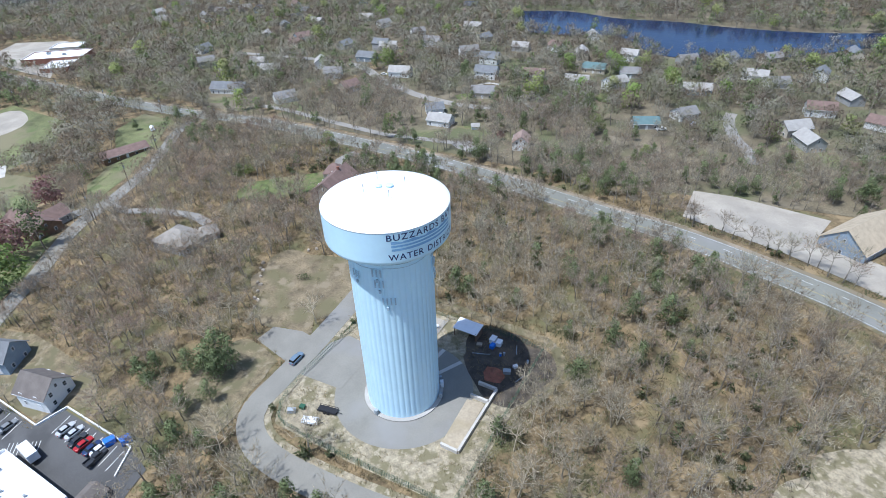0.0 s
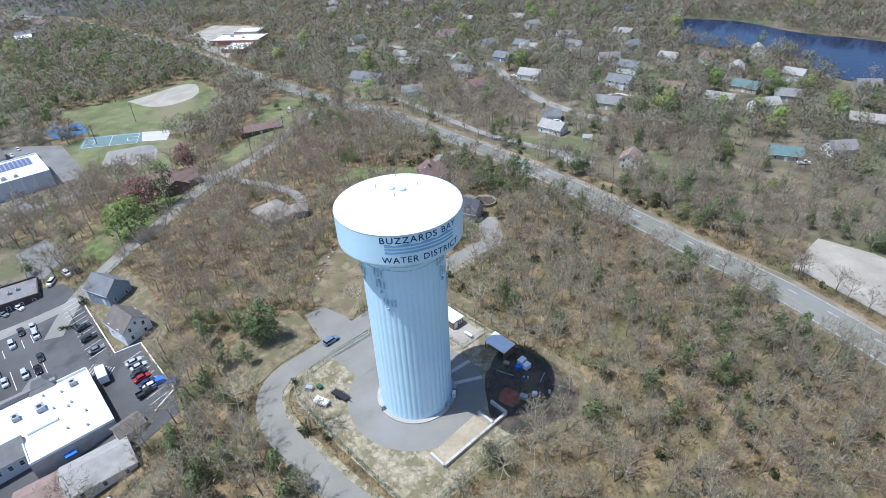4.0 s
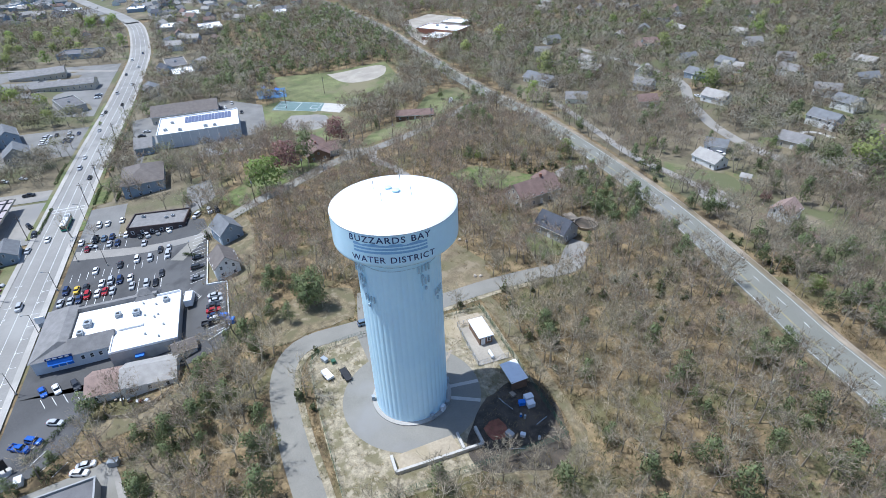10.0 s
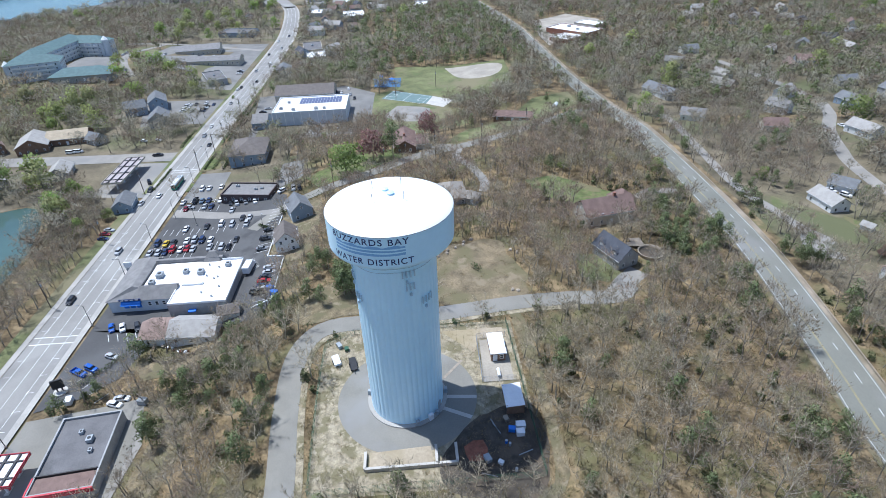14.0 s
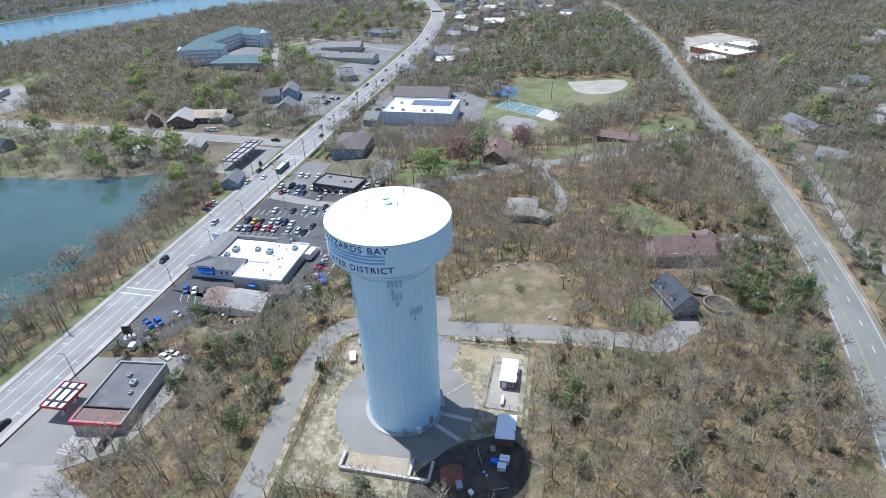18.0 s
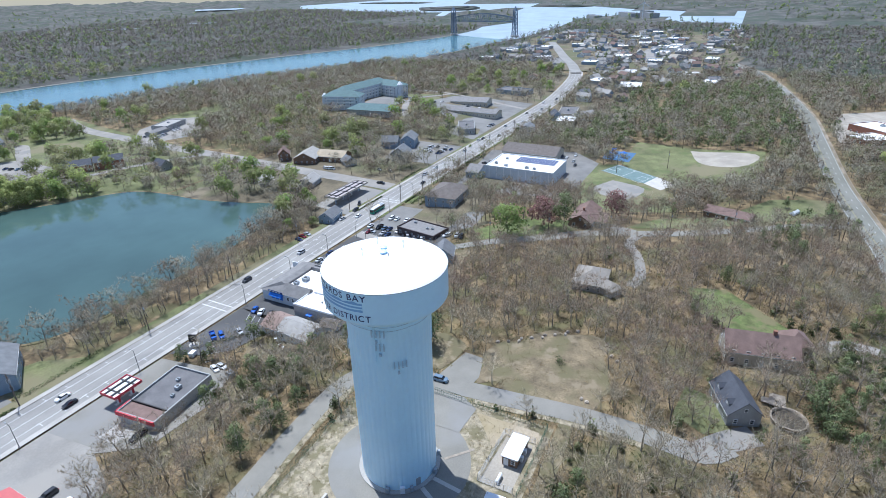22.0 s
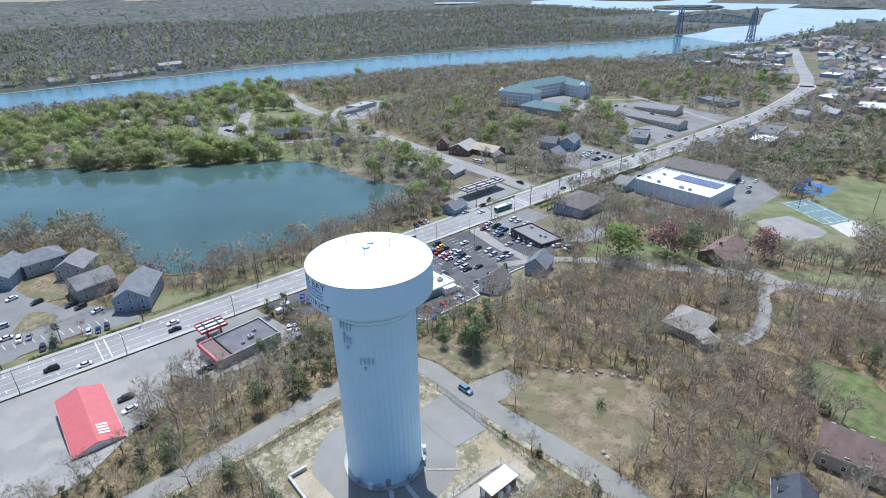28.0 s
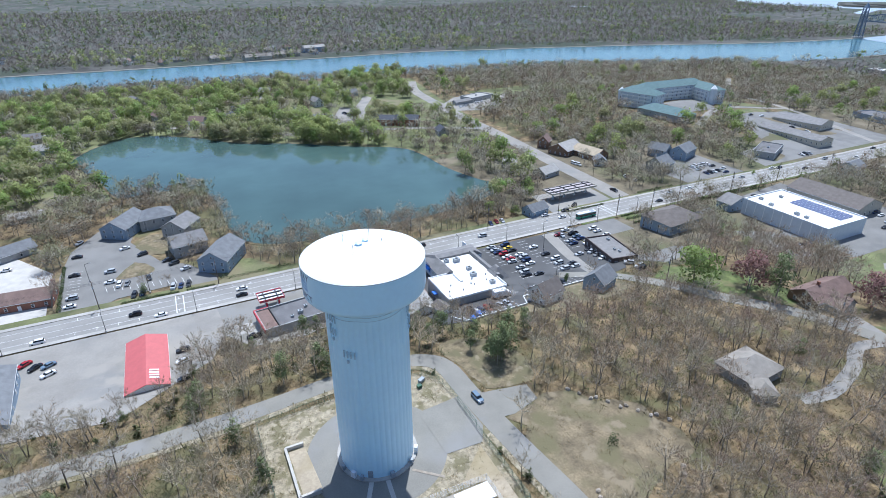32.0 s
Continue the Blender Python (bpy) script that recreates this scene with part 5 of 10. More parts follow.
# hut, shed, trailers and stores in the yard
hut = thing("equipment_hut", "small brown hut with a white flat roof", "hut", pose(-14.2, 24.9, 0.13, 0, 0, 90))
part("wall", Build().box(-1.9, -4.0, 0, 1.9, 4.0, 2.7), BROWN_WOOD, hut)
part("roof", Build().box(-2.2, -4.3, 2.7, 2.2, 4.3, 2.95), WHITE_METAL, hut, "flat white roof")
part("door", DOOR_LEAF, None, hut, "", pose(-0.9, -4.02, 0.05))
add_window(hut, pose(0.9, -4.02, 1.6))
for yy in (-2, 0.5):
    part("air_conditioner", Build().box(1.9, yy, 0.5, 2.6, yy + 1.0, 1.9), WHITE_METAL, hut, "white wall air conditioner")
tank = thing("propane_tank", "white horizontal propane tank on short legs", "tank", pose(-5.2, 24.2, 0.15, 0, 0, 90))
cyl = Build()
ringn = 14
prof = [(-1.5, 0.08), (-1.42, 0.32), (-1.2, 0.45), (1.2, 0.45), (1.42, 0.32), (1.5, 0.08)]
cyl.v = [(r * math.cos(6.2832 * k / ringn), xx, 0.85 + r * math.sin(6.2832 * k / ringn)) for xx, r in prof for k in range(ringn)]
cyl.f = [(j * ringn + k, j * ringn + (k + 1) % ringn, (j + 1) * ringn + (k + 1) % ringn, (j + 1) * ringn + k) for j in range(5) for k in range(ringn)]
part("shell", cyl.mesh("shell", WHITE_METAL, True), None, tank)
for yy in (-0.9, 0.9):
    part("leg", Build().box(-0.35, yy - 0.08, 0, 0.35, yy + 0.08, 0.55), GREY_METAL, tank)
shed = thing("open_shed", "open shed with a pale blue-white metal roof", "shed", pose(4.8, 26.1, 0.08, 0, 0, 90))
for xx in (-2.0, 2.0):
    for yy in (-3.3, 3.3):
        part("post", Build().box(xx - 0.1, yy - 0.1, 0, xx + 0.1, yy + 0.1, 2.9), BROWN_WOOD, shed)
part("roof", Build().hull([(-2.3, -3.7, 2.7), (2.3, -3.7, 3.1), (2.3, 3.7, 3.1), (-2.3, 3.7, 2.7)], [(-2.3, -3.7, 2.82), (2.3, -3.7, 3.22), (2.3, 3.7, 3.22), (-2.3, 3.7, 2.82)]), WHITE_METAL, shed, "pale ribbed metal roof")
part("back_wall", Build().box(2.1, -3.4, 0, 2.25, 3.4, 2.9), BROWN_WOOD, shed)
part("side_wall", Build().box(-2.0, -3.45, 0, 2.1, -3.3, 2.6), BROWN_WOOD, shed)


def crate(x, y, yaw, w, d, h, material, name, label, category):
    ob = thing(name, label, category, pose(x, y, at(x, y, 0.08), 0, 0, yaw))
    part("body", Build().hull([(-w / 2, -d / 2, 0.12), (w / 2, -d / 2, 0.12), (w / 2, d / 2, 0.12), (-w / 2, d / 2, 0.12)], [(-w / 2 + 0.05, -d / 2 + 0.05, h), (w / 2 - 0.05, -d / 2 + 0.05, h), (w / 2 - 0.05, d / 2 - 0.05, h), (-w / 2 + 0.05, d / 2 - 0.05, h)]), material, ob)
    part("skid", Build().box(-w / 2, -d / 2 + 0.1, 0, w / 2, -d / 2 + 0.3, 0.12).box(-w / 2, d / 2 - 0.3, 0, w / 2, d / 2 - 0.1, 0.12), TIMBER, ob)
    part("lid", Build().box(-w / 2 - 0.03, -d / 2 - 0.03, h, w / 2 + 0.03, d / 2 + 0.03, h + 0.08), material, ob)
    return ob


crate(12.4, 26.6, 90, 2.2, 1.6, 1.4, WHITE_METAL, "storage_bin", "white plastic bin in the tower's shade", "bin")
crate(14.4, 26.2, 90, 1.9, 1.5, 1.3, WHITE_METAL, "storage_bin", "white plastic bin with a flat lid", "bin")
crate(20.6, 17.6, 20, 1.9, 1.3, 1.0, GREY_METAL, "storage_bin", "grey metal chest beside the wall", "bin")
crate(-20.6, -19.0, 30, 2.0, 1.1, 1.0, GREY_METAL, "equipment_chest", "grey equipment chest on the dry grass", "chest")
crate(-19.0, -16.8, 10, 1.3, 1.1, 0.9, GREEN_METAL, "equipment_chest", "dark green chest on the dry grass", "chest")
crate(13.2, 24.4, 80, 1.6, 1.2, 1.1, BLUE_TARP, "storage_bin", "blue plastic bin beside the white bins", "bin")
crate(9.6, 23.6, 15, 1.5, 1.1, 0.5, TIMBER, "pallet_stack", "low stack of weathered timber pallets", "pallets")
crate(21.8, 20.4, 50, 1.2, 0.9, 0.8, WHITE_METAL, "storage_bin", "small white chest on the dark soil", "bin")
for dx, dy, dm in ((16.5, 22.5, BLUE_TARP), (17.3, 23.2, GREY_METAL), (24.0, 23.5, WHITE_METAL)):
    drum = thing("blue_drum" if dm is BLUE_TARP else "steel_drum", "upright drum on the trodden soil", "drum", pose(dx, dy, 0.14))
    part("body", Build().tube(0, 0, 0, 0.9, 0.3, n=14), dm, drum)
    part("rim", Build().tube(0, 0, 0.9, 0.94, 0.32, n=14), STEEL, drum)
for lx, ly, la in ((11, 20.5, 20), (12.2, 20.9, 24), (24.5, 17.5, 70), (19.5, 26.5, 110)):
    log = thing("pipe_length", "length of grey pipe lying on the soil", "pipe", pose(lx, ly, 0.2, 0, 0, la))
    part("shell", Build().beam((-1.8, 0, 0), (1.8, 0, 0), 0.18), GREY_METAL, log)
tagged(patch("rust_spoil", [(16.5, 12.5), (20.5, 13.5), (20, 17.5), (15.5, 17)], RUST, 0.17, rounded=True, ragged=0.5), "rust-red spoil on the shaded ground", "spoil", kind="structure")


def trailer(x, y, yaw, w, l, bed, label, rails):
    ob = thing("trailer", label, "trailer", pose(x, y, at(x, y, 0.08), 0, 0, yaw))
    part("bed", Build().box(-l / 2, -w / 2, 0.55, l / 2, w / 2, 0.75), bed, ob)
    part("drawbar", Build().beam((l / 2, 0, 0.6), (l / 2 + 1.3, 0, 0.5), 0.12), BLACK_METAL, ob)
    if rails:
        rb = Build()
        for s in (-1, 1):
            rb.beam((-l / 2, s * w / 2, 1.2), (l / 2, s * w / 2, 1.2), 0.08)
            for q in np.linspace(-l / 2, l / 2, 7):
                rb.beam((q, s * w / 2, 0.7), (q, s * w / 2, 1.2), 0.06)
        part("side_rail", rb, BLACK_METAL, ob)
    else:
        part("cover", Build().box(-l / 2 + 0.05, -w / 2 + 0.05, 0.75, l / 2 - 0.05, w / 2 - 0.05, 1.15), bed, ob)
    for xx in (-0.5, 0.5):
        for s in (-1, 1):
            part("wheel", Build().add([(xx + 0.34 * math.cos(k), s * (w / 2 + 0.1) + q, 0.34 + 0.34 * math.sin(k)) for q in (-0.1, 0.1) for k in np.arange(0, 6.28, 0.6283)],
                                      [tuple(range(9, -1, -1)), tuple(range(10, 20)), *[(k, (k + 1) % 10, 10 + (k + 1) % 10, 10 + k) for k in range(10)]]), BLACK_METAL, ob)
    return ob


trailer(-14.4, -19.2, 20, 1.9, 4.0, WHITE_METAL, "small trailer with a white cover", False)
trailer(-12.8, -14.6, 12, 1.8, 5.0, BLACK_METAL, "dark flatbed trailer with low rails", True)

# ---- buildings along the main street ----
# store: white flat roof inside grey mansards
S = (-61.5, -78.5)
store = thing("store", "grey roadside store with white flat roof and mansards", "store", pose(*S, -7.6))
part("wall", Build().box(-20.4, -22.0, -1.5, 5.0, -11.7, 3.7).box(0.45, -11.7, -1.5, 5.0, 0.4, 3.7), PALE_SIDING, store, "pale low front with shop windows")
part("wall", Build().box(-14.0, -11.69, -1.5, 0.44, 19.5, 5.0).box(0.44, 0.41, -1.5, 11.5, 19.5, 5.0), GREY_SIDING, store)
part("flat_roof", Build().box(-13.7, -11.5, 5.0, 0.3, 19.2, 5.25).box(0.3, 0.8, 5.0, 11.2, 19.2, 5.25), MEMBRANE, store, "bright white roof membrane")
part("parapet", Build().box(-14.0, 19.2, 5.0, 11.5, 19.5, 5.7).box(11.2, 0.8, 5.0, 11.5, 19.2, 5.7).box(0.45, 0.45, 5.0, 11.5, 0.75, 5.6).box(-14.0, 12, 5.0, -13.72, 19.2, 6.0), WHITE_METAL, store)
part("mansard", Build().hull([(-21, -22.6, 3.6), (5.6, -22.6, 3.6), (5.6, -11.8, 3.6), (-21, -11.8, 3.6)], [(-17, -14.2, 6.9), (1.6, -14.2, 6.9), (1.6, -11.8, 6.1), (-17, -11.8, 6.1)]), GREY_ROOF, store, "sloping grey shingle roof of the front")
part("mansard", Build().hull([(0.35, -11.75, 3.6), (5.6, -11.75, 3.6), (5.6, 1.0, 3.6), (0.35, 1.0, 3.6)], [(0.5, -11.75, 6.1), (1.6, -11.75, 6.9), (1.6, 1.0, 6.9), (0.5, 1.0, 6.1)]), GREY_ROOF, store)
part("mansard", Build().hull([(-18.2, -11.75, 3.6), (-13.9, -11.75, 3.6), (-13.9, 12, 3.6), (-18.2, 12, 3.6)], [(-15.4, -11.75, 6.6), (-14.1, -11.75, 6.6), (-14.1, 12, 6.6), (-15.4, 12, 6.6)]), GREY_ROOF, store)
part("cupola", Build().hull([(-20, 4, 3.8), (-12, 4, 3.8), (-12, 12.5, 3.8), (-20, 12.5, 3.8)], [(-16.5, 7, 8.2), (-15.5, 7, 8.2), (-15.5, 9.5, 8.2), (-16.5, 9.5, 8.2)]), GREY_ROOF, store, "pyramid entrance roof")
for ux, uy, s in ((-5.5, -7.5, 1.3), (-7, 1, 1.0), (-6, 6.5, 1.2), (-1.5, -9, 1.0), (-10, 15, 1.0)):
    u = part("rooftop_unit", Build().box(ux - s, uy - s * 0.8, 5.4, ux + s, uy + s * 0.8, 5.5 + s), GREY_METAL, store, "grey rooftop air handler")
    part("fan_grille", Build().tube(ux, uy, 5.5 + s, 5.6 + s, s * 0.5, n=12), BLACK_METAL, u)
for ux, uy in ((-4, 9), (-2, 12), (3, 15), (6, 10), (-11, 8), (8.5, 14), (-3, 13), (-9, 12)):
    part("roof_vent", Build().tube(ux, uy, 5.2, 5.9, 0.3, n=10), GREY_METAL, store)
part("duct", Build().box(0, 2, 5.35, 1.2, 9, 5.9), WHITE_METAL, store)
part("awning", Build().hull([(5.05, -17.5, 2.2), (6.5, -17.5, 2.2), (6.5, -11, 2.2), (5.05, -11, 2.2)], [(5.05, -17.5, 3.5), (5.2, -17.5, 3.5), (5.2, -11, 3.5), (5.05, -11, 3.5)]), BLUE_TARP, store, "bright blue shop awning")
for k in range(3):
    part("shop_window", Build().box(5.02, -17.2 + k * 2.1, 0.3, 5.1, -15.5 + k * 2.1, 2.1), BLUE_TARP, store, "blue painted shop window")
part("fascia_sign", Build().box(5.62, -17.8, 3.7, 5.8, -10.6, 4.5), NAVY, store, "dark sign board over the shop front")
for k in range(4):
    part("sign_bar", Build().box(5.82, -17.3 + k * 1.6, 3.9, 5.87, -16.2 + k * 1.6, 4.3), TRIM, store)
for j in range(4):
    add_window(store, pose(5.04, -8.5 + j * 2.4, 1.7, 0, 0, 90), 1.1)
part("tarp", Build().box(11.52, 7, 2.6, 13.0, 9.5, 3.0), BLUE_TARP, store, "bright blue canopy over the back door")
CLEAR_POLYS.append(np.array([(-79, -100), (-79, -57), (-43, -57), (-43, -100)], float))
sign = thing("pole_sign", "white and grey pylon sign by the store", "sign", pose(-80, -103.2, at(-80, -103)))
part("pole", Build().box(-0.2, -0.2, 0, 0.2, 0.2, 5), GREY_METAL, sign)
part("board", Build().box(-0.2, -1.4, 3.2, 0.25, 1.4, 5.6), WHITE_METAL, sign)
part("board", Build().box(-0.2, -1.1, 1.6, 0.25, 1.1, 2.9), GREY_METAL, sign)

house(-42.3, -78.2, 86, 9.6, 10.0, 3.2, 2.4, WHITE_SIDING, FADED_ROOF, "shop with a faded brown shingle roof", category="shop")
house(-40.2, -66.2, 86, 14.4, 10.0, 3.2, 2.4, WHITE_SIDING, PALE_ROOF, "shop wing with a pale weathered roof", category="shop", doors=0)
flat_block(-139.3, -71.2, 81, 23, 13, 3.4, DARK_BRICK, GREY_ROOF, "low dark brick building with a flat grey roof", ((3, 0, 0.6), (5.5, 1, 0.6), (-7, 3, 0.7)), panes=6)
house(-188, -81.5, 4, 24, 18, 6.8, 4.2, BLUE_SIDING, UMBER_ROOF, "two-storey blue-grey office with hipped roof", rows=2, hip=True, category="office", over=0.8)
hall = flat_block(-252.5, -56, 90, 45, 31, 8.2, PALE_SIDING, MEMBRANE, "large pale blue hall with white solar roof", ((-18, -8, 1.0), (-15, 4, 0.9), (4, -11, 1.1), (9, -11, 0.9), (-10, -11, 1.0)), bands=9, category="hall")
for a in range(3):
    for b in range(14):
        part("solar_panel", Build().hull([(-8 + b * 1.9, 1 + a * 3.6, 8.35), (-6.3 + b * 1.9, 1 + a * 3.6, 8.35), (-6.3 + b * 1.9, 4.2 + a * 3.6, 8.75), (-8 + b * 1.9, 4.2 + a * 3.6, 8.75)], [(-8 + b * 1.9, 1 + a * 3.6, 8.42), (-6.3 + b * 1.9, 1 + a * 3.6, 8.42), (-6.3 + b * 1.9, 4.2 + a * 3.6, 8.82), (-8 + b * 1.9, 4.2 + a * 3.6, 8.82)]), SOLAR, hall)
house(-296, -66, 90, 40, 22, 5.0, 4.0, TAN_SIDING, UMBER_ROOF, "long low building with a grey-brown shingle roof", category="building")
house(-240, -86, 90, 9, 16, 4.5, 3.0, BLUE_SIDING, GREY_ROOF, "entrance wing of the large hall", category="building")
house(-108, -43.0, 22, 10.5, 8.6, 4.6, 3.6, BLUE_SIDING, SLATE_ROOF, "light blue cottage with a blue-grey roof", rows=1)
house(-83.4, -44.2, 12, 10.0, 8.4, 4.6, 3.6, WHITE_SIDING, UMBER_ROOF, "white house with brown-grey roof at the car park edge", rows=2)
kerb_wall = thing("kerb_wall", "low white concrete kerb round the back of the car park", "kerb", pose(0, 0, 0))
kerb_run = [(-110.3, -51.1), (-78.0, -51.1), (-75.0, -44.2), (-49.0, -44.0), (-46.5, -50.5)]
for (xa, ya), (xb, yb) in zip(kerb_run, kerb_run[1:]):
    steps = max(1, int(math.hypot(xb - xa, yb - ya) / 3.0))
    for k in range(steps):
        p0, p1 = (xa + (xb - xa) * k / steps, ya + (yb - ya) * k / steps), (xa + (xb - xa) * (k + 0.985) / steps, ya + (yb - ya) * (k + 0.985) / steps)
        part("kerb_stone", Build().beam((*p0, at(*p0, 0.42)), (*p1, at(*p1, 0.42)), 0.32, 0.6), TRIM, kerb_wall)
house(-46.2, -57.2, 100, 6.2, 5.0, 2.6, 1.5, WHITE_SIDING, UMBER_ROOF, "small white shed with a brown roof behind the store", category="shed", panes=False)
house(-175, 2, 0, 22, 11, 3.2, 3.2, BROWN_WOOD, BROWN_ROOF, "brown-walled house with a long brown roof", chimney=True)
house(-172, 7, 96, 13, 9, 3.2, 3.0, GREY_SIDING, BROWN_ROOF, "gabled garage wing of the brown-roofed house")
house(-110.5, 20.5, 4, 15, 12, 3.4, 3.4, GREY_SIDING, PALE_TAN_ROOF, "grey shingled house with pale hipped roof", hip=True)
house(-105.5, 28.5, 60, 7, 6, 3.0, 2.2, GREY_SIDING, PALE_TAN_ROOF, "grey shingled side wing with pale roof", hip=True)
house(-84.5, 78, 101, 20, 11.5, 4.6, 4.2, TAN_SIDING, BROWN_ROOF, "large house with a brown shingle roof", rows=2, chimney=True)
house(-93, 88, 20, 8, 8, 4.0, 3.4, TAN_SIDING, BROWN_ROOF, "brown hipped wing of the large house", hip=True)
house(-55.5, 72.5, 22, 13, 8.4, 4.0, 3.8, GREY_SIDING, DARK_ROOF, "grey shingled cape house with charcoal roof", dormers=2, chimney=False)
house(-212, 66, 74, 22, 9, 3.0, 2.0, BROWN_WOOD, BROWN_ROOF, "low house with a rusty brown roof")
house(-36, 161, 108, 9.5, 8, 4.6, 3.0, WHITE_SIDING, FADED_ROOF, "white gabled house with a tan roof", rows=2)
house(-88.5, 172.5, 6, 13, 8.5, 3.6, 2.8, WHITE_SIDING, PALE_ROOF, "white cape house with a pale metal roof", rows=1)
house(-253, 172, 20, 24, 10, 4.0, 3.4, WHITE_SIDING, SLATE_ROOF, "long white house with a slate-grey roof")
house(103, 132, 60, 26, 15, 4.0, 6.0, BLUE_SIDING, TAN_ROOF, "church hall with a steep tan roof", category="church")
boat = thing("covered_boat", "boat wrapped in white plastic on a trailer", "boat", pose(-231.3, 96.0, at(-231.3, 96.0), 0, 0, 152))
part("cover", Build().hull([(-3.6, -1.2, 0.7), (2.6, -1.2, 0.8), (4.2, 0, 1.0), (2.6, 1.2, 0.8), (-3.6, 1.2, 0.7)], [(-3.4, -1.1, 1.7), (2.4, -1.0, 1.7), (3.6, 0, 1.7), (2.4, 1.0, 1.7), (-3.4, 1.1, 1.7)]).hull([(-3.4, -1.1, 1.7), (2.4, -1.0, 1.7), (3.6, 0, 1.7), (2.4, 1.0, 1.7), (-3.4, 1.1, 1.7)], [(-3.2, -0.1, 2.6), (1.6, -0.1, 2.5), (2.0, 0, 2.5), (1.6, 0.1, 2.5), (-3.2, 0.1, 2.6)]), WHITE_METAL, boat, "taut white plastic wrap")
part("trailer_frame", Build().box(-3.4, -0.9, 0.45, 3.2, -0.75, 0.62).box(-3.4, 0.75, 0.45, 3.2, 0.9, 0.62).beam((3.0, 0, 0.5), (5.0, 0, 0.45), 0.12), GREY_METAL, boat)
for s_ in (-1, 1):
    part("wheel", Build().box(-1.2, s_ * 1.05 - 0.1, 0.05, -0.6, s_ * 1.05 + 0.1, 0.65), BLACK_METAL, boat)
CLEAR_DISCS.append((-231.3, 96.0, 5.0))
pool = thing("swimming_pool", "drained round above-ground pool full of leaves", "pool", pose(-56.3, 85.6, at(-56.3, 85.6)))
part("liner", Build().tube(0, 0, 0, 0.5, 4.0, n=32), SHADE_DARK_SOIL, pool, "dark leaf-filled pool floor")
ringp = [(4.05, 0), (4.05, 1.25), (4.5, 1.3), (4.5, 1.2), (4.2, 1.15), (4.2, 0)]
vv = [(r * math.cos(2 * math.pi * k / 32), r * math.sin(2 * math.pi * k / 32), z) for k in range(32) for r, z in ringp]
me = fast_mesh("rim", vv, [(k * 6 + j, ((k + 1) % 32) * 6 + j, ((k + 1) % 32) * 6 + j + 1, k * 6 + j + 1) for k in range(32) for j in range(5)])
me.materials.append(TIMBER)
part("rim", me, None, pool, "weathered timber pool rim")
part("deck", Build().box(-9.5, -4.5, 0.9, -4.2, -0.5, 1.1).box(-7.0, -6.5, 0.9, -4.6, -4.5, 1.1), TIMBER, pool, "grey timber pool deck")
CLEAR_DISCS.append((-56.3, 85.6, 6.5))

# fuel station and its shop
shop = flat_block(4.5, -81.8, 6, 23, 14.5, 3.9, GREY_SIDING, TAR, "low grey fuel shop with a tarred flat roof", ((-3, 2, 0.9), (0.5, 3.2, 0.55), (-6, -1, 0.6)), category="shop")
part("fascia", Build().box(6.5, -7.6, 3.2, 11.8, -7.2, 4.6).box(11.5, -7.6, 3.2, 11.9, 7.3, 4.6), RED_TRIM, shop, "red fascia round the shop front")
part("front_roof", Build().box(6.6, -6.9, 4.06, 11.4, 6.9, 4.09), BROWN_ROOF, shop, "reddish-brown front roof")
part("inner_parapet", Build().box(6.2, -7.0, 3.9, 6.5, 7.0, 4.7), BLACK_METAL, shop)
CLEAR_DISCS.append((4.5, -82, 16))


def canopy(x, y, yaw, w, d, h, edge, label, bars):
    ob = thing("fuel_canopy", label, "canopy", pose(x, y, at(x, y, 0.2), 0, 0, yaw))
    part("deck", Build().box(-w / 2, -d / 2, h, w / 2, d / 2, h + 0.15), CANOPY_DECK if edge is TAN_SIDING else WHITE_METAL, ob, "pale canopy deck")
    part("edge", Build().box(-w / 2, -d / 2, h - 0.35, w / 2, -d / 2 + 0.12, h + 0.6).box(-w / 2, d / 2 - 0.12, h - 0.35, w / 2, d / 2, h + 0.6).box(-w / 2, -d / 2 + 0.12, h - 0.35, -w / 2 + 0.12, d / 2 - 0.12, h + 0.6).box(w / 2 - 0.12, -d / 2 + 0.12, h - 0.35, w / 2, d / 2 - 0.12, h + 0.6), edge, ob)
    for k in range(2):
        yy = -d / 5 + k * d / 2.5
        part("roof_beam", Build().box(-w / 2 + 0.3, yy - 0.25, h + 0.15, w / 2 - 0.3, yy + 0.25, h + 0.55), BLACK_METAL, ob)
    for k in range(bars):
        xx = -w / 2 + w * (k + 0.5) / bars
        part("cross_beam", Build().box(xx - 0.2, -d / 2 + 0.3, h + 0.15, xx + 0.2, d / 2 - 0.3, h + 0.5), BLACK_METAL, ob)
        part("column", Build().box(xx - 0.2, -0.2, 0, xx + 0.2, 0.2, h), WHITE_METAL, ob)
        p = part("fuel_pump", Build().box(xx - 0.9, -0.3, 0.15, xx - 0.3, 0.3, 1.9), RED_TRIM if edge is RED_TRIM else GREY_METAL, ob, "fuel pump")
        part("island", Build().box(xx - 1.4, -0.55, 0, xx + 1.0, 0.55, 0.15), CONCRETE, p)
    CLEAR_DISCS.append((x, y, max(w, d) * 0.6))
    return ob


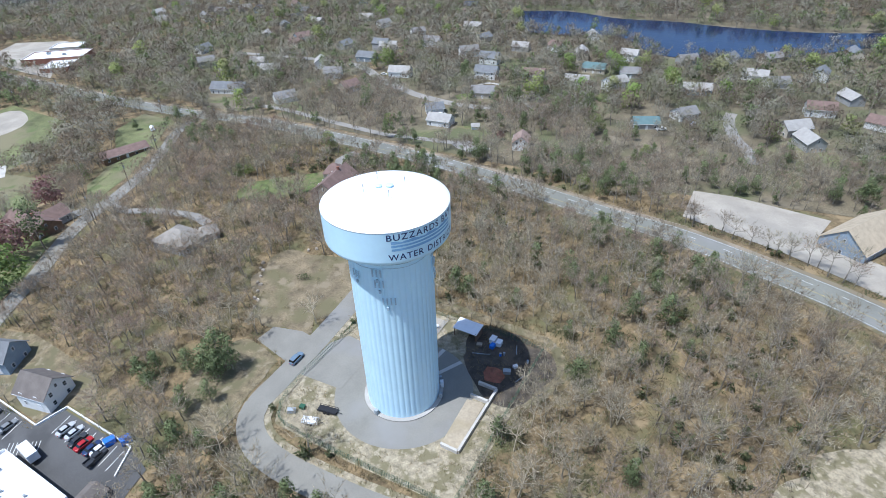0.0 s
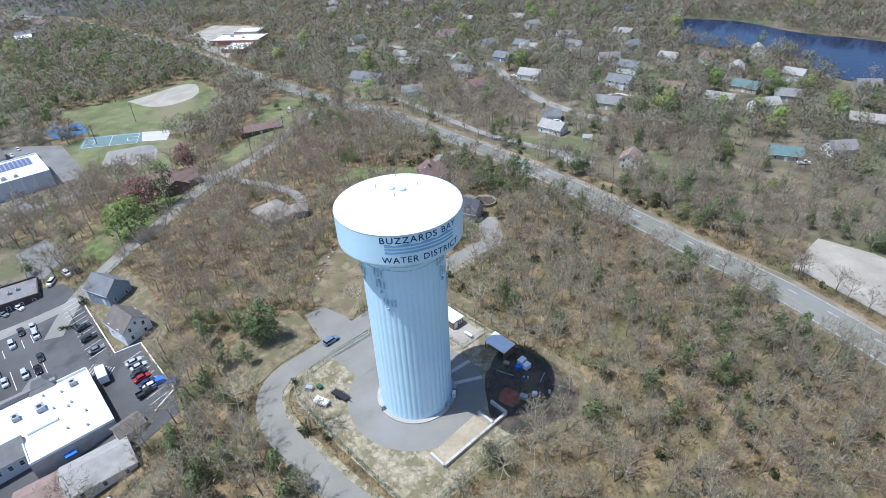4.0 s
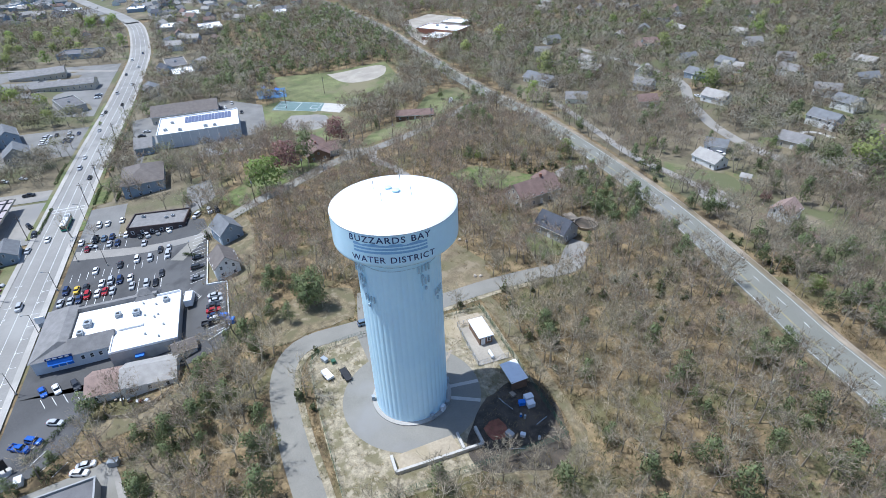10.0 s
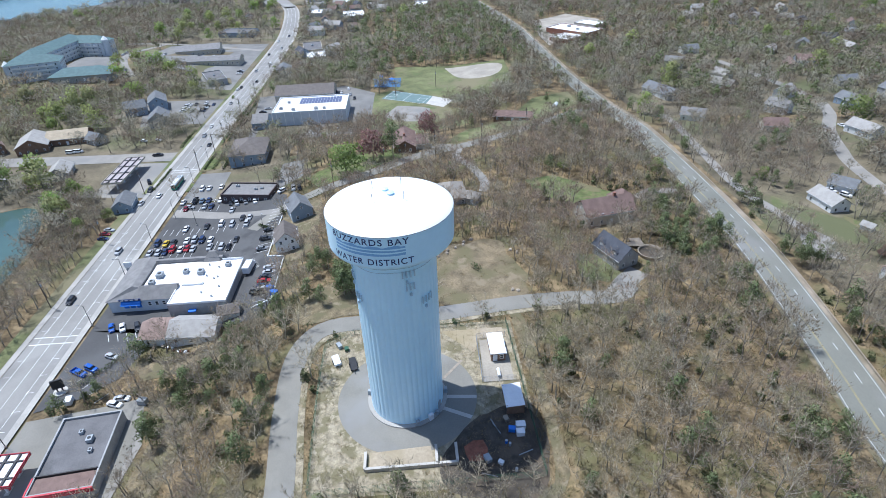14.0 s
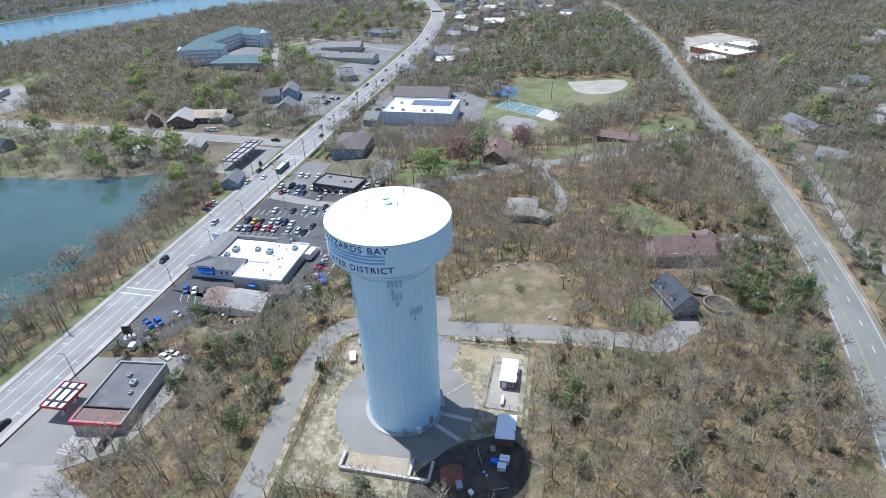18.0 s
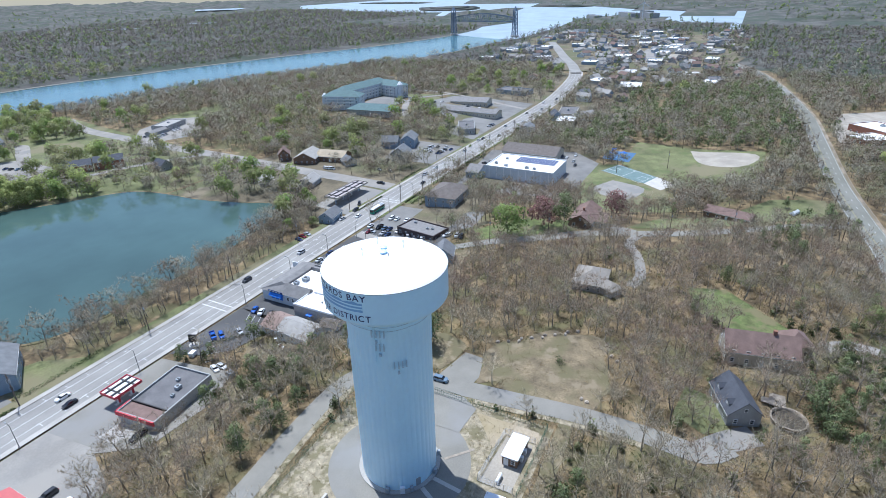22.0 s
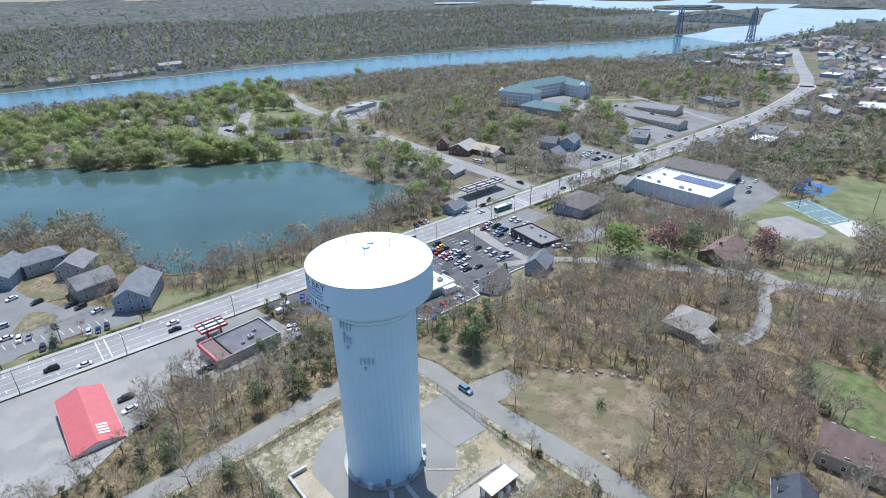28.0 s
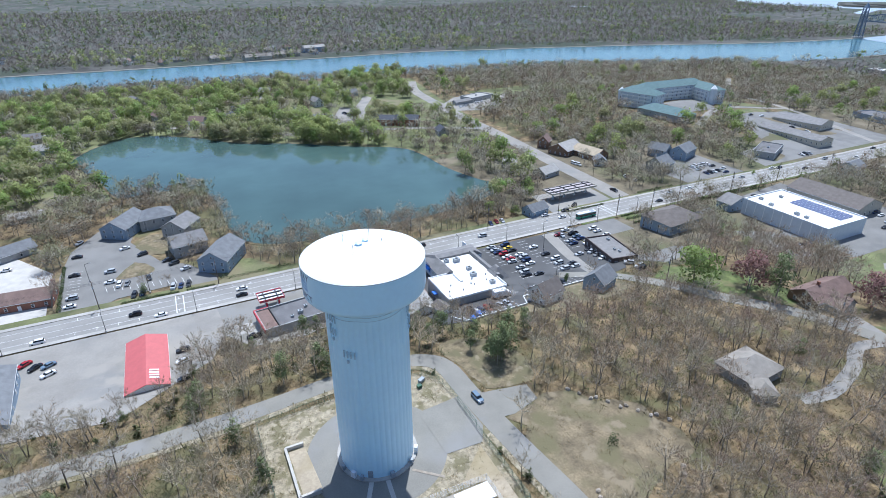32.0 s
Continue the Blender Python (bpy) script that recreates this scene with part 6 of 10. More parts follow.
canopy(9.3, -96, 2, 9.5, 7.0, 4.6, RED_TRIM, "small fuel canopy with a red fascia", 2)
canopy(-169.5, -140.5, 1, 32, 9.5, 5.0, TAN_SIDING, "long fuel canopy with dark roof beams", 4)
house(-137, -128, 10, 12, 8, 3.6, 2.6, BLUE_SIDING, SLATE_ROOF, "small blue-roofed office by the street", category="office")
barn = house(52.8, -72.0, 90, 28.5, 12.0, 3.4, 1.9, WHITE_SIDING, RED_ROOF, "long shed with a bright red metal roof", category="shed", doors=0)
for k in range(4):
    x0 = 6.6 + k * 1.35
    part("skylight", Build().hull([(x0, 3.5, 4.4), (x0 + 0.75, 3.5, 4.4), (x0 + 0.75, 0.9, 5.22), (x0, 0.9, 5.22)], [(x0, 3.5, 4.52), (x0 + 0.75, 3.5, 4.52), (x0 + 0.75, 0.9, 5.34), (x0, 0.9, 5.34)]), TRIM, barn, "white roof skylight")
for k in range(13):
    for s_ in (-1, 1):
        x0 = -13.4 + k * 2.22
        part("roof_seam", Build().beam((x0, s_ * 6.3, 3.44), (x0, s_ * 0.05, 5.42), 0.07, 0.09), RED_ROOF, barn)
house(95, -72, 95, 30, 12, 4.5, 2.2, BLUE_SIDING, SLATE_ROOF, "blue building with a dark metal roof", category="building", rows=1)
# condominiums and motel beyond the street
house(62, -201, 60, 20, 13, 5.6, 3.6, BLUE_SIDING, SLATE_ROOF, "blue-shingled condominium with grey roof", rows=2, category="condominium")
house(47.5, -204.5, 8, 17, 14, 5.8, 3.6, GREY_SIDING, SLATE_ROOF, "grey-shingled condominium with dark roof", rows=2, hip=True, category="condominium")
house(36.5, -187, 55, 14, 12, 5.6, 3.4, GREY_SIDING, GREY_ROOF, "grey condominium with a brown-grey roof", rows=2, category="condominium")
house(35, -164, 12, 15, 12, 5.6, 3.4, GREY_SIDING, GREY_ROOF, "grey-shingled condominium beside the court", rows=2, category="condominium")
house(21.8, -143.5, 60, 20, 13, 6.0, 3.8, BLUE_SIDING, SLATE_ROOF, "blue condominium at the street end", rows=2, category="condominium")
house(97, -141, 176, 22, 11, 3.6, 2.4, BRICK, BROWN_ROOF, "long motel with a red-brown roof", category="motel")
house(109, -193, 30, 18, 10, 3.4, 2.6, GREY_SIDING, SLATE_ROOF, "grey cottage among bare trees")
house(109, -241, 0, 16, 8, 3.0, 1.6, TAN_SIDING, PALE_ROOF, "low cottage with a pale roof", panes=True)

# roadside buildings further along
house(-252, -152, 15, 14, 12, 6.0, 4.2, GREY_SIDING, SLATE_ROOF, "grey two-storey house with porches", rows=2)
house(-288, -166, 20, 18, 11, 6.0, 3.6, BLUE_SIDING, SLATE_ROOF, "blue-grey gabled house behind the street", rows=2)
house(-276, -176, 110, 13, 9, 5.6, 3.6, BLUE_SIDING, SLATE_ROOF, "blue-grey gabled house wing", rows=2)
house(-223, -214, 20, 20, 16, 4.2, 4.0, BROWN_WOOD, PALE_ROOF, "brown building with a patchwork pale roof", category="restaurant")
house(-232, -198, 100, 22, 14, 4.0, 3.2, BROWN_WOOD, TAN_ROOF, "brown building with a wide tan roof", category="restaurant")
house(-226, -180, 60, 9, 8, 3.6, 3.0, GREY_SIDING, SLATE_ROOF, "small grey shop with a pale blue roof", category="shop")
house(-218, -233, 40, 10, 8, 5.0, 4.0, BROWN_WOOD, BROWN_ROOF, "tall brown cottage by the cross street", rows=2)
house(-180, -178, 15, 14, 10, 3.4, 3.0, GREY_SIDING, PALE_ROOF, "pale-roofed house by the pond")
house(-170, -206, 50, 12, 9, 3.4, 2.8, GREY_SIDING, PALE_ROOF, "grey cottage under shore trees")
flat_block(-348, -144, 25, 30, 14, 4.0, GREY_SIDING, TAR, "low grey roadside office", ((0, 0, 0.8),), panes=5)
house(-401, -161, 88, 52, 15, 4.0, 2.4, TAN_SIDING, GREY_ROOF, "long low strip of roadside shops", category="shops", doors=0)
house(-446, -184, 100, 38, 24, 4.4, 2.6, TAN_SIDING, GREY_ROOF, "long grey-roofed plaza building", category="shops", doors=0)
flat_block(-531, -168, 80, 36, 22, 4.5, BLUE_SIDING, TAR, "long dark blue roadside building", ((5, 0, 1.0),), panes=8)
house(-358, -92, 8, 14, 11, 5.6, 3.0, WHITE_SIDING, SLATE_ROOF, "white two-storey house by the street", rows=2)
house(-375, -78, 60, 12, 9, 3.4, 2.6, WHITE_SIDING, PALE_ROOF, "small pale house behind the street")
flat_block(-258, -410, 20, 30, 16, 4.2, GREY_SIDING, PALE_ROOF, "low roadside business with pale roof", ((0, 0, 0.9),), panes=5)
house(-136, -354, 146, 19, 12, 5.4, 2.6, BRICK, DARK_ROOF, "brick wing of the pond-side inn", rows=2, category="inn")
inn = house(-153, -342.5, 146, 19, 12, 6.0, 2.8, BRICK, DARK_ROOF, "brick inn with white two-storey porches", rows=2, category="inn")
house(-236, -398, 12, 22, 7, 3.0, 1.6, GREY_SIDING, GREY_ROOF, "long low grey shed beside the boat lot", category="shed", panes=False)
for z_ in (0.1, 2.9, 5.6):
    part("porch_floor", Build().box(-9.4, 6.0, z_, 9.4, 8.2, z_ + 0.25), TRIM, inn)
for k in range(7):
    part("porch_post", Build().box(-9.2 + k * 3.05, 7.9, 0.3, -8.9 + k * 3.05, 8.2, 5.6), TRIM, inn)
for hx, hy, hyaw, hw in ((-98, -826, 12, 22), (-118, -828, 12, 20), (-140, -838, 20, 22), (-166, -846, 8, 20), (-62, -846, 5, 18), (-45, -838, 25, 14)):
    house(hx, hy, hyaw, hw, 11, 5.4, 3.6, TAN_SIDING, PALE_TAN_ROOF, "shingled waterside condominium across the canal", rows=2, clear=False, category="condominium", base=at(hx, hy) + float(hills(np.array([hx]), np.array([hy]))[0]))
house(-209, -885, 8, 38, 14, 8.0, 3.0, BLUE_SIDING, PALE_ROOF, "long blue-white building across the canal", rows=2, category="building", base=at(-209, -885) + float(hills(np.array([-209.0]), np.array([-885.0]))[0]))
# the long hotel by the canal, three wings round a court
for hx, hy, hyaw, hw, hd, hh in ((-391, -281, 178, 74, 16, 12.5), (-351.5, -275, 107, 36, 16.5, 12.0), (-420, -266, 78, 36, 16.5, 12.2), (-346, -239, 96, 44, 19, 4.2)):
    house(hx, hy, hyaw, hw, hd, hh, 4.5, PALE_SIDING if hh > 5 else GREY_SIDING, GREEN_ROOF, "long four-storey hotel wing with green roof" if hh > 5 else "low green-roofed hotel lobby wing", rows=4 if hh > 5 else 1, hip=True, category="hotel", over=0.8, bay=5.2)
for hx, hy in ((-343, -291), (-411, -248)):
    turret = thing("hotel_turret", "round hotel turret with a white cap", "turret", pose(hx, hy, at(hx, hy)))
    part("wall", Build().tube(0, 0, -1, 13.5, 2.6, n=16), PALE_SIDING, turret)
    part("cap", Build().tube(0, 0, 13.5, 16.5, 2.9, 0.3, n=16), WHITE_METAL, turret)
for hx, hy, hyaw, hw, hd in ((-391, -281, 178, 74, 16), (-351.5, -275, 107, 36, 16.5), (-420, -266, 78, 36, 16.5)):
    rails = thing("hotel_balcony", "white timber balconies along the hotel wing", "balcony", pose(hx, hy, at(hx, hy), 0, 0, hyaw))
    for k in range(1, 4):
        for s_ in (-1, 1):
            part("balcony_slab", Build().box(-hw / 2 + 4, s_ * (hd / 2 + 0.75) - 0.7, k * 3.0, hw / 2 - 4, s_ * (hd / 2 + 0.75) + 0.7, k * 3.0 + 0.2), WHITE_SIDING, rails)
            part("railing", Build().box(-hw / 2 + 4, s_ * (hd / 2 + 1.42) - 0.05, k * 3.0 + 0.2, hw / 2 - 4, s_ * (hd / 2 + 1.42) + 0.05, k * 3.0 + 1.2), WHITE_SIDING, rails)
    for j in range(int(hw / 6)):
        xx = -hw / 2 + 4 + (hw - 8) * j / max(1, int(hw / 6) - 1)
        for s_ in (-1, 1):
            part("post", Build().box(xx - 0.15, s_ * (hd / 2 + 1.4) - 0.15, 0, xx + 0.15, s_ * (hd / 2 + 1.4) + 0.15, 12), WHITE_SIDING, rails)
# school
flat_block(-448, 168, 40, 46, 26, 6.0, BRICK, MEMBRANE, "school with a white flat roof", ((-8, 3, 1.4), (6, -3, 1.2)), panes=8, category="school")
flat_block(-428, 160, 40, 20, 40, 4.0, BRICK, MEMBRANE, "low school wing with white roof", (), panes=4, category="school")
flat_block(-470, 190, 40, 24, 20, 6.5, TAN_SIDING, MEMBRANE, "school gymnasium with a white roof", (), panes=0, category="school")
# houses beyond the highway
house(-261, 219, 30, 14, 9, 3.8, 3.0, TAN_SIDING, PALE_ROOF, "tan house among bare trees")
house(-199, 168, 60, 13, 9, 3.8, 3.0, WHITE_SIDING, GREY_ROOF, "white house among bare trees")
house(-160, 241, 15, 15, 9, 4.0, 3.2, WHITE_SIDING, PALE_ROOF, "white house with a grey-blue roof")
house(-103, 260, 8, 15, 9, 5.4, 3.0, WHITE_SIDING, SLATE_ROOF, "white two-storey house with dark roof", rows=2)
house(-88, 224, 20, 14, 9, 4.0, 3.0, TAN_SIDING, GREY_ROOF, "tan ranch house by the road bend")
house(-101.5, 188, 40, 10, 8, 3.4, 2.4, WHITE_SIDING, SLATE_ROOF, "small white house with a car port")
house(-74, 272, 12, 14, 9, 3.8, 2.8, GREY_SIDING, BROWN_ROOF, "grey house with a mauve-brown roof")
house(-44, 270, 10, 15, 9, 3.6, 2.8, GREY_SIDING, PALE_ROOF, "grey ranch house with pale roof")
house(-42, 301, 5, 15, 9, 3.6, 2.8, TAN_SIDING, GREEN_ROOF, "tan ranch house with a greenish roof")
house(-20, 271, 55, 14, 9, 5.2, 3.0, WHITE_SIDING, PALE_ROOF, "white gabled two-storey house", rows=2)
house(-18, 300, 20, 13, 9, 3.6, 2.8, GREY_SIDING, GREY_ROOF, "grey ranch house near the lake")
house(26, 283, 15, 16, 9, 3.6, 2.8, BLUE_SIDING, PALE_ROOF, "blue ranch house with pale roof")
house(54, 326, 0, 15, 9, 3.6, 2.8, WHITE_SIDING, PALE_ROOF, "white ranch house near the lake")
house(67, 315, 30, 13, 9, 3.6, 2.8, WHITE_SIDING, GREY_ROOF, "white ranch house with a grey roof")
house(11, 216, 25, 13, 9, 3.2, 2.4, GREY_SIDING, GREEN_ROOF, "low house with a sea-green roof")
house(27, 237, 50, 12, 9, 3.6, 2.8, WHITE_SIDING, GREY_ROOF, "white house behind bare trees")
house(79, 237, 40, 14, 9, 4.4, 3.2, TAN_SIDING, PALE_ROOF, "pale house with a light roof", rows=1)
house(86, 222, 120, 13, 9, 4.4, 3.2, GREY_SIDING, PALE_ROOF, "grey house with a bright roof")
house(90, 272, 10, 14, 9, 4.4, 3.2, WHITE_SIDING, BROWN_ROOF, "white house with a brown roof")
house(-117, 294, 5, 14, 9, 5.2, 3.0, WHITE_SIDING, SLATE_ROOF, "white two-storey house with slate roof", rows=2)
house(-173, 200, 75, 12, 9, 4.0, 3.0, TAN_SIDING, BROWN_ROOF, "tan house near the highway")
house(-204, 222, 30, 12, 9, 5.0, 3.0, WHITE_SIDING, GREY_ROOF, "white house with a front porch", rows=2)
house(-211, 271, 10, 14, 9, 4.0, 3.0, BLUE_SIDING, SLATE_ROOF, "blue house among bare trees")
house(-214, 305, 25, 14, 9, 4.0, 3.0, WHITE_SIDING, PALE_ROOF, "white house with a pale roof")
house(-182, 322, 8, 14, 9, 5.0, 3.0, WHITE_SIDING, GREY_ROOF, "white house on the hill lane", rows=2)
house(-304, 397, 20, 14, 9, 4.0, 3.0, GREY_SIDING, PALE_ROOF, "grey house in the far woods")
house(-271, 380, 70, 13, 9, 4.0, 3.0, WHITE_SIDING, GREY_ROOF, "white house in the far woods")
house(-340, 363, 0, 14, 9, 4.0, 3.0, TAN_SIDING, PALE_ROOF, "tan house in the far woods")
house(-19, 158, 5, 5, 3.5, 2.1, 1.0, BROWN_WOOD, BROWN_ROOF, "brown shed beside the white house", category="shed")
house(-68, 174, 30, 4, 3, 2.2, 1.2, WHITE_SIDING, PALE_ROOF, "small white garden shed", category="shed", panes=False)
SUBURB = [(-28, 338), (10, 345), (35, 360), (-60, 330), (-85, 345), (-110, 335), (-140, 305), (-150, 350), (-70, 390), (-30, 400), (20, 395), (60, 372), (90, 340), (105, 300), (118, 262), (-175, 380), (-220, 360), (-255, 300), (-235, 245), (-300, 290), (-285, 230), (-320, 210), (-360, 240), (-345, 300), (-20, 440), (-90, 440), (-140, 430), (110, 400), (70, 420)]
for k, (hx, hy) in enumerate(SUBURB):
    if inside(spread(LAKE_EDGE + LAKE_EDGE[:1], 6.0), np.array([hx]), np.array([hy]))[0] or min(math.hypot(hx - a, hy - b) for a, b in LAKE_EDGE) < 12:
        continue
    house(hx, hy, (k * 37) % 180, 12 + k % 4, 8.5, 3.8 if k % 3 else 5.2, 2.9, (WHITE_SIDING, GREY_SIDING, WHITE_SIDING, TAN_SIDING)[k % 4], (PALE_ROOF, GREY_ROOF, SLATE_ROOF, PALE_ROOF, BROWN_ROOF)[k % 5], ("white", "grey", "white", "tan")[k % 4] + " suburban house among bare trees", panes=False)
# houses round the pond's far shore
rng = random.Random(11)
SHORE = [(-102, -455), (-54, -480), (-76, -418), (-18, -423), (10, -425), (91, -485), (-66, -530), (-147, -488), (-30, -455), (40, -455), (130, -420), (120, -380), (-120, -520), (-165, -300), (160, -460), (60, -540)]
for k, (hx, hy) in enumerate(SHORE):
    w = rng.uniform(11, 16)
    house(hx, hy, rng.uniform(0, 180), w, 8.5, 4.0 if k % 3 else 5.4, 3.2, (WHITE_SIDING, GREY_SIDING, TAN_SIDING, BLUE_SIDING)[k % 4], (GREY_ROOF, PALE_ROOF, SLATE_ROOF, DARK_ROOF, BROWN_ROOF)[k % 5],
          ("white", "grey", "tan", "blue")[k % 4] + " house under spring trees by the pond", rows=1 if k % 3 else 2)
# the far town, simple gabled houses and flat sheds
TOWN_WALL, TOWN_ROOF = (WHITE_SIDING, GREY_SIDING, TAN_SIDING, BLUE_SIDING, WHITE_SIDING), (GREY_ROOF, PALE_ROOF, SLATE_ROOF, DARK_ROOF, PALE_ROOF, BROWN_ROOF)
TOWN_SPOTS = []
for k in range(432):
    if k < 312:
        hx, hy = rng.uniform(-1380, -620), rng.uniform(-340, 60)
    elif k < 357:
        hx, hy = rng.uniform(-700, -400), rng.choice([rng.uniform(-100, -45), rng.uniform(-100, -60)])
    elif k < 397:
        hx, hy = rng.uniform(-600, -120), rng.uniform(300, 640)
    else:
        hx, hy = rng.uniform(-450, 320), rng.uniform(-980, -830)
    near = min((math.hypot(hx - a, hy - b) for a, b in TOWN_SPOTS), default=99)
    lane = min(np.min(np.hypot(spread(L, 8)[:, 0] - hx, spread(L, 8)[:, 1] - hy)) for L in (MAIN, HWY))
    if (hx > -800 and -450 < hy < -190) or (-185 < hx < 225 and 345 < hy < 525) or (-490 < hx < -310 and hy < -120) or near < 13 or lane < 20 or inside(NEAR_BANK + FAR_BANK, np.array([hx]), np.array([hy]))[0] or (hx < -1100 and hy < -350):
        continue
    TOWN_SPOTS.append((hx, hy))
    z = at(hx, hy) + float(hills(np.array([hx]), np.array([hy]))[0])
    if k < 357 and k % 4 == 0:
        flat_block(hx, hy, rng.uniform(-15, 15), rng.uniform(18, 44), rng.uniform(14, 24), rng.uniform(4, 6.5), TOWN_WALL[k % 5], MEMBRANE if k % 8 else TAR, "flat-roofed commercial building in the far town", ((0, 0, 1.2),), base=z)
    else:
        house(hx, hy, rng.uniform(0, 180), rng.uniform(10, 16), rng.uniform(8, 10), rng.uniform(3.6, 5.8), 3.2, TOWN_WALL[k % 5], TOWN_ROOF[k % 6], "small gabled house in the far town", base=z, panes=False)
crowd = random.Random(77)
town_full = len(TOWN_SPOTS) + 62
while len(TOWN_SPOTS) < town_full:
    hx, hy = crowd.uniform(-1150, -700), crowd.uniform(-330, 20)
    lane = np.min(np.hypot(spread(MAIN, 8)[:, 0] - hx, spread(MAIN, 8)[:, 1] - hy))
    if min(math.hypot(hx - a, hy - b) for a, b in TOWN_SPOTS) < 15 or lane < 22 or (hx > -800 and hy < -190):
        continue
    TOWN_SPOTS.append((hx, hy))
    k = len(TOWN_SPOTS)
    z = at(hx, hy) + float(hills(np.array([hx]), np.array([hy]))[0])
    if k % 3 == 0:
        flat_block(hx, hy, crowd.uniform(-15, 15), crowd.uniform(18, 36), crowd.uniform(14, 22), crowd.uniform(4, 6.5), TOWN_WALL[k % 5], MEMBRANE if k % 2 else PALE_ROOF, "flat-roofed commercial building in the far town", ((0, 0, 1.2),), base=z)
    else:
        house(hx, hy, crowd.uniform(0, 180), crowd.uniform(10, 16), crowd.uniform(8, 10), crowd.uniform(3.6, 5.8), 3.2, TOWN_WALL[k % 5], TOWN_ROOF[k % 6], "small gabled house in the far town", base=z, panes=False)
# academy blocks and wind turbine on the point
for hx, hy, w, d, h in ((-1873, -395, 90, 26, 12), (-1950, -300, 120, 30, 16), (-1900, -225, 70, 30, 18), (-1985, -250, 60, 24, 20)):
    flat_block(hx, hy, 30, w, d, h, GREY_SIDING, SLATE_ROOF, "large academy block on the point", (), base=-9)
mast = thing("wind_turbine", "white three-bladed wind turbine at rest", "wind turbine", pose(-1790, -232, -9))
part("mast", Build().tube(0, 0, 0, 50, 1.6, 0.9, n=12), WHITE_METAL, mast)
part("nacelle", Build().box(-1.2, -3, 49.5, 1.2, 3, 52), WHITE_METAL, mast)
for a in (90, 210, 330):
    part("blade", Build().beam((3, 0, 51), (3, 23 * math.cos(radians(a)), 51 + 23 * math.sin(radians(a))), 0.5, 1.3), WHITE_METAL, mast)
# railway lift bridge
bridge = thing("lift_bridge", "steel railway lift bridge with two tall towers", "bridge", pose(0, 0, -9))
TA, TB = Vector((-1232, -590, 0)), Vector((-1216, -424, 0))
ax = (TB - TA).normalized()
sd = Vector((-ax.y, ax.x, 0))
BRIDGE_STEEL = surface("bridge_steel", (0.16, 0.20, 0.26), 0.6, 0.15, 0.3, 2.0, 0.0)
for base in (TA, TB):
    tw_ = Build()
    for u in (-5, 5):
        for s in (-6, 6):
            tw_.beam(base + ax * u + sd * s, base + ax * u * 0.6 + sd * s * 0.6 + Vector((0, 0, 56)), 1.5)
    for z in range(0, 54, 9):
        k = 1 - 0.4 * z / 56
        k2 = 1 - 0.4 * (z + 9) / 56
        for (u0, s0), (u1, s1) in (((-5, -6), (5, -6)), ((5, -6), (5, 6)), ((5, 6), (-5, 6)), ((-5, 6), (-5, -6))):
            p0, p1 = base + ax * u0 * k + sd * s0 * k + Vector((0, 0, z)), base + ax * u1 * k2 + sd * s1 * k2 + Vector((0, 0, z + 9))
            tw_.beam(p0, p1, 0.8)
            tw_.beam(base + ax * u0 * k + sd * s0 * k + Vector((0, 0, z)), base + ax * u1 * k + sd * s1 * k + Vector((0, 0, z)), 0.8)
    part("bridge_tower", tw_, BRIDGE_STEEL, bridge, "latticed steel lift tower")
    part("tower_cap", Build().hull([base + ax * 4 + sd * 5 + Vector((0, 0, 56)), base - ax * 4 + sd * 5 + Vector((0, 0, 56)), base - ax * 4 - sd * 5 + Vector((0, 0, 56)), base + ax * 4 - sd * 5 + Vector((0, 0, 56))],
                                    [base + ax * 0.4 + sd * 0.4 + Vector((0, 0, 66)), base - ax * 0.4 + sd * 0.4 + Vector((0, 0, 66)), base - ax * 0.4 - sd * 0.4 + Vector((0, 0, 66)), base + ax * 0.4 - sd * 0.4 + Vector((0, 0, 66))]), BRIDGE_STEEL, bridge)
    part("pier", Build().tube(base.x, base.y, -1, 4, 10, n=12), CONCRETE, bridge)
span = Build()
LOW = 33
for s in (-5, 5):
    for k in range(16):
        p0, p1 = TA + (TB - TA) * k / 16 + sd * s, TA + (TB - TA) * (k + 1) / 16 + sd * s
        h0, h1 = LOW + 8 + 9 * math.sin(math.pi * k / 16), LOW + 8 + 9 * math.sin(math.pi * (k + 1) / 16)
        span.beam(p0 + Vector((0, 0, LOW)), p1 + Vector((0, 0, LOW)), 1.2)
        span.beam(p0 + Vector((0, 0, h0)), p1 + Vector((0, 0, h1)), 1.2)
        span.beam(p0 + Vector((0, 0, LOW)), p0 + Vector((0, 0, h0)), 0.7)
        span.beam(p0 + Vector((0, 0, LOW if k % 2 else h0)), p1 + Vector((0, 0, h1 if k % 2 else LOW)), 0.7)
part("lift_span", span, BRIDGE_STEEL, bridge, "raised truss lift span")

# ---- vehicles ----
CAR_COLOURS = {"white": (0.78, 0.78, 0.77), "silver": (0.48, 0.49, 0.50), "grey": (0.22, 0.225, 0.23), "charcoal": (0.045, 0.047, 0.052), "black": (0.015, 0.015, 0.017),
               "navy": (0.03, 0.05, 0.12), "blue": (0.03, 0.11, 0.42), "grey_blue": (0.16, 0.22, 0.29), "red": (0.38, 0.025, 0.03), "dark_red": (0.20, 0.02, 0.03), "yellow": (0.70, 0.48, 0.05)}
CAR_PAINT = {k: surface("car_paint_" + k, c, 0.25, 0.04, 1.0, 6.0, 0.0) for k, c in CAR_COLOURS.items()}
RUBBER = surface("tyre_rubber", (0.02, 0.02, 0.02), 0.9, 0.1, 2.0, 8.0, 0.0)
CAR_GLASS = glass_dark("car_glass", (0.015, 0.018, 0.022))
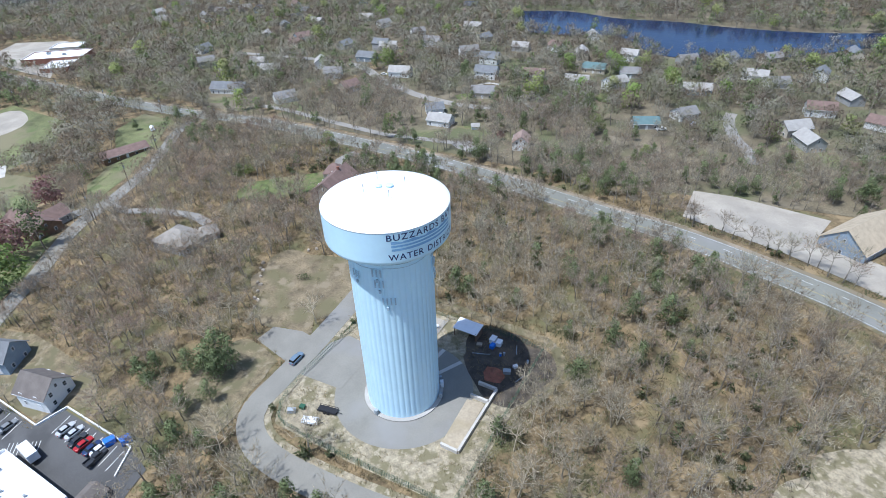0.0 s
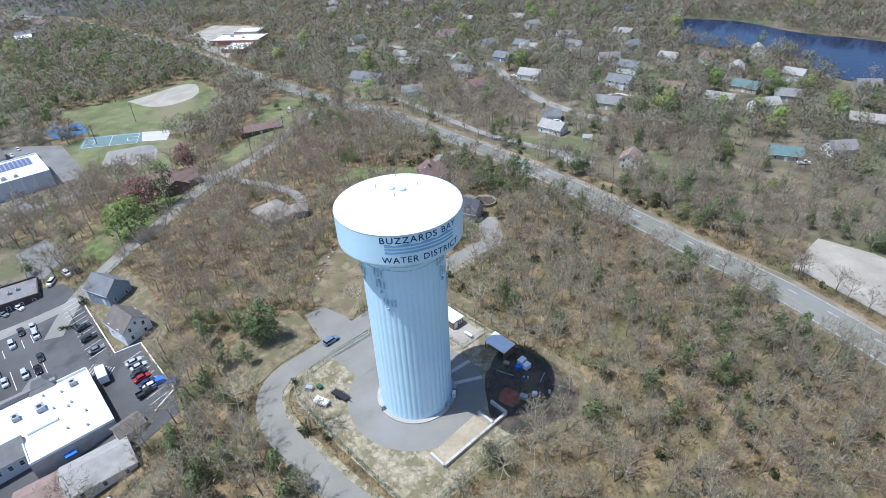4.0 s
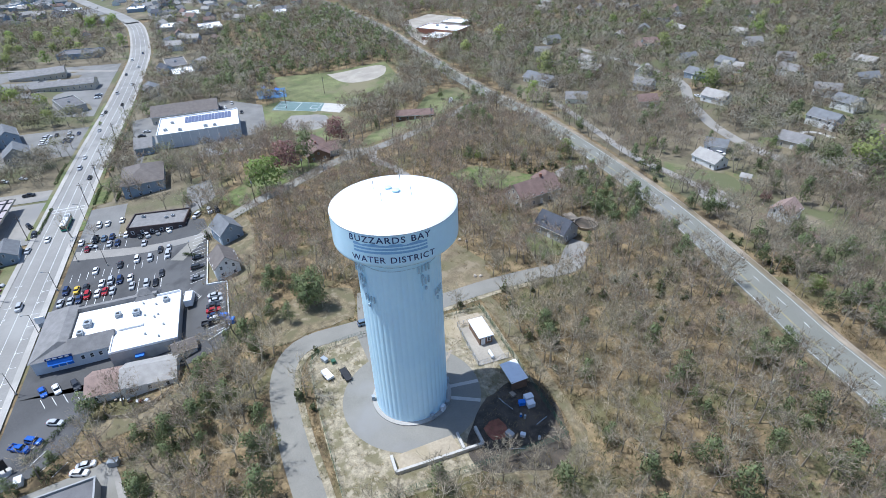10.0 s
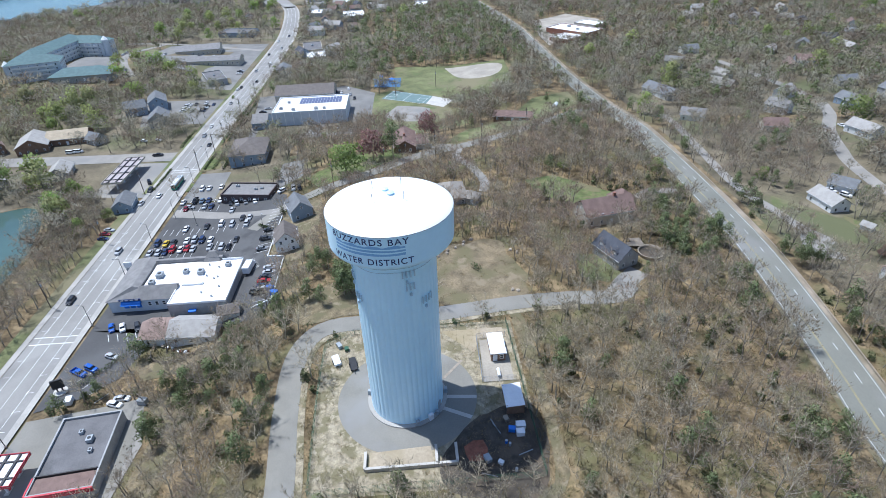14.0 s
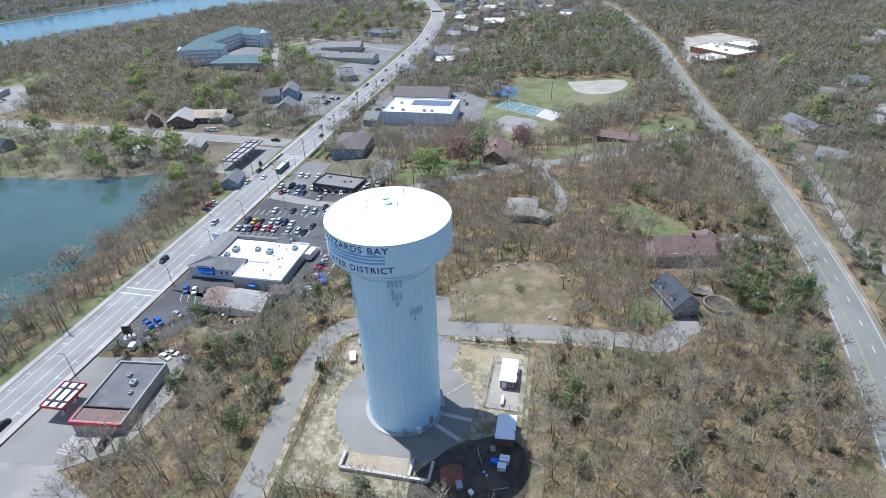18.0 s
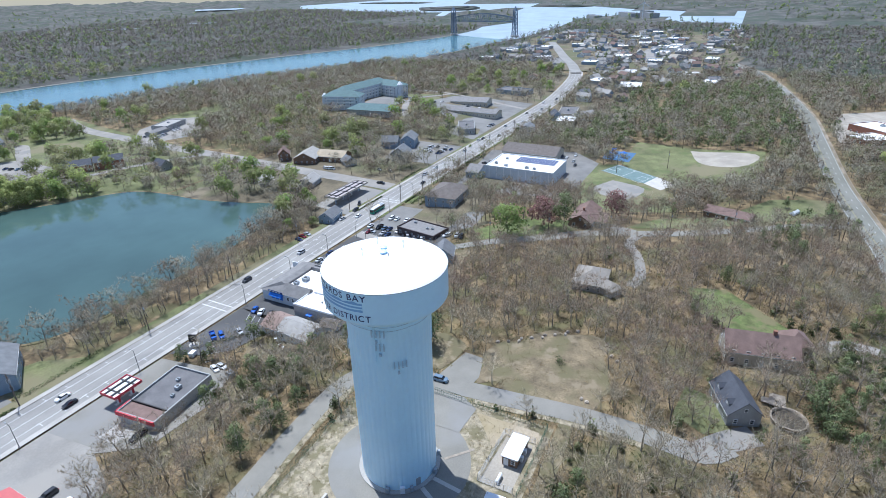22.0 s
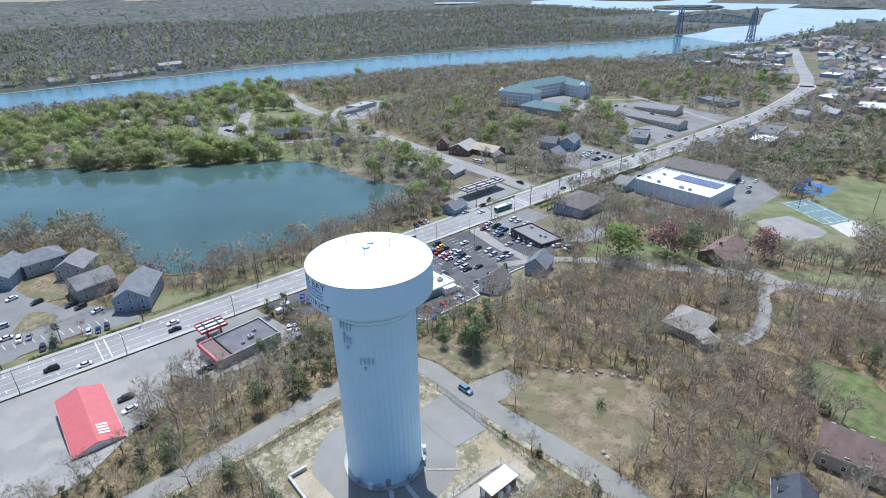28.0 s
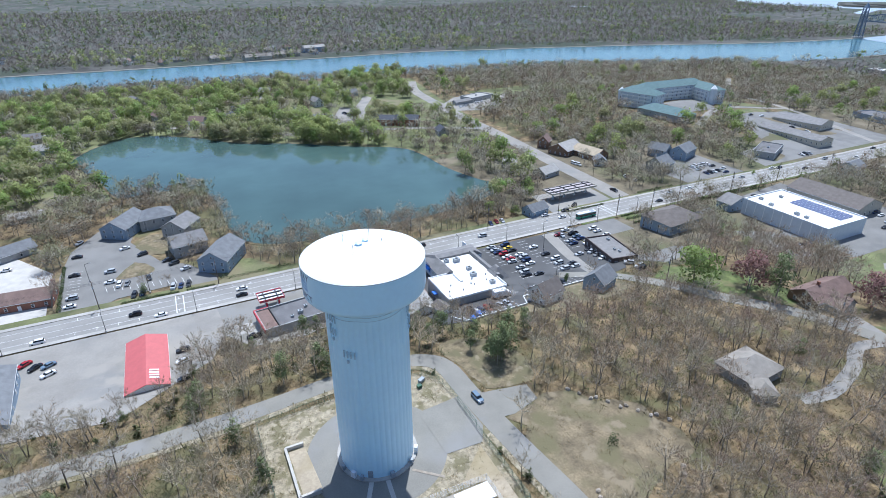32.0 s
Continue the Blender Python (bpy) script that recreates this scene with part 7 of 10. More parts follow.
LAMP_CLEAR = surface("headlamp_glass", (0.75, 0.75, 0.72), 0.2, 0.05, 2.0, 8.0, 0.0)
LAMP_RED = surface("tail_lamp_glass", (0.35, 0.01, 0.01), 0.3, 0.05, 2.0, 8.0, 0.0)
# length, width, belt height, roof height, cabin from, cabin to (at the belt), cabin from, to (at the roof)
CAR_SIZES = {"sedan": (4.7, 1.82, 0.92, 1.45, -1.55, 1.15, -0.95, 0.45), "suv": (4.75, 1.9, 1.08, 1.72, -2.15, 1.2, -1.85, 0.55),
             "pickup": (5.6, 1.95, 1.12, 1.82, -0.6, 1.5, -0.45, 0.85), "van": (5.2, 1.95, 1.2, 2.0, -2.45, 1.9, -2.3, 1.1)}


def rounded(x0, x1, y, z, c):
    return [(x0 + c, -y, z), (x1 - c, -y, z), (x1, -y + c, z), (x1, y - c, z), (x1 - c, y, z), (x0 + c, y, z), (x0, y - c, z), (x0, -y + c, z)]


WHEEL = Build().add([(0.33 * math.cos(k * 0.5236), q, 0.33 * math.sin(k * 0.5236)) for q in (-0.11, 0.11) for k in range(12)],
                    [tuple(range(12)), tuple(range(23, 11, -1)), *[(k, 12 + k, 12 + (k + 1) % 12, (k + 1) % 12) for k in range(12)]]).mesh("wheel", RUBBER)
CAR_MESH = {}
for kind, (l, w, belt, top, ca, cb, ra, rb) in CAR_SIZES.items():
    h, y = l / 2, w / 2
    body = Build().hull(rounded(-h, h, y - 0.06, 0.24, 0.25), rounded(-h, h, y, 0.5, 0.3)).hull(rounded(-h, h, y, 0.5, 0.3), rounded(-h + 0.08, h - 0.12, y - 0.06, belt - 0.06, 0.4))
    body.hull(rounded(-h + 0.08, h - 0.12, y - 0.06, belt - 0.06, 0.4), rounded(-h + 0.25, h - 0.4, y - 0.14, belt, 0.4))
    if kind == "pickup":
        body = Build().hull(rounded(-h, h, y - 0.06, 0.3, 0.25), rounded(-h, h, y, 0.62, 0.3)).hull(rounded(-0.9, h, y, 0.62, 0.3), rounded(-0.9, h - 0.2, y - 0.08, belt, 0.35))
        body.box(-h, -y, 0.6, -0.9, -y + 0.1, belt).box(-h, y - 0.1, 0.6, -0.9, y, belt).box(-h, -y + 0.1, 0.6, -h + 0.1, y - 0.1, belt)
    glass = Build().hull([(ca, -y + 0.12, belt - 0.03), (cb, -y + 0.12, belt - 0.03), (cb, y - 0.12, belt - 0.03), (ca, y - 0.12, belt - 0.03)],
                         [(ra - 0.05, -y + 0.3, top - 0.09), (rb + 0.05, -y + 0.3, top - 0.09), (rb + 0.05, y - 0.3, top - 0.09), (ra - 0.05, y - 0.3, top - 0.09)])
    roof = Build().hull(rounded(ra - 0.1, rb + 0.12, y - 0.27, top - 0.1, 0.15), rounded(ra, rb, y - 0.36, top, 0.15))
    lamps = [Build().box(h - 0.16, s * (y - 0.5) - 0.2, 0.62, h - 0.015, s * (y - 0.5) + 0.2, 0.76).mesh("headlight", LAMP_CLEAR) for s in (-1, 1)]
    tails = [Build().box(-h + 0.005, s * (y - 0.42) - 0.16, 0.64, -h + 0.12, s * (y - 0.42) + 0.16, 0.82).mesh("tail_light", LAMP_RED) for s in (-1, 1)]
    CAR_MESH[kind] = (body, glass.mesh("window_band", CAR_GLASS), roof, lamps, tails, {})


def car(x, y, yaw, kind, colour):
    body, glass, roof, lamps, tails, made = CAR_MESH[kind]
    if colour not in made:
        made[colour] = (body.mesh("body", CAR_PAINT[colour]), roof.mesh("roof", CAR_PAINT[colour]))
    names = {"sedan": "saloon car", "suv": "sport utility car", "pickup": "pickup truck", "van": "van"}
    l = CAR_SIZES[kind][0]
    ob = thing("car" if kind in ("sedan", "suv") else kind, colour.replace("_", " ") + " " + names[kind] + " standing on the asphalt", "car" if kind in ("sedan", "suv") else kind, pose(x, y, at(x, y, 0.23), 0, 0, yaw))
    part("body", made[colour][0], None, ob)
    part("window_band", glass, None, ob, "dark tinted glass")
    part("roof", made[colour][1], None, ob)
    for q in lamps:
        part("headlight", q, None, ob)
    for q in tails:
        part("tail_light", q, None, ob)
    for xx in (-l * 0.3, l * 0.31):
        for s in (-1, 1):
            part("wheel", WHEEL, None, ob, "", pose(xx, s * (CAR_SIZES[kind][1] / 2 - 0.08), 0.33))
    return ob


for k, (cx, cy) in enumerate(((-226, -384), (-229.5, -385), (-233, -386), (-236.5, -387), (-248, -392), (-252, -393), (-256, -394), (-268, -424), (-274, -426), (-280, -428), (-284, -420), (-222, -396))):
    car(cx, cy, 75 + 7 * (k % 3), ('suv', 'sedan')[k % 2], ('white', 'white', 'silver', 'grey')[k % 4])
car(-151.0, -97.3, 0, 'suv', 'white')
car(-151.3, -94.0, 0, 'sedan', 'white')
car(-152.1, -88.3, 0, 'sedan', 'white')
car(-137.4, -102.1, 0, 'sedan', 'white')
car(-130.8, -98.7, 0, 'sedan', 'dark_red')
car(-138.1, -96.8, 0, 'pickup', 'black')
car(-137.8, -93.6, 0, 'sedan', 'grey_blue')
car(-138.1, -90.6, 0, 'sedan', 'navy')
car(-131.8, -90.7, 0, 'sedan', 'silver')
car(-131.6, -87.7, 0, 'sedan', 'navy')
car(-137.4, -85.0, 0, 'sedan', 'white')
car(-133.6, -79.5, 20, 'sedan', 'charcoal')
car(-132.5, -76.3, 20, 'suv', 'silver')
car(-132.4, -72.3, 20, 'sedan', 'grey')
car(-131.5, -67.7, 20, 'sedan', 'white')
car(-136.3, -56.0, -35, 'suv', 'white')
car(-136.5, -50.5, 10, 'suv', 'white')
car(-135.0, -47.4, 10, 'suv', 'charcoal')
car(-113.8, -78.4, 0, 'suv', 'white')
car(-111.9, -73.3, 0, 'suv', 'silver')
car(-116.5, -69.9, 0, 'sedan', 'charcoal')
car(-115.7, -66.5, 0, 'sedan', 'silver')
car(-110.1, -66.6, 0, 'suv', 'silver')
car(-111.7, -92.8, 0, 'sedan', 'white')
car(-112.7, -84.4, 0, 'sedan', 'charcoal')
car(-100.9, -100.8, 0, 'suv', 'navy')
car(-100.3, -97.3, 0, 'sedan', 'yellow')
car(-100.7, -94.4, 0, 'sedan', 'charcoal')
car(-101.5, -89.2, 0, 'sedan', 'white')
car(-101.8, -86.2, 0, 'suv', 'silver')
car(-101.2, -83.1, 0, 'suv', 'navy')
car(-101.0, -79.5, 0, 'sedan', 'white')
car(-93.5, -101.3, 0, 'sedan', 'silver')
car(-93.7, -98.1, 0, 'sedan', 'silver')
car(-93.8, -95.4, 0, 'sedan', 'navy')
car(-95.2, -93.0, 0, 'suv', 'red')
car(-94.9, -89.7, 0, 'sedan', 'white')
car(-95.4, -87.3, 0, 'sedan', 'red')
car(-94.8, -84.8, 0, 'sedan', 'silver')
car(-94.9, -78.2, 0, 'sedan', 'silver')
car(-93.5, -73.0, 0, 'suv', 'silver')
car(-92.4, -69.8, 0, 'sedan', 'black')
car(-97.5, -68.0, 0, 'sedan', 'charcoal')
car(-99.3, -54.5, 90, 'sedan', 'charcoal')
car(-92.2, -54.7, 90, 'suv', 'charcoal')
car(-84.8, -54.6, 90, 'sedan', 'grey')
car(-47.6, -96.8, 25, 'sedan', 'blue')
car(-47.4, -93.2, 25, 'sedan', 'white')
car(-46.9, -88.1, 25, 'suv', 'charcoal')
car(-33.6, -90.8, 65, 'sedan', 'silver')
car(-27.2, -97.5, 60, 'pickup', 'blue')
car(-28.7, -94.7, 60, 'suv', 'blue')
car(-15.4, -80.3, 85, 'sedan', 'white')
car(-69.0, -48.4, 90, 'sedan', 'silver')
car(-65.9, -48.0, 90, 'sedan', 'silver')
car(-63.2, -48.8, 90, 'sedan', 'charcoal')
car(-60.8, -48.8, 90, 'sedan', 'red')
car(-57.8, -48.5, 90, 'sedan', 'navy')
car(-55.8, -47.8, 90, 'sedan', 'white')
car(-54.6, -49.6, 90, 'pickup', 'charcoal')
car(82.1, -194.1, 60, 'sedan', 'silver')
car(81.7, -177.4, 0, 'sedan', 'charcoal')
car(81.2, -157.7, 0, 'sedan', 'charcoal')
car(80.2, -136.3, 0, 'suv', 'silver')
car(80.4, -129.6, 0, 'sedan', 'white')
car(67.4, -154.9, 0, 'suv', 'silver')
car(67.0, -144.4, 0, 'sedan', 'white')
car(63.4, -140.4, 80, 'suv', 'white')
car(60.5, -140.1, 80, 'sedan', 'grey')
car(52.3, -141.5, 100, 'sedan', 'charcoal')
car(57.8, -128.2, 80, 'suv', 'charcoal')
car(54.8, -128.7, 80, 'sedan', 'navy')
car(43.3, -128.3, 80, 'suv', 'silver')
car(40.4, -127.9, 80, 'sedan', 'navy')
car(37.4, -127.9, 80, 'suv', 'charcoal')
car(62.2, -177.9, 20, 'sedan', 'white')
car(54.7, -167.4, 20, 'suv', 'charcoal')
car(44.6, -155.8, 20, 'sedan', 'charcoal')
car(42.0, -151.2, 20, 'suv', 'charcoal')
car(37.6, -143.6, 20, 'sedan', 'white')
car(55.7, -209.6, 0, 'sedan', 'white')
car(87.1, -212.7, 40, 'pickup', 'charcoal')
car(108.6, -176.6, 0, 'sedan', 'white')
car(57.3, -112.0, 0, 'suv', 'black')
car(48.5, -107.3, 0, 'sedan', 'white')
car(88.2, -107.3, 0, 'suv', 'white')
car(83.0, -90.5, 30, 'sedan', 'grey_blue')
car(82.5, -85.2, 30, 'sedan', 'white')
car(90.2, -94.4, 40, 'sedan', 'red')
car(86.8, -91.0, 40, 'sedan', 'black')
car(42.3, -79.3, 0, 'suv', 'charcoal')
car(42.6, -71.9, 10, 'sedan', 'white')
car(42.5, -58.7, 10, 'sedan', 'charcoal')
car(18.9, -76.5, 5, 'pickup', 'black')
car(-31.6, -5.0, 93, 'suv', 'grey_blue')
car(-153.2, -122.8, 0, 'suv', 'charcoal')
car(-162.4, -126.7, 30, 'suv', 'black')
car(-146.2, -116.2, 0, 'sedan', 'white')
car(-198.8, -135.3, 90, 'pickup', 'charcoal')
car(-211.5, -184.5, 90, 'van', 'white')
car(-115.0, -126.2, 80, 'sedan', 'silver')
car(-111.6, -126.4, 80, 'sedan', 'dark_red')
car(-107.7, -125.6, 80, 'sedan', 'navy')
car(-242.0, -158.0, 0, 'suv', 'charcoal')
car(17.9, -114.2, 0, 'sedan', 'white')
car(18.8, -109.0, 0, 'sedan', 'black')
car(-64.6, -117.9, 0, 'suv', 'charcoal')
car(-96.4, -114.6, 0, 'suv', 'silver')
car(-139.2, -122.0, 0, 'sedan', 'silver')
car(-13.5, -81.5, 70, 'sedan', 'white')
car(-131.9, -97.5, 80, 'sedan', 'silver')
car(-126.1, -76.9, 0, 'sedan', 'silver')
car(-242.0, -118.1, 0, 'sedan', 'white')
car(-287.9, -117.5, 0, 'sedan', 'silver')
car(-320.7, -120.5, 0, 'sedan', 'white')
car(-326.2, -119.1, 0, 'sedan', 'charcoal')
car(-210.6, -188.3, 90, 'van', 'white')
car(-223.1, -152.1, 60, 'sedan', 'white')
car(-223.6, -143.7, 60, 'sedan', 'white')
car(-289.5, -141.4, 0, 'sedan', 'charcoal')
car(-291.7, -134.9, 0, 'sedan', 'white')
car(-275.8, -140.5, 0, 'sedan', 'silver')
car(-287.4, -128.9, 0, 'sedan', 'navy')
car(-252.8, -90.0, 90, 'sedan', 'white')
car(-265.1, -90.9, 90, 'sedan', 'charcoal')
car(-272.0, -88.7, 90, 'sedan', 'silver')
car(-245.0, -89.1, 90, 'sedan', 'navy')
car(-427.1, -208.4, 0, 'sedan', 'white')
car(-417.5, -211.9, 0, 'sedan', 'charcoal')
car(-426.9, -240.8, 0, 'sedan', 'silver')
car(-413.9, -238.4, 0, 'sedan', 'white')
car(-308.3, -37.5, 0, 'sedan', 'white')
car(-293.9, -35.4, 0, 'sedan', 'silver')
car(-284.9, -31.9, 0, 'sedan', 'charcoal')
car(-276.0, -146.0, 90, 'sedan', 'white')
car(-279.4, -146.0, 90, 'suv', 'white')
car(-282.8, -146.0, 90, 'sedan', 'white')
car(-286.2, -146.0, 90, 'suv', 'silver')
car(-289.6, -146.0, 90, 'sedan', 'white')
car(-274.0, -133.0, 90, 'sedan', 'navy')
car(-277.6, -133.0, 90, 'suv', 'charcoal')
car(-281.2, -133.0, 90, 'sedan', 'white')
car(-284.8, -133.0, 90, 'sedan', 'black')


for x, y, yaw, kind, colour in ((-76, -376, 100, "van", "white"), (-80, -378, 100, "van", "white"), (-84, -380, 100, "van", "white"), (-117, -404, 20, "sedan", "charcoal"), (-119, -399, 20, "sedan", "grey_blue"), (-121, -394, 20, "suv", "charcoal"), (-116, -409, 20, "sedan", "navy"),
                                (-300, -42, 0, "sedan", "white"), (-301, -46, 0, "suv", "navy"), (-302, -50, 0, "sedan", "silver"), (-303, -54, 0, "sedan", "charcoal"), (-304, -58, 0, "suv", "black"), (-222, -36, 90, "sedan", "silver"), (-226, -36, 90, "sedan", "charcoal"), (-230, -35.5, 90, "suv", "navy"),
                                (-340, -110.5, 0, "sedan", "black"), (-372, -117.5, 0, "suv", "silver"), (-395, -110, 0, "sedan", "white"), (-430, -118, 0, "sedan", "charcoal"), (-455, -111, 0, "sedan", "silver"), (-486, -119.5, 0, "suv", "white"), (-512, -113, 0, "sedan", "navy"), (-210, -110.5, 0, "sedan", "charcoal"), (-226, -117.8, 0, "suv", "silver"),
                                (-366, -130, 90, "sedan", "white"), (-370, -130, 90, "suv", "charcoal"), (-374, -130, 90, "sedan", "silver"), (-425, -150, 90, "sedan", "navy"), (-425, -165, 90, "suv", "white"), (-425, -178, 90, "sedan", "charcoal"), (-340, -156, 0, "sedan", "black"), (-341, -160, 0, "sedan", "charcoal"),
                                (-100, 182, 30, "sedan", "white"), (-95, 185, 30, "suv", "white"), (-172, 238, 10, "sedan", "white"), (33, 229, 70, "sedan", "white"), (20, 214, 40, "pickup", "white")):
    car(x, y, yaw, kind, colour)

# bus, box truck, dumpsters
bus = thing("bus", "green and white city bus on the main street", "bus", pose(-158, -111.2, at(-158, -111.2, 0.27), 0, 0, 0))
BUS_GREEN = surface("bus_green_paint", (0.03, 0.26, 0.17), 0.35, 0.06, 1.0, 6.0, 0.0)
part("body", Build().hull(rounded(-5.9, 5.9, 1.27, 0.35, 0.2), rounded(-5.9, 5.9, 1.27, 2.7, 0.2)), BUS_GREEN, bus)
part("window_band", Build().box(-5.6, -1.3, 1.35, 5.6, 1.3, 2.45), CAR_GLASS, bus, "dark band of windows")
part("windscreen", Build().box(5.7, -1.1, 1.1, 5.93, 1.1, 2.5), CAR_GLASS, bus)
part("roof", Build().hull(rounded(-5.9, 5.9, 1.27, 2.7, 0.2), rounded(-5.7, 5.7, 1.1, 2.98, 0.25)), WHITE_METAL, bus, "white roof")
part("roof_unit", Build().box(-4.8, -0.8, 2.98, -2.6, 0.8, 3.2), GREY_METAL, bus)
for xx in (-3.6, 3.9):
    for s in (-1, 1):
        part("wheel", WHEEL, None, bus, "", pose(xx, s * 1.2, 0.5) @ Matrix.Diagonal((1.5, 1.2, 1.5, 1)))
truck = thing("box_truck", "pale grey box truck behind the store", "truck", pose(-71.5, -56.5, at(-71.5, -56.5, 0.22), 0, 0, 175))
part("cargo_box", Build().box(-3.6, -1.2, 0.9, 2.0, 1.2, 3.3), WHITE_METAL, truck)
part("cab", Build().hull(rounded(2.1, 4.2, 1.05, 0.5, 0.2), rounded(2.1, 4.1, 1.05, 1.5, 0.2)).hull(rounded(2.1, 3.9, 1.0, 1.5, 0.1), rounded(2.1, 3.1, 0.9, 2.3, 0.1)), WHITE_METAL, truck)
for xx in (-2.2, 3.1):
    for s in (-1, 1):
        part("wheel", WHEEL, None, truck, "", pose(xx, s * 1.0, 0.42) @ Matrix.Diagonal((1.25, 1.2, 1.25, 1)))
for dx, dy, dyaw, m_, lab in ((-51.5, -43.5, 70, BLUE_TARP, "blue steel dumpster behind the store"), (-55, -45.5, 70, BLUE_TARP, "blue steel dumpster with flat lid"), (-13, -73.5, 80, GREY_METAL, "dark grey dumpster beside the fuel shop"), (-16, -95, 10, WHITE_METAL, "small white kiosk box on the forecourt")):
    crate(dx, dy, dyaw, 2.4, 1.7, 1.6, m_, "dumpster", lab, "dumpster")
loader = thing("forklift", "yellow forklift parked behind the store", "forklift", pose(-48.5, -55.8, at(-48.5, -55.8, 0.2), 0, 0, 30))
part("body", Build().hull(rounded(-1.2, 1.0, 0.6, 0.3, 0.15), rounded(-1.1, 0.8, 0.55, 1.2, 0.15)), CAR_PAINT["yellow"], loader)
part("mast", Build().box(1.0, -0.45, 0.1, 1.15, -0.35, 2.6).box(1.0, 0.35, 0.1, 1.15, 0.45, 2.6), BLACK_METAL, loader)
part("overhead_guard", Build().box(-0.7, -0.5, 2.0, 0.7, 0.5, 2.1).box(-0.7, -0.5, 1.2, -0.6, -0.4, 2.0).box(-0.7, 0.4, 1.2, -0.6, 0.5, 2.0), BLACK_METAL, loader)

# ---- parking lines ----
def bay_lines(name, x0, y0, dx, dy, n, lx, ly, parent):
    b = Build()
    for k in range(n):
        xa, ya = x0 + dx * k, y0 + dy * k
        d = Vector((lx, ly, 0)).normalized()
        s = Vector((-d.y, d.x, 0)) * 0.08
        q = [Vector((xa, ya, 0)) - s, Vector((xa + lx, ya + ly, 0)) - s, Vector((xa + lx, ya + ly, 0)) + s, Vector((xa, ya, 0)) + s]
        b.add([(p.x, p.y, at(p.x, p.y, 0.25)) for p in q], [(0, 1, 2, 3)])
    part(name, b, PAINT_WHITE, parent, "white painted bay lines")


bay_lines("bay_lines", -112.5, -101, 0, 2.75, 13, 5.2, 0, store_lot)
bay_lines("bay_lines", -99.5, -101, 0, 2.75, 13, 10.4, 0, store_lot)
bay_lines("bay_lines", -142, -99, 0, 2.75, 8, 5.0, 0, store_lot)
bay_lines("bay_lines", -133, -101, 0, 2.75, 9, 5.0, 0, store_lot)
bay_lines("bay_lines", -119, -57.3, 2.75, 0, 14, 0, 5.2, store_lot)
bay_lines("bay_lines", -72, -50.6, 2.75, 0, 9, 0, 5.2, store_lot)
bay_lines("bay_lines", -80, -57, 0.9, 0.5, 9, 2.0, -2.5, store_lot)
bay_lines("bay_lines", -45, -97, 0, 2.9, 5, 4.0, 2.0, store_lot)
bay_lines("bay_lines", -24, -97, 3.0, 3.0, 4, -3.6, 2.8, store_lot)
bay_lines("bay_lines", 83, -130, 0, -2.9, 12, -4.6, 0.4, condo_lot)
bay_lines("bay_lines", 36, -131, 2.9, -0.5, 12, 0.8, -4.6, condo_lot)
tick = Build()
for k in range(-16, 12):
    for s in (-1, 1):
        xx, yy = k * 7.0, -113.6 + s * 5.2
        tick.add([(xx - 0.08, yy - 1.0, at(xx, yy, 0.31)), (xx + 0.08, yy - 1.0, at(xx, yy, 0.31)), (xx + 0.08, yy + 1.0, at(xx, yy, 0.31)), (xx - 0.08, yy + 1.0, at(xx, yy, 0.31))], [(0, 1, 2, 3)])
        tick.add([(xx - 0.7, yy - s * 1.0 - 0.08, at(xx, yy, 0.312)), (xx + 0.7, yy - s * 1.0 - 0.08, at(xx, yy, 0.312)), (xx + 0.7, yy - s * 1.0 + 0.08, at(xx, yy, 0.312)), (xx - 0.7, yy - s * 1.0 + 0.08, at(xx, yy, 0.312))], [(0, 1, 2, 3)])
part("parking_ticks", tick, PAINT_WHITE, main_street, "white parking tick marks")
cross = Build()
for xx in (-45.5, -42.2, -176.5, -173.5, 40.2, 43.0):
    cross.add([(xx - 0.2, -120.4, at(xx, -120, 0.315)), (xx + 0.2, -120.4, at(xx, -120, 0.315)), (xx + 0.2, -106.6, at(xx, -107, 0.315)), (xx - 0.2, -106.6, at(xx, -107, 0.315))], [(0, 1, 2, 3)])
part("crosswalk_line", cross, PAINT_WHITE, main_street, "white crosswalk lines")

# ---- street lamps and poles ----
lamp_post = Build().tube(0, 0, 0, 8.2, 0.11, 0.07, n=8).mesh("pole", BLACK_METAL)
lamp_arm = Build().beam((0, 0, 8.1), (0, 1.9, 8.5), 0.09).mesh("arm", BLACK_METAL)
lamp_head = Build().hull([(-0.16, 1.5, 8.4), (0.16, 1.5, 8.4), (0.16, 2.3, 8.4), (-0.16, 2.3, 8.4)], [(-0.1, 1.6, 8.6), (0.1, 1.6, 8.6), (0.1, 2.2, 8.6), (-0.1, 2.2, 8.6)]).mesh("lamp_head", GREY_METAL)
lamp_foot = Build().tube(0, 0, 0, 0.7, 0.3, n=10).mesh("foot", CONCRETE)


def street_lamp(x, y, yaw):
    ob = thing("street_lamp", "slim black street lamp on a curved arm", "street lamp", pose(x, y, at(x, y, 0.2), 0, 0, yaw), "street lamps")
    part("pole", lamp_post, None, ob)
    part("arm", lamp_arm, None, ob)
    part("lamp_head", lamp_head, None, ob)
    part("foot", lamp_foot, None, ob)


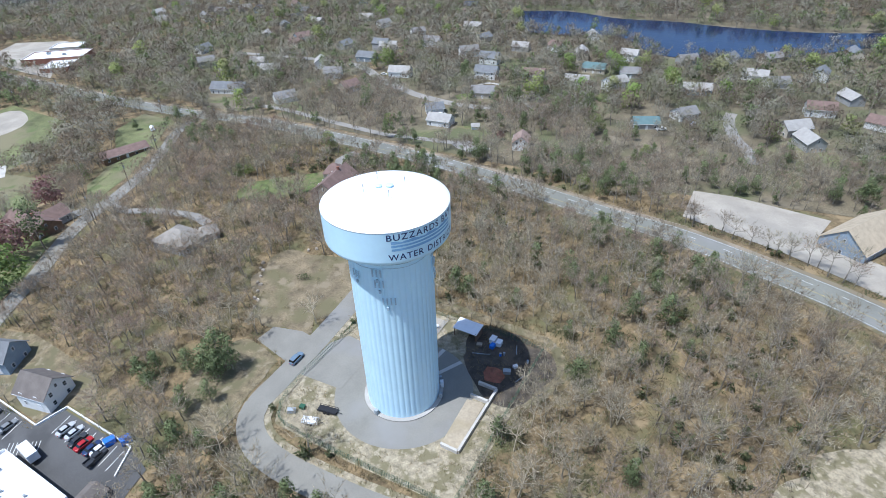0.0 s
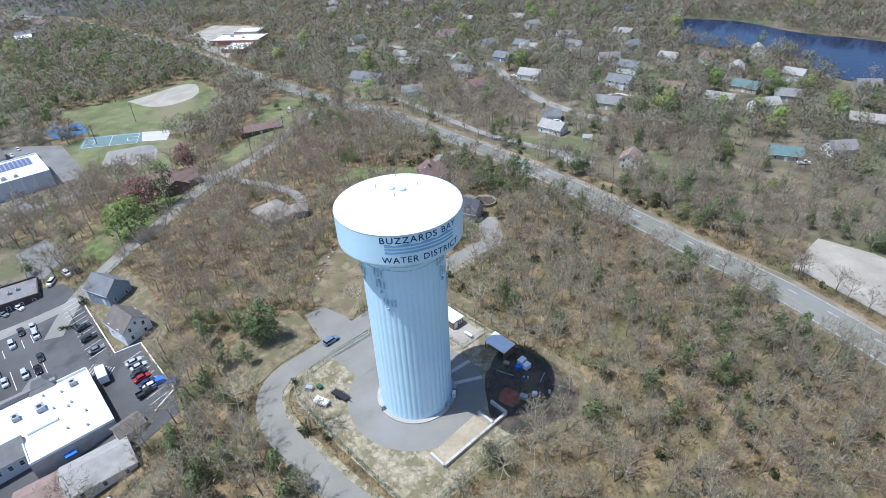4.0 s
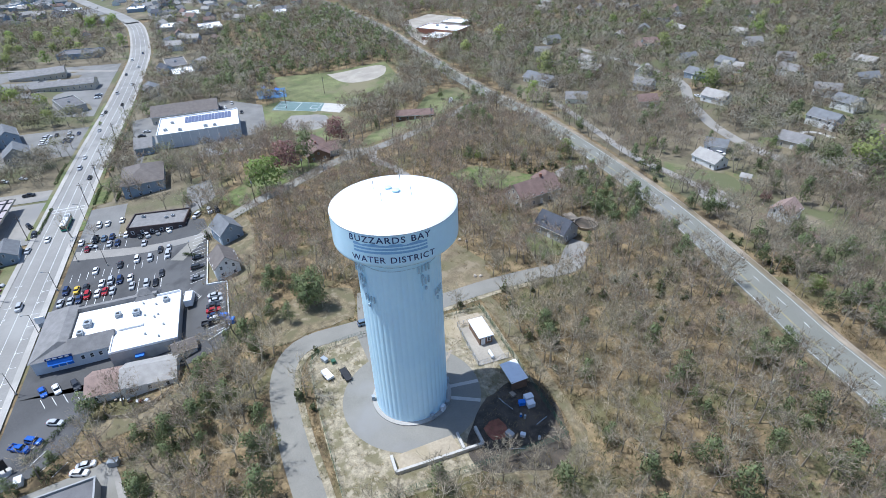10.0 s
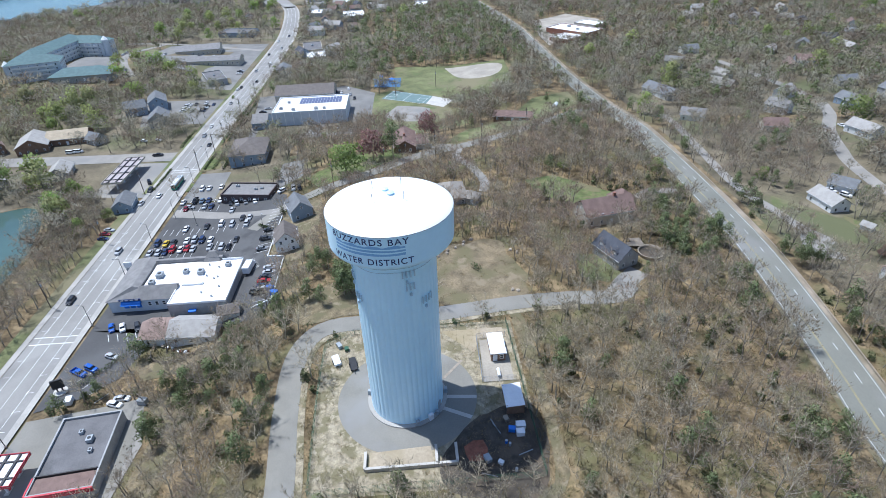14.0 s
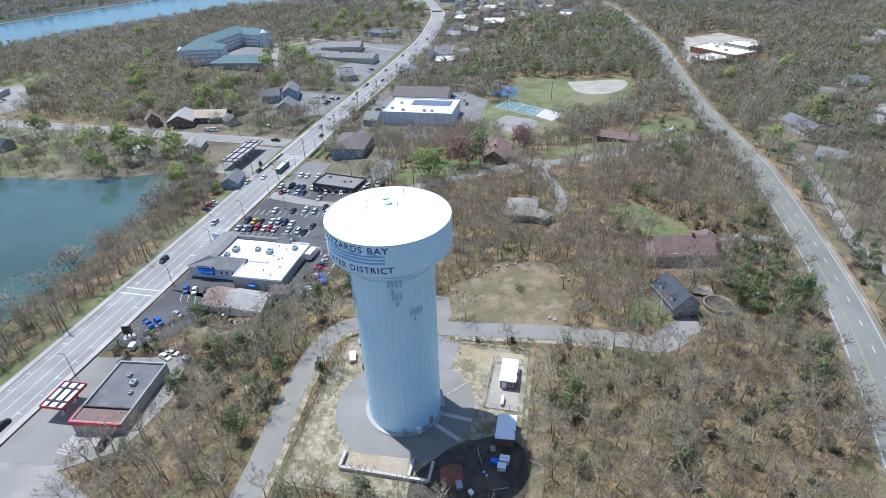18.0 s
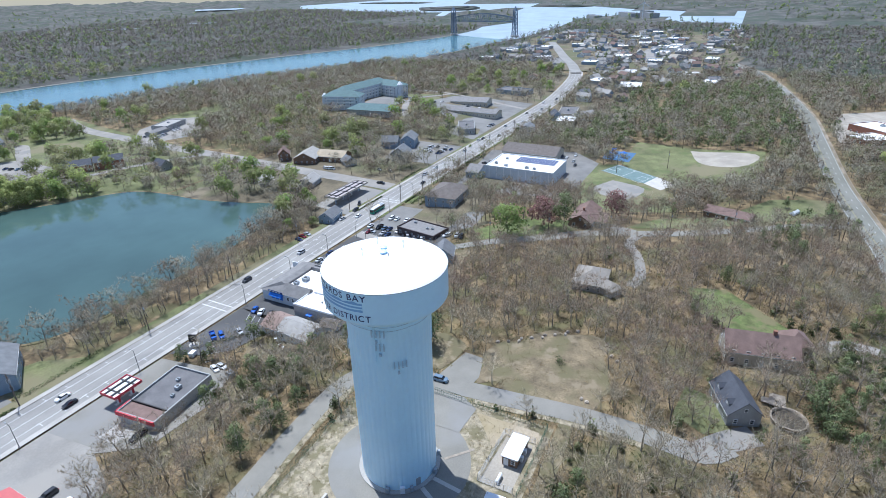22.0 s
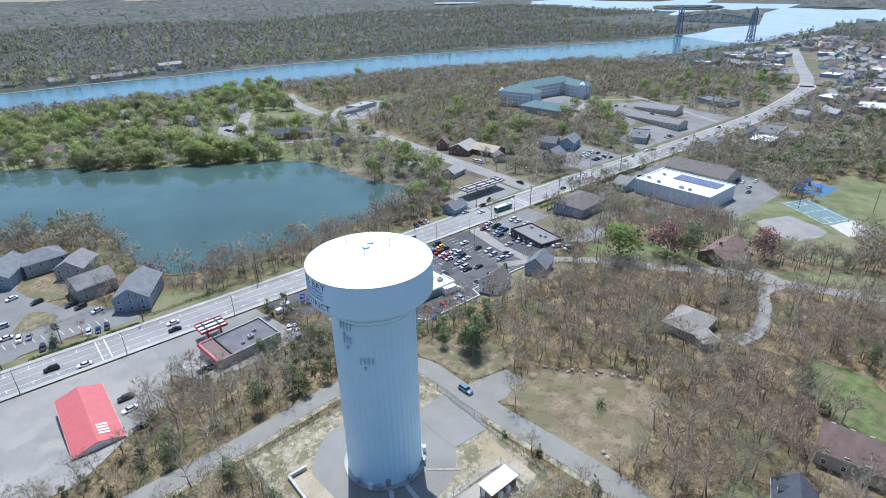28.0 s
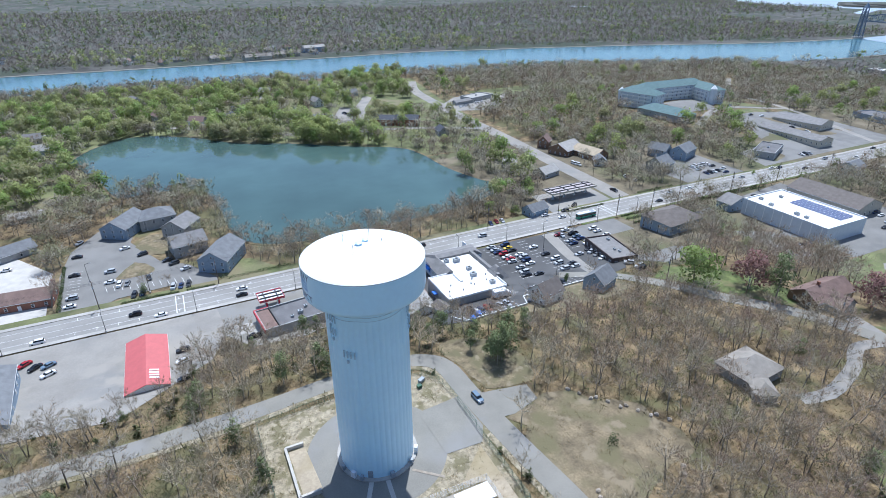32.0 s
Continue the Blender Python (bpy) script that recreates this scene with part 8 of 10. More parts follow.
for lx in (98, 66.8, 36, -2, -50.4, -77.8, -104, -160, -187, -230, -262):
    street_lamp(lx, -104.4, 180)
for lx, ly in ((-115, -89.3), (-123, -101), (75, -150), (52, -128), (-97, -56)):
    street_lamp(lx, ly, 90)
pole_shaft = Build().tube(0, 0, 0, 12.5, 0.19, 0.12, n=8).mesh("shaft", POLE_WOOD)
pole_bar = Build().box(-1.3, -0.07, 11.3, 1.3, 0.07, 11.45).box(-0.9, -0.06, 10.4, 0.9, 0.06, 10.52).mesh("crossarm", POLE_WOOD)
pole_can = Build().tube(0.35, 0, 9.2, 10.2, 0.24, n=10).mesh("transformer", GREY_METAL)


def utility_pole(x, y, yaw):
    ob = thing("utility_pole", "weathered wooden utility pole with a crossarm", "utility pole", pose(x, y, at(x, y, 0.1), 0, 0, yaw), "utility poles")
    part("shaft", pole_shaft, None, ob)
    part("crossarm", pole_bar, None, ob)
    part("transformer", pole_can, None, ob)
    return (x, y)


for run in ([(110, -123.5), (70, -123.5), (26, -123.3), (-20, -123.5), (-62, -123.6), (-105, -123.8), (-150, -124.5)], [(-174, -105.3), (-197, -103.5), (-217, -103.6), (-260, -103.6), (-300, -102.5), (-350, -101)],
            [(-131, -31), (-146, -8), (-160, 17), (-172, 42), (-186, 68)], [(-196, 112), (-246, 114), (-296, 111), (-346, 110)], [(-280, -3), (-303, 26), (-348, 84), (-357, 30)]):
    for p in run:
        utility_pole(*p, 90 if run[0][1] < -100 else 30)
    if run[0][0] > -270:
        wires = thing("overhead_wires", "thin black wires strung between the poles", "wires", pose(0, 0, 0))
        for s in (-0.9, 0.0, 0.9):
            line_pts = []
            for (xa, ya), (xb, yb) in zip(run, run[1:]):
                for k in range(7):
                    t0 = k / 6
                    line_pts.append((xa + (xb - xa) * t0, ya + (yb - ya) * t0 + s, at(xa, ya) * (1 - t0) + at(xb, yb) * t0 + 11.5 - 2.4 * t0 * (1 - t0)))
            part("wire", Build().chain(line_pts, 0.02), BLACK_METAL, wires)
board = thing("station_sign", "dark roadside sign in a round planter", "sign", pose(-20.5, -99.6, at(-20.5, -99.6, 0.2), 0, 0, 20))
part("planter", Build().tube(0, 0, 0, 0.4, 1.9, n=18), CONCRETE, board)
part("panel", Build().box(-0.25, -1.5, 1.6, 0.25, 1.5, 4.6), BLACK_METAL, board)
part("leg", Build().box(-0.15, -0.8, 0.3, 0.15, -0.5, 1.6).box(-0.15, 0.5, 0.3, 0.15, 0.8, 1.6), BLACK_METAL, board)
for k, (bx, by) in enumerate([(-57 - 1.7 * i, 3 + 2.1 * i + (i % 3) * 0.9) for i in range(11)] + [(-41.5, 34.5), (-40.8, 36.2), (-63, 40), (-65, 38)]):
    rr = random.Random(k)
    st = Build()
    low = [(0.75 * math.cos(a) * rr.uniform(0.7, 1.2), 0.6 * math.sin(a) * rr.uniform(0.7, 1.2), -0.1) for a in np.arange(0, 6.28, 0.9)]
    st.hull(low, [(x * 0.9, y * 0.9, 0.45 + rr.uniform(-0.1, 0.15)) for x, y, _ in low]).hull([(x * 0.9, y * 0.9, 0.45) for x, y, _ in low], [(x * 0.4, y * 0.4, 0.75) for x, y, _ in low])
    ob = new("boulder", st.mesh("boulder", STONE))
    ob.matrix_basis = pose(bx, by, at(bx, by, 0.1), 0, 0, rr.uniform(0, 180))
    tagged(ob, "rough grey boulder at the clearing's edge", "boulder", "boulders")

# ---- fenced yard and clutter behind the shop ----
shop_fence = thing("timber_fence", "weathered timber fence round the shop yard", "fence", pose(0, 0, 0))
fence_line = spread([(-40.5, -78.5), (-31.4, -78.2), (-27.5, -70), (-31.7, -60.5)], 2.2)
for (xa, ya), (xb, yb) in zip(fence_line[:-1], fence_line[1:]):
    part("post", Build().box(xa - 0.07, ya - 0.07, at(xa, ya, -0.2), xa + 0.07, ya + 0.07, at(xa, ya, 1.5)), TIMBER, shop_fence)
    for zz in (0.5, 0.95, 1.35):
        part("rail", Build().beam((xa, ya, at(xa, ya, zz)), (xb, yb, at(xb, yb, zz)), 0.05, 0.22), TIMBER, shop_fence)
clutter = random.Random(21)
for k in range(16):
    cx, cy = -39.5 + 7.5 * (k / 16) + clutter.uniform(-0.6, 0.6) + 1.5, -77 + 13.5 * (k / 16) + clutter.uniform(-0.8, 0.8)
    kind_ = k % 4
    if kind_ == 0:
        ob = thing("garden_table", "small white garden table behind the shop", "table", pose(cx + 1.2, cy, at(cx + 1.2, cy, 0.1)), "yard clutter")
        part("tabletop", Build().tube(0, 0, 0.7, 0.75, 0.55, n=12), WHITE_METAL, ob)
        part("leg", Build().tube(0, 0, 0, 0.7, 0.05, n=8), WHITE_METAL, ob)
        part("foot", Build().tube(0, 0, 0, 0.05, 0.3, n=10), WHITE_METAL, ob)
    elif kind_ == 1:
        crate(cx + 1.2, cy, clutter.uniform(0, 90), 0.9, 0.7, 0.7, (RUST, TIMBER, GREY_METAL)[k % 3], "storage_box", "weathered storage box in the shop yard", "box")
    else:
        ob = thing("flower_pot", "terracotta pot with dry plants in the shop yard", "pot", pose(cx + 1.2, cy, at(cx + 1.2, cy, 0.1)), "yard clutter")
        part("pot", Build().tube(0, 0, 0, 0.5, 0.22, 0.34, n=10), RUST, ob)
        part("soil", Build().tube(0, 0, 0.5, 0.52, 0.31, n=10), SHADE_DARK_SOIL, ob)

# ---- trees ----
trng = np.random.default_rng(5)


def spike(a, b, r0, r1=0.0, n=3):
    """A tapered three-sided limb as vertices and triangles."""
    a, b = np.array(a, float), np.array(b, float)
    d = (b - a) / (np.linalg.norm(b - a) + 1e-9)
    s = np.cross(d, (0.3, 0.9, 0.1))
    s /= np.linalg.norm(s)
    u = np.cross(d, s)
    ring = [s * math.cos(6.2832 * k / n) + u * math.sin(6.2832 * k / n) for k in range(n)]
    if r1 == 0:
        return np.array([a + q * r0 for q in ring] + [b]), np.array([(k, (k + 1) % n, n) for k in range(n)])
    v = np.array([a + q * r0 for q in ring] + [b + q * r1 for q in ring])
    return v, np.array([t for k in range(n) for t in ((k, (k + 1) % n, n + (k + 1) % n), (k, n + (k + 1) % n, n + k))])


def join(bits):
    vs, fs, n = [], [], 0
    for v, f in bits:
        vs.append(v)
        fs.append(f + n)
        n += len(v)
    return np.vstack(vs), np.vstack(fs)


def slivers(at_, dirs, length, width, rng):
    """Thin triangles, one for each twig or leaf."""
    n = len(at_)
    side = np.cross(dirs, rng.normal(size=(n, 3)))
    side /= np.linalg.norm(side, axis=1)[:, None] + 1e-9
    w = (width * rng.uniform(0.7, 1.3, n))[:, None]
    v = np.stack([at_ - side * w / 2, at_ + side * w / 2, at_ + dirs * (length * rng.uniform(0.6, 1.4, n))[:, None]], 1).reshape(-1, 3)
    return v, np.arange(3 * n).reshape(-1, 3)


def bare_tree(rng, h, spread_, limbs, twigs, side=4):
    """A leafless broadleaf tree: trunk, wide limbs with side branches, and where its twigs sit and point."""
    wood, ends = [], []
    lean = rng.normal(0, 0.06, 2) * h
    fork = h * rng.uniform(0.22, 0.36)
    top = np.array([lean[0], lean[1], h * 0.85])
    base_r = 0.017 * h + 0.02
    mid = np.array([lean[0] * 0.4, lean[1] * 0.4, fork])
    wood += [spike((0, 0, -0.4), mid, base_r, base_r * 0.8, 4 if side > 2 else 3), spike(mid, top, base_r * 0.7, 0.0)]
    for k in range(limbs):
        t = rng.uniform(0, 0.7)
        a = mid + (top - mid) * t
        az = 2.4 * k + rng.uniform(-0.5, 0.5)
        reach = spread_ * rng.uniform(0.7, 1.1) * (1 - 0.4 * t)
        b = a + np.array([math.cos(az) * reach, math.sin(az) * reach, (h - a[2]) * rng.uniform(0.3, 0.8)])
        wood.append(spike(a, b, base_r * 0.5 * (1 - 0.4 * t), 0.0))
        ends.append((a, b))
        for _ in range(side):
            c = a + (b - a) * rng.uniform(0.3, 0.85)
            e = c + np.array([*(rng.normal(0, 0.36, 2) * spread_), rng.uniform(0.04, 0.2) * h])
            wood.append(spike(c, e, base_r * 0.24, 0.0))
            ends.append((c, e))
    ends.append((mid, top))
    wv, wf = join(wood)
    pick = rng.integers(0, len(ends), twigs)
    s = rng.uniform(0.3, 1.05, twigs)[:, None]
    A, Bv = np.array([e[0] for e in ends])[pick], np.array([e[1] for e in ends])[pick]
    p = A + (Bv - A) * s + rng.normal(0, 0.05 * spread_, (twigs, 3))
    axis = np.array([lean[0], lean[1], h * 0.42])
    d = (p - axis) / (np.linalg.norm(p - axis, axis=1)[:, None] + 1e-6) + rng.normal(0, 0.6, (twigs, 3)) + (0, 0, 0.3)
    d /= np.linalg.norm(d, axis=1)[:, None]
    return (wv, wf), (p, d, ends)


def make_bare(seed, h, sp, limbs, twigs, tl, tw, side=4):
    rng = np.random.default_rng(seed)
    wood, (p, d, _) = bare_tree(rng, h, sp, limbs, twigs, side)
    return wood, slivers(p, d, tl, tw, rng)


def crown(rng, centres, radii, n, length, width, loose=0.35, flat=0.85):
    """Twigs, leaves or needle sprays lying on the shells of the clumps of a crown."""
    k = rng.choice(len(radii), n, p=radii ** 2 / np.sum(radii ** 2))
    u = rng.normal(size=(n, 3)) + (0, 0, 0.35)
    u /= np.linalg.norm(u, axis=1)[:, None]
    p = centres[k] + u * (radii[k] * rng.uniform(0.7, 1.06, n))[:, None] * (1, 1, flat)
    d = np.cross(u, rng.normal(size=(n, 3))) + u * rng.normal(0.15, loose, n)[:, None]
    d /= np.linalg.norm(d, axis=1)[:, None]
    side = np.cross(u + rng.normal(0, loose, (n, 3)), d)
    side /= np.linalg.norm(side, axis=1)[:, None] + 1e-9
    w = (width * rng.uniform(0.6, 1.4, n))[:, None]
    v = np.stack([p - side * w / 2, p + side * w / 2, p + d * (length * rng.uniform(0.6, 1.4, n))[:, None]], 1)
    back = np.einsum("ij,ij->i", np.cross(v[:, 1] - v[:, 0], v[:, 2] - v[:, 0]), u) < 0
    v[back] = v[back][:, [1, 0, 2]]
    middle = np.array([0, 0, centres[:, 2].mean() - 0.6 * radii.mean()])
    out = p - middle
    out /= np.linalg.norm(out, axis=1)[:, None] + 1e-9
    nrm = 0.55 * u + 0.75 * out + rng.normal(0, 0.16, (n, 3))
    nrm /= np.linalg.norm(nrm, axis=1)[:, None]
    v, f, nrm = v.reshape(-1, 3), np.arange(3 * n).reshape(-1, 3), np.repeat(nrm, 3, axis=0)
    return v, f, nrm


def soften(me, nrm):
    """Shades loose leaves and twigs by the round of their crown."""
    me.polygons.foreach_set("use_smooth", np.ones(len(me.polygons), bool))
    me.attributes.new("custom_normal", "FLOAT_VECTOR", "POINT").data.foreach_set("vector", np.asarray(nrm, np.float32).ravel())
    me.update()


def clumps_of(rng, h, sp, n, low, high, taper):
    t = rng.uniform(0, 1, n)
    z = h * (low + (high - low) * t)
    off = sp * 0.62 * (1 - taper * t) * np.sqrt(rng.uniform(0, 1, n))
    az = rng.uniform(0, 6.28, n)
    return np.column_stack([off * np.cos(az), off * np.sin(az), z]), sp * rng.uniform(0.38, 0.58, n) * (1 - 0.6 * taper * t)


def dome_of(rng, h, sp, n, low):
    """Clumps that together make one rounded, uneven dome."""
    up = rng.uniform(-0.25, 1.0, n)
    az = 2.4 * np.arange(n) + rng.uniform(-0.5, 0.5, n)
    r = sp * rng.uniform(0.34, 0.5, n)
    off = (sp - r * 0.9) * np.sqrt(1 - np.clip(up, 0, 0.96) ** 2) * rng.uniform(0.55, 1.0, n)
    z = h * low + (h * (1 - low) - r * 0.75) * np.clip(up, -0.15, 1)
    return np.column_stack([off * np.cos(az), off * np.sin(az), z]), r


def make_leafy(seed, h, sp, limbs, leaves, size, side=2, n=11):
    """A tree in young leaf: leaf sprays round a dozen clumps."""
    rng = np.random.default_rng(seed)
    wood, _ = bare_tree(rng, h * 0.9, sp, limbs, 10, side)
    c, r = dome_of(rng, h, sp, n, 0.34)
    return wood, crown(rng, c, r, leaves, size, size * 0.85, 0.42)


def make_haze(seed, h, sp, limbs, twigs, length, width, side=1):
    """A leafless tree seen from further off: fewer limbs, and twigs that catch the light as one round crown."""
    rng = np.random.default_rng(seed)
    wood, (p, d, _) = bare_tree(rng, h, sp, max(limbs, 5), twigs, max(side, 1))
    if not limbs:
        wood = (wood[0][:3], wood[1][:1] * 0)
    p = p + rng.normal(0, 0.10 * sp, p.shape)
    # the finest twigs close the round of the crown
    u = rng.normal(size=p.shape) + (0, 0, 0.25)
    u /= np.linalg.norm(u, axis=1)[:, None]
    shell = (rng.uniform(size=len(p)) < 0.5)[:, None]
    bumps = 1 + 0.16 * np.sin(3 * np.arctan2(u[:, 1], u[:, 0]) + seed)[:, None] + 0.12 * np.sin(5 * u[:, 2:] + seed)
    p = np.where(shell, u * bumps * (sp * 0.92, sp * 0.92, h * 0.38) * rng.uniform(0.62, 1.0, (len(p), 1)) + (0, 0, h * 0.52), p)
    d = d + rng.normal(0, 0.7, d.shape)
    d /= np.linalg.norm(d, axis=1)[:, None]
    v, f = slivers(p, d, length, width, rng)
    v = v.reshape(-1, 3, 3)
    down = np.cross(v[:, 1] - v[:, 0], v[:, 2] - v[:, 0])[:, 2] < 0
    v[down] = v[down][:, [1, 0, 2]]
    out = p - np.array([0, 0, h * 0.45])
    nrm = out / (np.linalg.norm(out, axis=1)[:, None] + 1e-9) * 0.8 + (0, 0, 0.45) + rng.normal(0, 0.2, out.shape)
    nrm /= np.linalg.norm(nrm, axis=1)[:, None]
    return wood, (v.reshape(-1, 3), f, np.repeat(nrm, 3, axis=0))


def make_pine(seed, h, sp, n, sprays, size):
    """A ragged pine: a trunk and needle clumps that thin out towards the top."""
    rng = np.random.default_rng(seed)
    c, r = clumps_of(rng, h, sp, n, 0.26, 0.9, 0.75)
    c = np.vstack([c, [(0, 0, h * 0.9)]])
    r = np.append(r, sp * 0.25)
    bits = [spike((0, 0, -0.4), (0, 0, h), 0.018 * h, 0.0, 4)] + [spike((0, 0, q[2] * 0.92), q, 0.006 * h, 0.0) for q in c[:-1]]
    return join(bits), crown(rng, c, r, sprays, size, size * 0.62, 0.55, 0.7)


def mass(name, variants, which, xs, ys, zs, size, turn, wood_mat, leaf_mat, label, category):
    """Many trees as one object of stuff: the wood and the twigs or needles."""
    for idx, mat_, suffix in ((0, wood_mat, "_wood"), (1, leaf_mat, "_crowns")):
        if mat_ is None:
            continue
        V, F, R, n = [], [], [], 0
        for k, var in enumerate(variants):
            sel = np.where(which == k)[0]
            if not len(sel):
                continue
            v, f = var[idx][:2]
            c, s = np.cos(turn[sel]), np.sin(turn[sel])
            m = len(v)
            P = np.empty((len(sel), m, 3), np.float32)
            P[..., 0] = (c[:, None] * v[:, 0] - s[:, None] * v[:, 1]) * size[sel, None] + xs[sel, None]
            P[..., 1] = (s[:, None] * v[:, 0] + c[:, None] * v[:, 1]) * size[sel, None] + ys[sel, None]
            P[..., 2] = v[:, 2] * (size[sel] * trng.uniform(0.85, 1.15, len(sel)))[:, None] + zs[sel, None]
            V.append(P.reshape(-1, 3))
            if len(var[idx]) > 2:
                w = var[idx][2]
                Q = np.empty((len(sel), m, 3), np.float32)
                Q[..., 0], Q[..., 1], Q[..., 2] = c[:, None] * w[:, 0] - s[:, None] * w[:, 1], s[:, None] * w[:, 0] + c[:, None] * w[:, 1], w[:, 2]
                R.append(Q.reshape(-1, 3))
            F.append((f[None] + (n + np.arange(len(sel)) * m)[:, None, None]).reshape(-1, 3))
            n += len(sel) * m
        if V:
            me = fast_mesh(name + suffix, np.vstack(V), np.vstack(F))
            if R:
                soften(me, np.vstack(R))
            me.materials.append(mat_)
            tagged(new(name + suffix, me), label, category, kind="stuff")


BARE_NEAR = [make_bare(100 + k, 10.4 + 0.8 * (k % 3), 3.9 + 0.3 * (k % 4), 8, 300, 1.05, 0.105, 3) for k in range(10)]
BARE_MID = [make_haze(200 + k, 9.2 + k % 3, 4.9 + 0.3 * (k % 3), 5, 290, 1.15, 0.27, 1) for k in range(8)]
BARE_OFF = [make_haze(240 + k, 9.4 + k % 3, 5.0 + 0.3 * (k % 3), 3, 112, 1.3, 0.46, 1) for k in range(6)]
BARE_FAR = [make_haze(300 + k, 11.5, 5.0, 0, 34, 2.0, 1.0) for k in range(6)]
PINE_NEAR = [make_pine(400 + k, 8.6 + k % 3, 3.3 + 0.3 * (k % 3), 17, 880, 0.48) for k in range(6)]
PINE_MID = [make_pine(430 + k, 10.5, 4.2, 10, 120, 1.15) for k in range(5)]
LEAFY_NEAR = [make_leafy(500 + k, 9.5, 4.8, 6, 1100, 0.55, 2, 14) for k in range(4)]
LEAFY_MID = [make_leafy(530 + k, 11.5 + k % 3, 5.4, 3, 430, 0.92, 0, 12) for k in range(5)]
LEAFY_FAR = [make_leafy(560 + k, 11.0, 5.5, 0, 44, 1.9, 0, 6) for k in range(3)]
PINE_FAR = [make_pine(580 + k, 11.5, 4.6, 6, 36, 2.0) for k in range(3)]


def free(x, y, margin=0.0):
    ok = np.ones(len(x), bool)
    for p in CLEAR_POLYS:
        lo, hi = p.min(0) - 1, p.max(0) + 1
        box = (x > lo[0]) & (x < hi[0]) & (y > lo[1]) & (y < hi[1]) & ok
        if box.any():
            idx = np.where(box)[0]
            ok[idx[inside(p, x[idx], y[idx])]] = False
    for c, w in CLEAR_LINES:
        lo, hi = c.min(0) - w, c.max(0) + w
        idx = np.where((x > lo[0]) & (x < hi[0]) & (y > lo[1]) & (y < hi[1]) & ok)[0]
        for s in range(0, len(c), 400):
            seg = c[max(0, s - 1):s + 400]
            if len(idx):
                d = np.min(np.hypot(x[idx, None] - seg[None, :, 0], y[idx, None] - seg[None, :, 1]), 1)
                ok[idx[d < w + margin]] = False
                idx = idx[d >= w + margin]
    for cx, cy, r in CLEAR_DISCS:
        ok &= np.hypot(x - cx, y - cy) > r + margin
    return ok


def scatter(x0, x1, y0, y1, step):
    gx_, gy_ = np.meshgrid(np.arange(x0, x1, step), np.arange(y0, y1, step))
    n = gx_.size
    return gx_.ravel() + trng.uniform(-0.48, 0.48, n) * step, gy_.ravel() + trng.uniform(-0.48, 0.48, n) * step


def patchy(x, y, s, seed):
    return 0.5 + 0.25 * (np.sin(x / s + seed) + np.sin(y / s * 1.3 + seed * 2.1) * np.cos(x / s * 0.7 - y / s * 0.5 + seed))


def wood_kind(x, y):
    """0 bare, 1 pine, 2 leafing, 3 none."""
    n = len(x)
    u = trng.uniform(size=n)
    pine = np.where((x < -38) & (y > -40) & (y < 62), 0.008, 0.03 + 0.12 * (patchy(x, y, 37, 1.0) > 0.75))
    leaf = np.full(n, 0.002)
    gap = 0.05 + 0.3 * (patchy(x, y, 9, 2.2) > 0.76)
    north = (y < -255) & (y > -580) & (x > -215)
    leaf[north], gap[north], pine[north] = 0.20, 0.45, 0.025
    hotelside = (y < -240) & (y > -600) & (x <= -215)
    leaf[hotelside], gap[hotelside] = 0.004, 0.0
    for gx0, gx1, gy0, gy1, lf, gp in ((-245, -170, -600, -470, 0.34, 0.5), (-185, -140, -470, -380, 0.16, 0.7), (-135, -90, -500, -425, 0.2, 0.6), (-285, -208, -360, -240, 0.05, 0.25), (-285, -225, -520, -420, 0.07, 0.3), (-90, 240, -560, -380, 0.26, 0.52), (90, 240, -400, -240, 0.25, 0.45)):
        area = (x > gx0) & (x < gx1) & (y > gy0) & (y < gy1)
        leaf[area], gap[area] = lf, gp
    west = (x < -340) & (x > -620) & (y > -45) & (y < 105)
    pine[west], gap[west] = 0.5, 0.0
    beyond = y > 140
    gap[beyond], pine[beyond], leaf[beyond] = (0.08 + 0.45 * (patchy(x, y, 17, 1.4) > 0.68))[beyond], 0.10, 0.010
    street = (y < -124) & (y > -255) & (x < -110)
    leaf[street], gap[street] = 0.06, 0.24
    shore = (y < -124) & (y > -165) & (x > -140) & (x < 10)
    pine[shore], gap[shore] = 0.02, 0.0
    hw = (np.abs(y - 112) < 14) & (x > -100) & (x < -40)
    pine[hw] = 0.5
    slope = (y < -33) & (y > -70) & (x > -40) & (x < 10)
    pine[slope] = 0.12
    pa = (x > -72) & (x < -44) & (y > 90) & (y < 112)
    pine[pa] = 0.65
    east = (x > 12) & (y > 12) & (y < 105)
    pine[east] = 0.045
    lake = (x > -60) & (y > 230) & (y < 480)
    leaf[lake] = 0.03
    thin = (x > -207) & (x < -128) & (y < -150) & (y > -400)
    gap[thin], leaf[thin], pine[thin] = 0.55, 0.08, 0.02
    behind = (x > -330) & (x < -214) & (y < -235) & (y > -345)
    gap[behind], leaf[behind] = 0.12, 0.03
    k = np.zeros(n, int)
    k[u < pine] = 1
    k[(u >= pine) & (u < pine + leaf)] = 2
    k[(u >= pine + leaf) & (u < pine + leaf + gap)] = 3
    return k


